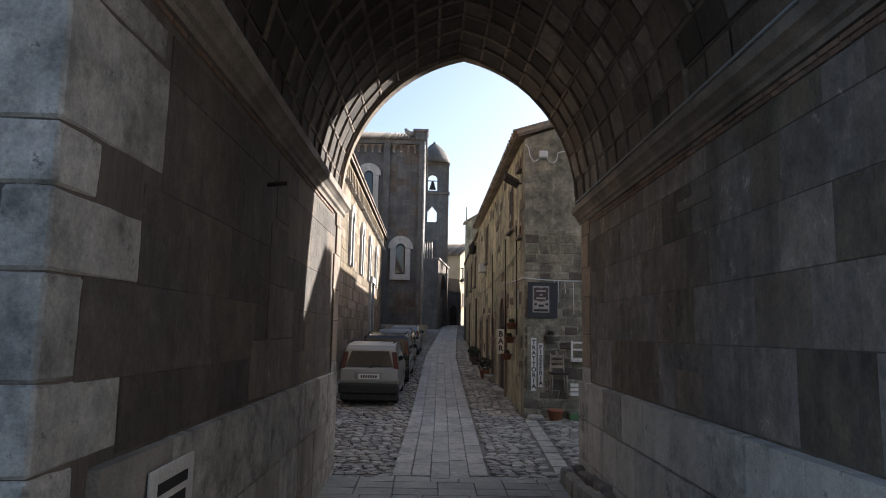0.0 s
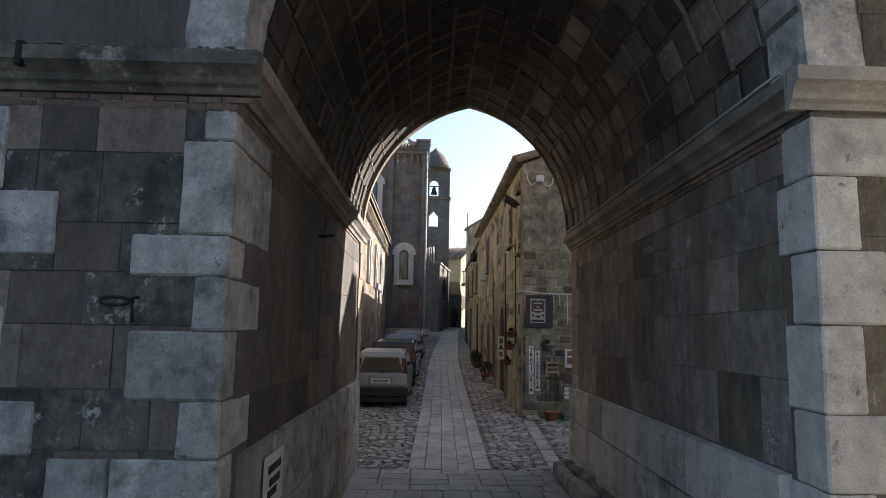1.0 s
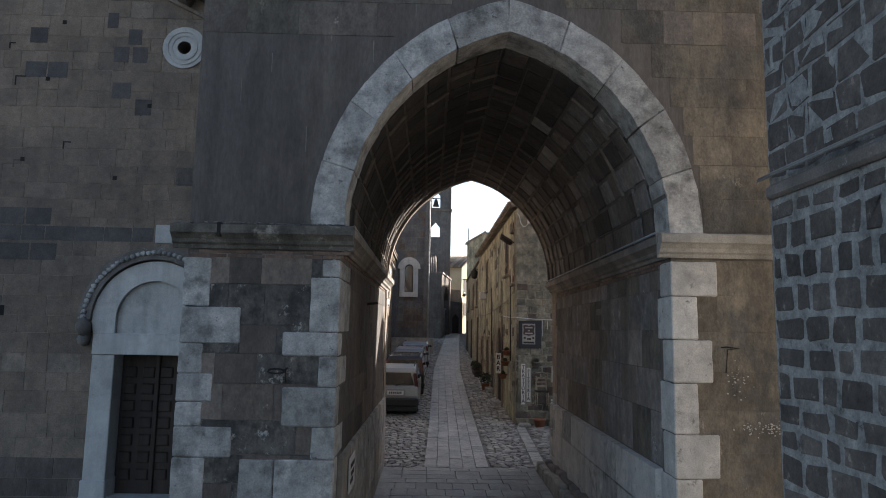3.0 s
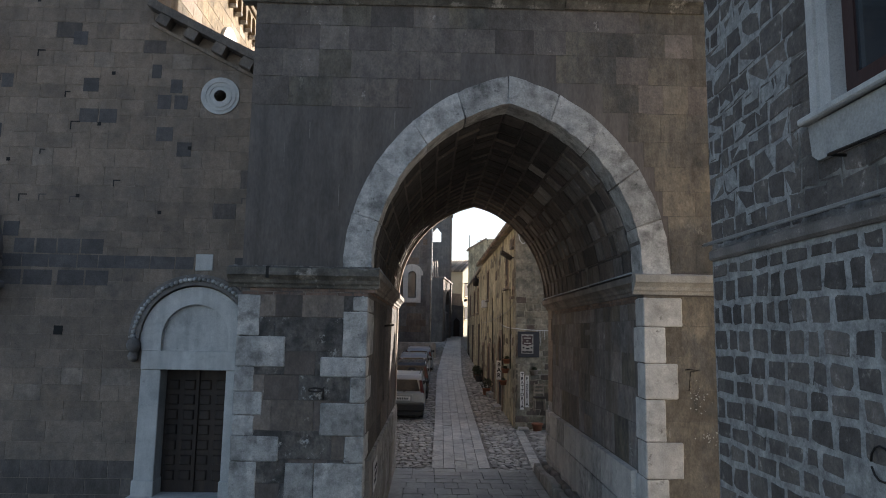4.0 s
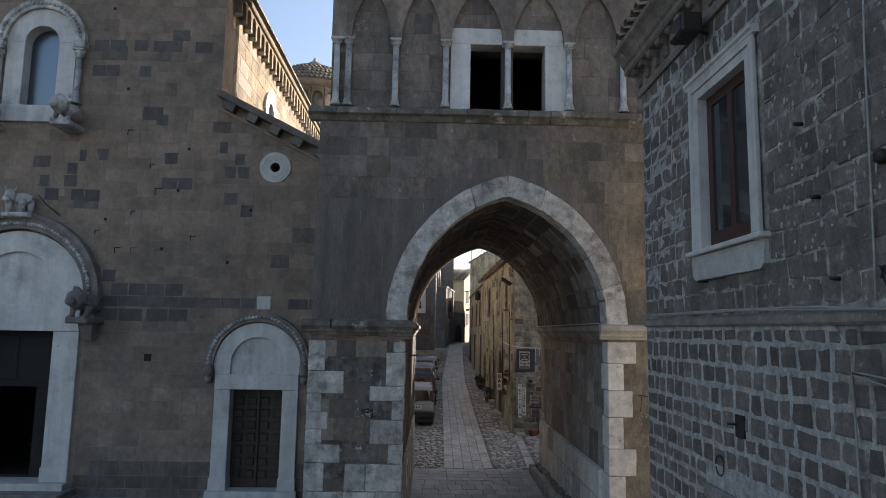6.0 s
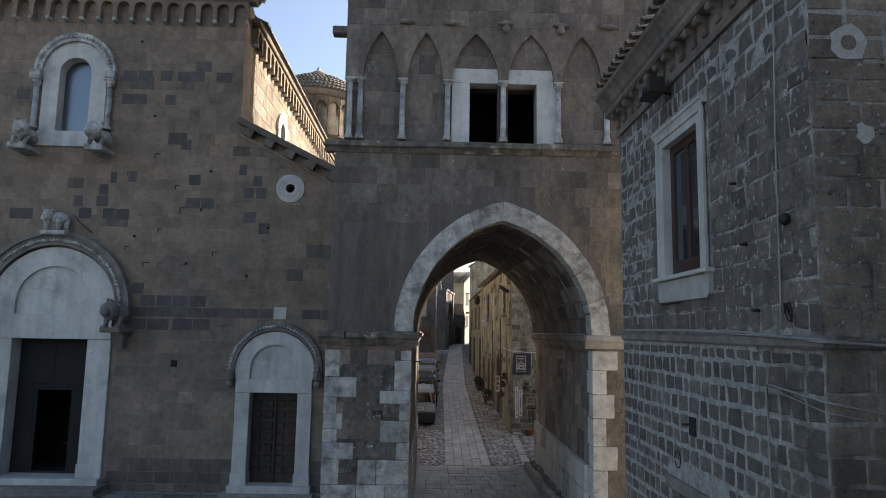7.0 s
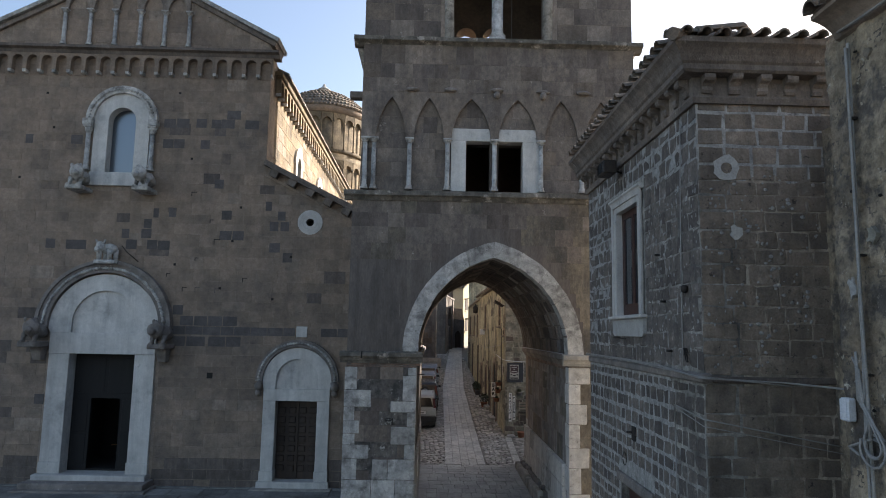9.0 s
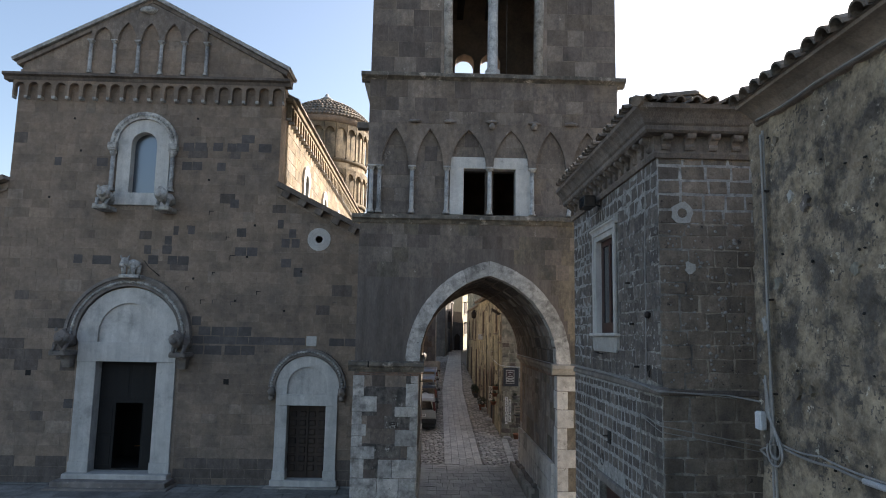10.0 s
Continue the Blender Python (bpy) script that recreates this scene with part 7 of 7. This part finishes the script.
ft = thing("tree", 6.2, 64, 3, "dark evergreen tree behind the far roofs", "tree")
part("trunk", tube([(6.2, 64, 2.8), (6.25, 64.1, 8), (6.1, 64, 11.5)], [0.3, 0.24, 0.12], 8), WOOD, ft)
rng = random.Random(90)
bm = bmesh.new()
for k in range(900):
    c = rng.choice(((5.6, 63.8, 12.6), (6.6, 64.2, 12.3), (6.1, 64.0, 11.6), (7.2, 64.4, 11.5)))
    p = Vector(c) + Vector((rng.gauss(0, 0.5), rng.gauss(0, 0.5), rng.gauss(0, 0.3)))
    m = Euler((rng.uniform(0, 6), rng.uniform(0, 6), rng.uniform(0, 6))).to_matrix()
    bm.faces.new([bm.verts.new(p + m @ Vector(q)) for q in ((0, -0.14, 0), (0.06, 0, 0.02), (0, 0.14, 0), (-0.06, 0, 0.02))])
part("crown", bm, LEAF, ft)["kind"] = "stuff"

# low wall by the transept
tagged(part("low_wall", B(-2.9, 40.4, 1.2, -0.02, 40.8, 2.64, 0.03), LIMESTONE_WARM), "low pale stone wall before the transept", "wall")

# far belfry with its bell
fb = thing("far_bell_tower", 0.35, 64, 2.7, "slim grey bell turret with open arches", "bell tower")
shaft = part("shaft", slab(rect(-1.1, 2.0, 1.78, 18.9), [round_door(-0.27, 0.65, 16.15, 17.4, 8), [(-0.27, 13.0), (0.65, 13.0), (0.65, 14.1), (0.19, 14.65), (-0.27, 14.1)]], "y", 64, 64.7), TRANSEPT, fb)
part("corner_strip", B(1.6, 63.9, 2.0, 1.8, 64, 18.9), TUFF_GREY, shaft)
part("string_course", B(-1.2, 63.85, 15.8, 1.9, 64.8, 16.02), TUFF_GREY, fb)
part("eave_course", B(-1.2, 63.85, 18.8, 1.86, 64.9, 19.0), TUFF_GREY, fb)
part("cap", lathe(0.3, 64.5, [(1.62, 18.95), (1.5, 19.5), (1.15, 20.2), (0.62, 20.75), (0.18, 21.1), (0.04, 21.3)], 10), TRANSEPT, fb)
part("bell", lathe(0.19, 64.35, [(0.36, 16.35), (0.3, 16.5), (0.2, 16.8), (0.17, 17.05), (0.06, 17.15)], 12), BRONZE, fb, "dark bronze bell")
part("bell_bar", tube([(-0.3, 64.35, 17.2), (0.68, 64.35, 17.2)], 0.05, 6), IRON, fb)

lowc = thing("side_chapel", 0.6, 57.6, 2.5, "dark stone chapel with a pointed porch on the street", "house")
part("front_wall", B(-1.5, 57.5, 1.8, 0.8, 57.59, 8.6), TRANSEPT, lowc)
cw_ = slab([(57.6, 1.8), (66.2, 1.8), (66.2, 8.6), (57.6, 8.6)], [[(59.6, 1.9), (64.2, 1.9)] + pointed(59.6, 64.2, 5.4, 7.55, 8)], "x", 0, 0.4)
part("street_wall", stretch(cw_, lambda x, y, z: (0.42 + x + (y - 57.6) * 0.134, y, z)), TUFF_GREY, lowc, "pale stone wall with a pointed porch opening")
part("porch_back", slab([(58.1, 1.8), (66.2, 1.8), (66.2, 8.4), (58.1, 8.4)], [], "x", -0.9, -0.6), TRANSEPT, lowc)
part("porch_post", tube([(1.1, 61.6, 2.4), (1.1, 61.6, 5.4)], 0.16, 8), LIMESTONE_DARK, lowc)
part("porch_beam", tube([(0.85, 59.7, 5.4), (1.4, 64.1, 5.4)], 0.1, 6), LIMESTONE_DARK, lowc)
part("coping", stretch(B(-0.05, 57.5, 8.58, 0.5, 66.3, 8.75), lambda x, y, z: (0.42 + x + (y - 57.6) * 0.134, y, z)), LIMESTONE_DARK, lowc)
rfc = part("roof", slab([(58.0, 8.6), (66.2, 8.6), (66.2, 10.9), (63.5, 10.9)], [], "x", -1.5, 0.3), TILE, lowc)
for k in range(8):
    part("roof_tile", tube([(-1.3 + 0.22 * k, 57.9, 8.62), (-1.3 + 0.22 * k, 63.4, 10.95)], 0.09, 6), TILE, rfc)

# the street is closed by a house that stands askew to it
fh = thing("cream_house", 3.25, 68.5, 3.0, "cream plastered house closing the street", "house")


def askew(a, b, z):
    return (3.25 - 0.86 * a + 0.5 * b, 68.5 + 0.5 * a + 0.86 * b, z)


part("wall", stretch(slab([(0, 2.5), (5, 2.5), (5, 10.3), (2.5, 11.6), (0, 10.3)], [], "x", 0, 5.5), askew), CREAM, fh)
rf2 = part("roof", stretch(slab([(-0.35, 10.2), (2.5, 11.65), (2.5, 11.8), (-0.35, 10.35)], [], "x", -0.25, 5.7), askew), TILE, fh)
for k in range(18):
    part("roof_tile", stretch(tube([(-0.15 + 0.32 * k, -0.42, 10.32), (-0.15 + 0.32 * k, 2.5, 11.84)], 0.12, 6), askew), TILE, rf2)
for b_, z in ((0.9, 8.2), (0.9, 5.6)):
    wv = part("window", stretch(B(-0.04, b_ - 0.35, z - 0.7, 0.02, b_ + 0.35, z + 0.7), askew), WOOD, fh)
    part("window_sill", stretch(B(-0.1, b_ - 0.45, z - 0.8, 0.02, b_ + 0.45, z - 0.7), askew), WHITE_OLD, wv)
part("signal_arm", stretch(tube([(-0.05, 0.2, 8.9), (-0.9, 0.1, 8.95)], 0.06, 6), askew), IRON, fh)
gw2 = tagged(part("garden_wall", slab([(1.3, 2.5), (3.3, 2.5), (3.3, 6.2), (1.3, 6.5)], [[(2.2, 2.6), (2.9, 2.6), (2.9, 4.6), (2.55, 5.0), (2.2, 4.6)]], "y", 66.4, 66.9), TRANSEPT), "dark stone wall with a doorway across the street end", "wall")
part("door", B(2.2, 66.7, 2.6, 2.9, 66.8, 5.0), WOOD, gw2)
part("pale_coping_wall", slab([(1.3, 6.5), (3.3, 6.2), (3.0, 7.6), (1.3, 7.7)], [], "y", 66.5, 66.85), TUFF_LIGHT, gw2, "sunlit pale block parapet")


# ---- parked cars ----
def car(x, y, w, l, h, paint, label, yaw=0.0, skirt=None, spare=False):
    g = ground_z(y + 0.3)
    c = thing("car", x, y, g, label, "car", "cars parked in the street")
    slope = (ground_z(y + l) - g) / l

    def P(px, py, pz):
        k = 1.0
        if pz > 0.85:
            k = 1 - 0.16 * (pz - 0.85) / (h - 0.85)
        return (x + px * k + py * math.tan(radians(yaw)), y + py, g + pz + slope * py)

    side = [(0.12, 0.30), (0.02, 0.42), (0.0, 0.62), (0.05, 0.9), (0.12, 0.95), (0.26, h - 0.12), (0.36, h - 0.03), (0.7, h), (l * 0.5, h - 0.01), (l * 0.62, h - 0.1), (l * 0.76, 1.0), (l * 0.95, 0.86), (l, 0.6), (l - 0.02, 0.32)]
    rw = 0.29
    for cx in (l - 0.68, 0.62):
        side += [(cx + rw + 0.05, 0.28)] + arc(cx, 0.3, rw + 0.05, 0, 180, 8) + [(cx - rw - 0.05, 0.28)]
    bm = slab(side, [], "x", -w / 2, w / 2)
    es = [e for e in bm.edges if abs(e.verts[0].co.x - e.verts[1].co.x) < 1e-5 and all(v.co.z > 0.4 for v in e.verts)]
    bmesh.ops.bevel(bm, geom=es, offset=0.05, segments=2, affect="EDGES", profile=0.6)
    body = part("body", stretch(bm, P), paint, c)
    # rear window, side windows, lights
    part("rear_window", stretch(slab([(-w * 0.41, 0.97), (w * 0.41, 0.97), (w * 0.36, h - 0.16), (-w * 0.36, h - 0.16)], [], "y", 0, 0.02), lambda a, b, z: P(a, 0.105 + (z - 0.95) * 0.27 + b - 0.02, z)), CARGLASS, c)
    for s in (-1, 1):
        part("side_window", stretch(slab([(0.5, 0.98), (l * 0.7, 0.98), (l * 0.6, h - 0.16), (0.5, h - 0.12)], [], "x", 0, 0.015), lambda a, b, z: P(s * (w / 2 + 0.002 + a * 0.3), b, z)), CARGLASS, c)
        part("tail_light", stretch(B(-0.06, -0.02, 0.88, 0.06, 0.1, h - 0.18, 0.015), lambda a, b, z: P(s * (w / 2 - 0.055) + a, 0.09 + max(0, z - 0.95) * 0.27 + b, z)), REDLAMP, c)
        part("mirror", stretch(B(-0.07, -0.05, -0.06, 0.07, 0.05, 0.06, 0.02), lambda a, b, z: P(s * (w / 2 + 0.09) + a, l * 0.68 + b, 1.02 + z)), RUBBER, c)
    part("bumper", stretch(B(-w / 2 - 0.01, -0.06, 0.3, w / 2 + 0.01, 0.2, 0.56, 0.04), P), skirt or paint, c)
    if spare:
        wl = part("spare_wheel", stretch(lathe(0, 0, [(0.05, -0.1), (0.27, -0.1), (0.32, -0.05), (0.32, 0.05), (0.27, 0.1), (0.05, 0.1)], 18), lambda a, b, z: P(0.12 + a, -0.1 + z, 1.05 + b)), RUBBER, c)
        part("wheel_cover", stretch(lathe(0, 0, [(0.2, -0.01), (0.2, 0.01), (0.08, 0.02)], 16), lambda a, b, z: P(0.12 + a, -0.205 - z, 1.05 + b)), ZINC, wl)
    # black lower valance that also stands for the shade under the tail
    part("valance", stretch(B(-w / 2 + 0.04, -0.03, 0.14, w / 2 - 0.04, 0.3, 0.3, 0.03), P), RUBBER, c)
    plate = part("number_plate", stretch(B(-0.26, -0.012, 0.66, 0.26, 0.03, 0.79, 0.005), P), WHITE, c)
    for k in range(7):
        part("printed_bar", stretch(B(-0.2 + 0.06 * k, -0.018, 0.69, -0.165 + 0.06 * k, -0.01, 0.76), P), INK, plate)
    part("plate_recess", stretch(B(-0.34, -0.004, 0.6, 0.34, 0.03, 0.86, 0.02), P), paint, c)
    part("wiper", stretch(tube([(0, 0.06, 0.93), (0.1, 0.08, 0.98), (0.3, 0.1, 1.02)], 0.012, 5), P), RUBBER, c)
    for s in (-1, 1):
        part("roof_rail", stretch(tube([(s * w * 0.46, 0.5, h + 0.03), (s * w * 0.46, l * 0.55, h + 0.03)], 0.018, 6), P), RUBBER, c)
    for cy in (0.62, l - 0.68):
        for s in (-1, 1):
            prof_ = [(0.0, -0.08), (0.2, -0.08), (0.28, -0.06), (0.29, 0.0), (0.28, 0.06), (0.2, 0.08), (0.0, 0.08)]
            bm = bmesh.new()
            lathe(0, 0, [(max(r, 0.01), z) for r, z in prof_], 20, bm)
            cx = s * (w / 2 - 0.1)
            ty = part("wheel", stretch(bm, lambda a, b, z: P(cx + z, cy + a, 0.29 + b)), RUBBER, c)
            bm = bmesh.new()
            lathe(0, 0, [(0.17, -0.005), (0.18, 0.0), (0.05, 0.012)], 14, bm)
            part("rim", stretch(bm, lambda a, b, z: P(cx + s * (0.082 + abs(z)), cy + a, 0.29 + b)), ZINC, ty)


car(-1.44, 16.65, 1.47, 3.5, 1.5, SILVER, "silver-beige boxy hatchback with dark bumpers parked by the church wall", 1.0, skirt=RUBBER)
car(-1.34, 20.9, 1.56, 3.9, 1.52, CARBLACK, "black off-roader with a spare wheel on its tail", 1.5, spare=True)
car(-1.3, 25.9, 1.5, 3.7, 1.42, CARGREY, "grey estate car with roof rails parked in the row", 1.5)
car(-1.12, 31.0, 1.5, 3.8, 1.35, CARGREY, "grey-blue small car parked up the street", 1.5)

# ---- paving, last ----
def flag_mesh(w, l, mat, v, d=0.03):
    key = ("flag", round(w, 2), round(l, 2), mat.name, v)
    if key not in _cache:
        rng = random.Random(str(key))
        e = 0.005
        bot = [(-w / 2, -l / 2, -d), (w / 2, -l / 2, -d), (w / 2, l / 2, -d), (-w / 2, l / 2, -d)]
        topv = [(x - math.copysign(e, x) + rng.uniform(-0.004, 0.004), y - math.copysign(e, y) + rng.uniform(-0.004, 0.004), rng.uniform(-0.004, 0.004)) for x, y, _ in bot]
        me = bpy.data.meshes.new("flagstone")
        me.from_pydata(bot + topv, [], QUADS)
        me.materials.append(mat)
        _cache[key] = me
    return _cache[key]


rng = random.Random(77)
street = tagged(new("street_strip"), "strip of pale stone flags up the middle of the street", "pavement", kind="structure")
count = 0
restv, restf = [], []


def lay_flag(x, y, w, l, mat, parent, yaw=0.0, keep=True):
    sl = math.degrees(math.atan2(ground_z(y + l / 2) - ground_z(y - l / 2), l))
    m = pose(x, y, ground_z(y) + 0.012, sl, 0, yaw)
    me = flag_mesh(w, l, mat, rng.randrange(4))
    if keep:
        mesh_part("flagstone", me, m, parent)
    else:
        k = len(restv)
        restv.extend((m @ v.co)[:] for v in me.vertices)
        restf.extend(tuple(k + i for i in p.vertices) for p in me.polygons)


W4 = 0.28
for colk in range(5):
    y = 9.6 + rng.uniform(0, 0.2)
    while y < 66:
        l = rng.choice([0.6, 0.8, 1.0])
        yc = y + l / 2
        lay_flag(strip_mid(yc) + (colk - 2) * W4, yc, W4 - 0.005, l - 0.002, PAVE, street, -math.degrees(math.atan2(strip_mid(yc + 1) - strip_mid(yc - 1), 2)), keep=yc < 30)
        y += l
me = bpy.data.meshes.new("far_flags")
me.from_pydata(restv, [], restf)
me.materials.append(PAVE)
mesh_part("far_flags", me, Matrix.Identity(4), street, kind="stuff")
passage = tagged(new("passage_paving"), "grey stone flags under the arch", "pavement", kind="structure")
y = 0.6
row = 0
while y < 9.55:
    l = 0.33 if y > 8.3 else 0.46
    x = AX0 + 0.02 if y > TY else -3.0
    xe = 1.9 if y > 5.2 else (2.2 if y > TY else 2.2)
    while x < xe - 0.05:
        w = rng.choice([0.4, 0.5, 0.6]) if y > 8.3 else rng.choice([0.3, 0.35, 0.4])
        if xe - x - w < 0.2:
            w = xe - x
        lay_flag(x + w / 2, y + l / 2, w - 0.006, l - 0.006, FLAGS, passage)
        x += w
    y += l
square = tagged(new("square_paving"), "worn grey stone slabs of the church square", "pavement", kind="structure")
y = 1.8
while y < 6.4:
    l = 0.62
    x = -17.0 + rng.uniform(0, 0.4)
    while x < -3.25:
        w = rng.choice([0.7, 0.9, 1.1])
        if x + w > -3.15:
            w = -3.15 - x
        lay_flag(x + w / 2, y + l / 2, w - 0.015, min(l, 6.45 - y) - 0.015, SLABS, square)
        x += w
    y += l
# edging strip of slabs that runs to the house corner
for k in range(10):
    t = k / 9
    lay_flag(2.08 + 0.26 * t, 10.2 + 4.7 * t, 0.26, 0.5, PAVE, street, -3)


def cobbles(name, label, side):
    ob = tagged(new(name), label, "pavement", kind="structure")
    rng = random.Random(60 + side)
    meshes = []
    for v in range(10):
        n = 6
        rx, ry = rng.uniform(0.075, 0.135), rng.uniform(0.066, 0.1)
        base = [(rx * math.cos(2 * math.pi * k / n + 0.3) * rng.uniform(0.75, 1.15), ry * math.sin(2 * math.pi * k / n + 0.3) * rng.uniform(0.85, 1.1)) for k in range(n)]
        vs = [(x, y, -0.03) for x, y in base] + [(x * 0.97, y * 0.97, 0.004) for x, y in base] + [(x * 0.84, y * 0.84, 0.013 + rng.uniform(-0.006, 0.006)) for x, y in base]
        fs = [tuple(range(12, 18))] + [(a + k, a + (k + 1) % n, a + 6 + (k + 1) % n, a + 6 + k) for a in (0, 6) for k in range(n)]
        me = bpy.data.meshes.new("cobble")
        me.from_pydata(vs, [], fs)
        me.materials.append(COBBLE)
        meshes.append(me)
    vs, fs, kept = [], [], 0
    y = 9.72
    while y < 60:
        mid_ = strip_mid(y)
        x0, x1 = (-2.9, mid_ - 0.72) if side == 0 else (mid_ + 0.72, (2.22 + (2.2 if y < 15.3 else 0)) if y < 30 else wall4(y) - 0.05)
        x = x0 + rng.uniform(0, 0.1)
        while x < x1 - 0.06:
            me = meshes[rng.randrange(10)]
            xx, yy = x + 0.08, y + rng.uniform(-0.045, 0.045)
            skip = side == 1 and abs(xx - (2.08 + 0.26 * (yy - 10.2) / 4.7)) < 0.19 and 9.9 < yy < 15.2
            if not skip:
                m = pose(xx, yy, ground_z(yy) + rng.uniform(-0.008, 0.006), rng.uniform(-4, 4), rng.uniform(-4, 4), rng.uniform(-40, 40) + (180 if rng.random() < 0.5 else 0)) @ Matrix.Diagonal((rng.uniform(0.9, 1.15), rng.uniform(0.9, 1.15), 1, 1))
                if kept < 295 and abs(xx - mid_) < 1.9:
                    mesh_part("cobble", me, m, ob)
                    kept += 1
                else:
                    k = len(vs)
                    vs.extend((m @ v.co)[:] for v in me.vertices)
                    fs.extend(tuple(k + i for i in p.vertices) for p in me.polygons)
            x += rng.uniform(0.16, 0.21)
        y += 0.145
    me = bpy.data.meshes.new("far_cobbles")
    me.from_pydata(vs, [], fs)
    me.materials.append(COBBLE)
    mesh_part("far_cobbles", me, Matrix.Identity(4), ob, kind="stuff")


cobbles("cobbles_west", "uneven grey-brown cobbles on the church side of the street", 0)
cobbles("cobbles_east", "uneven grey-brown cobbles on the house side of the street", 1)
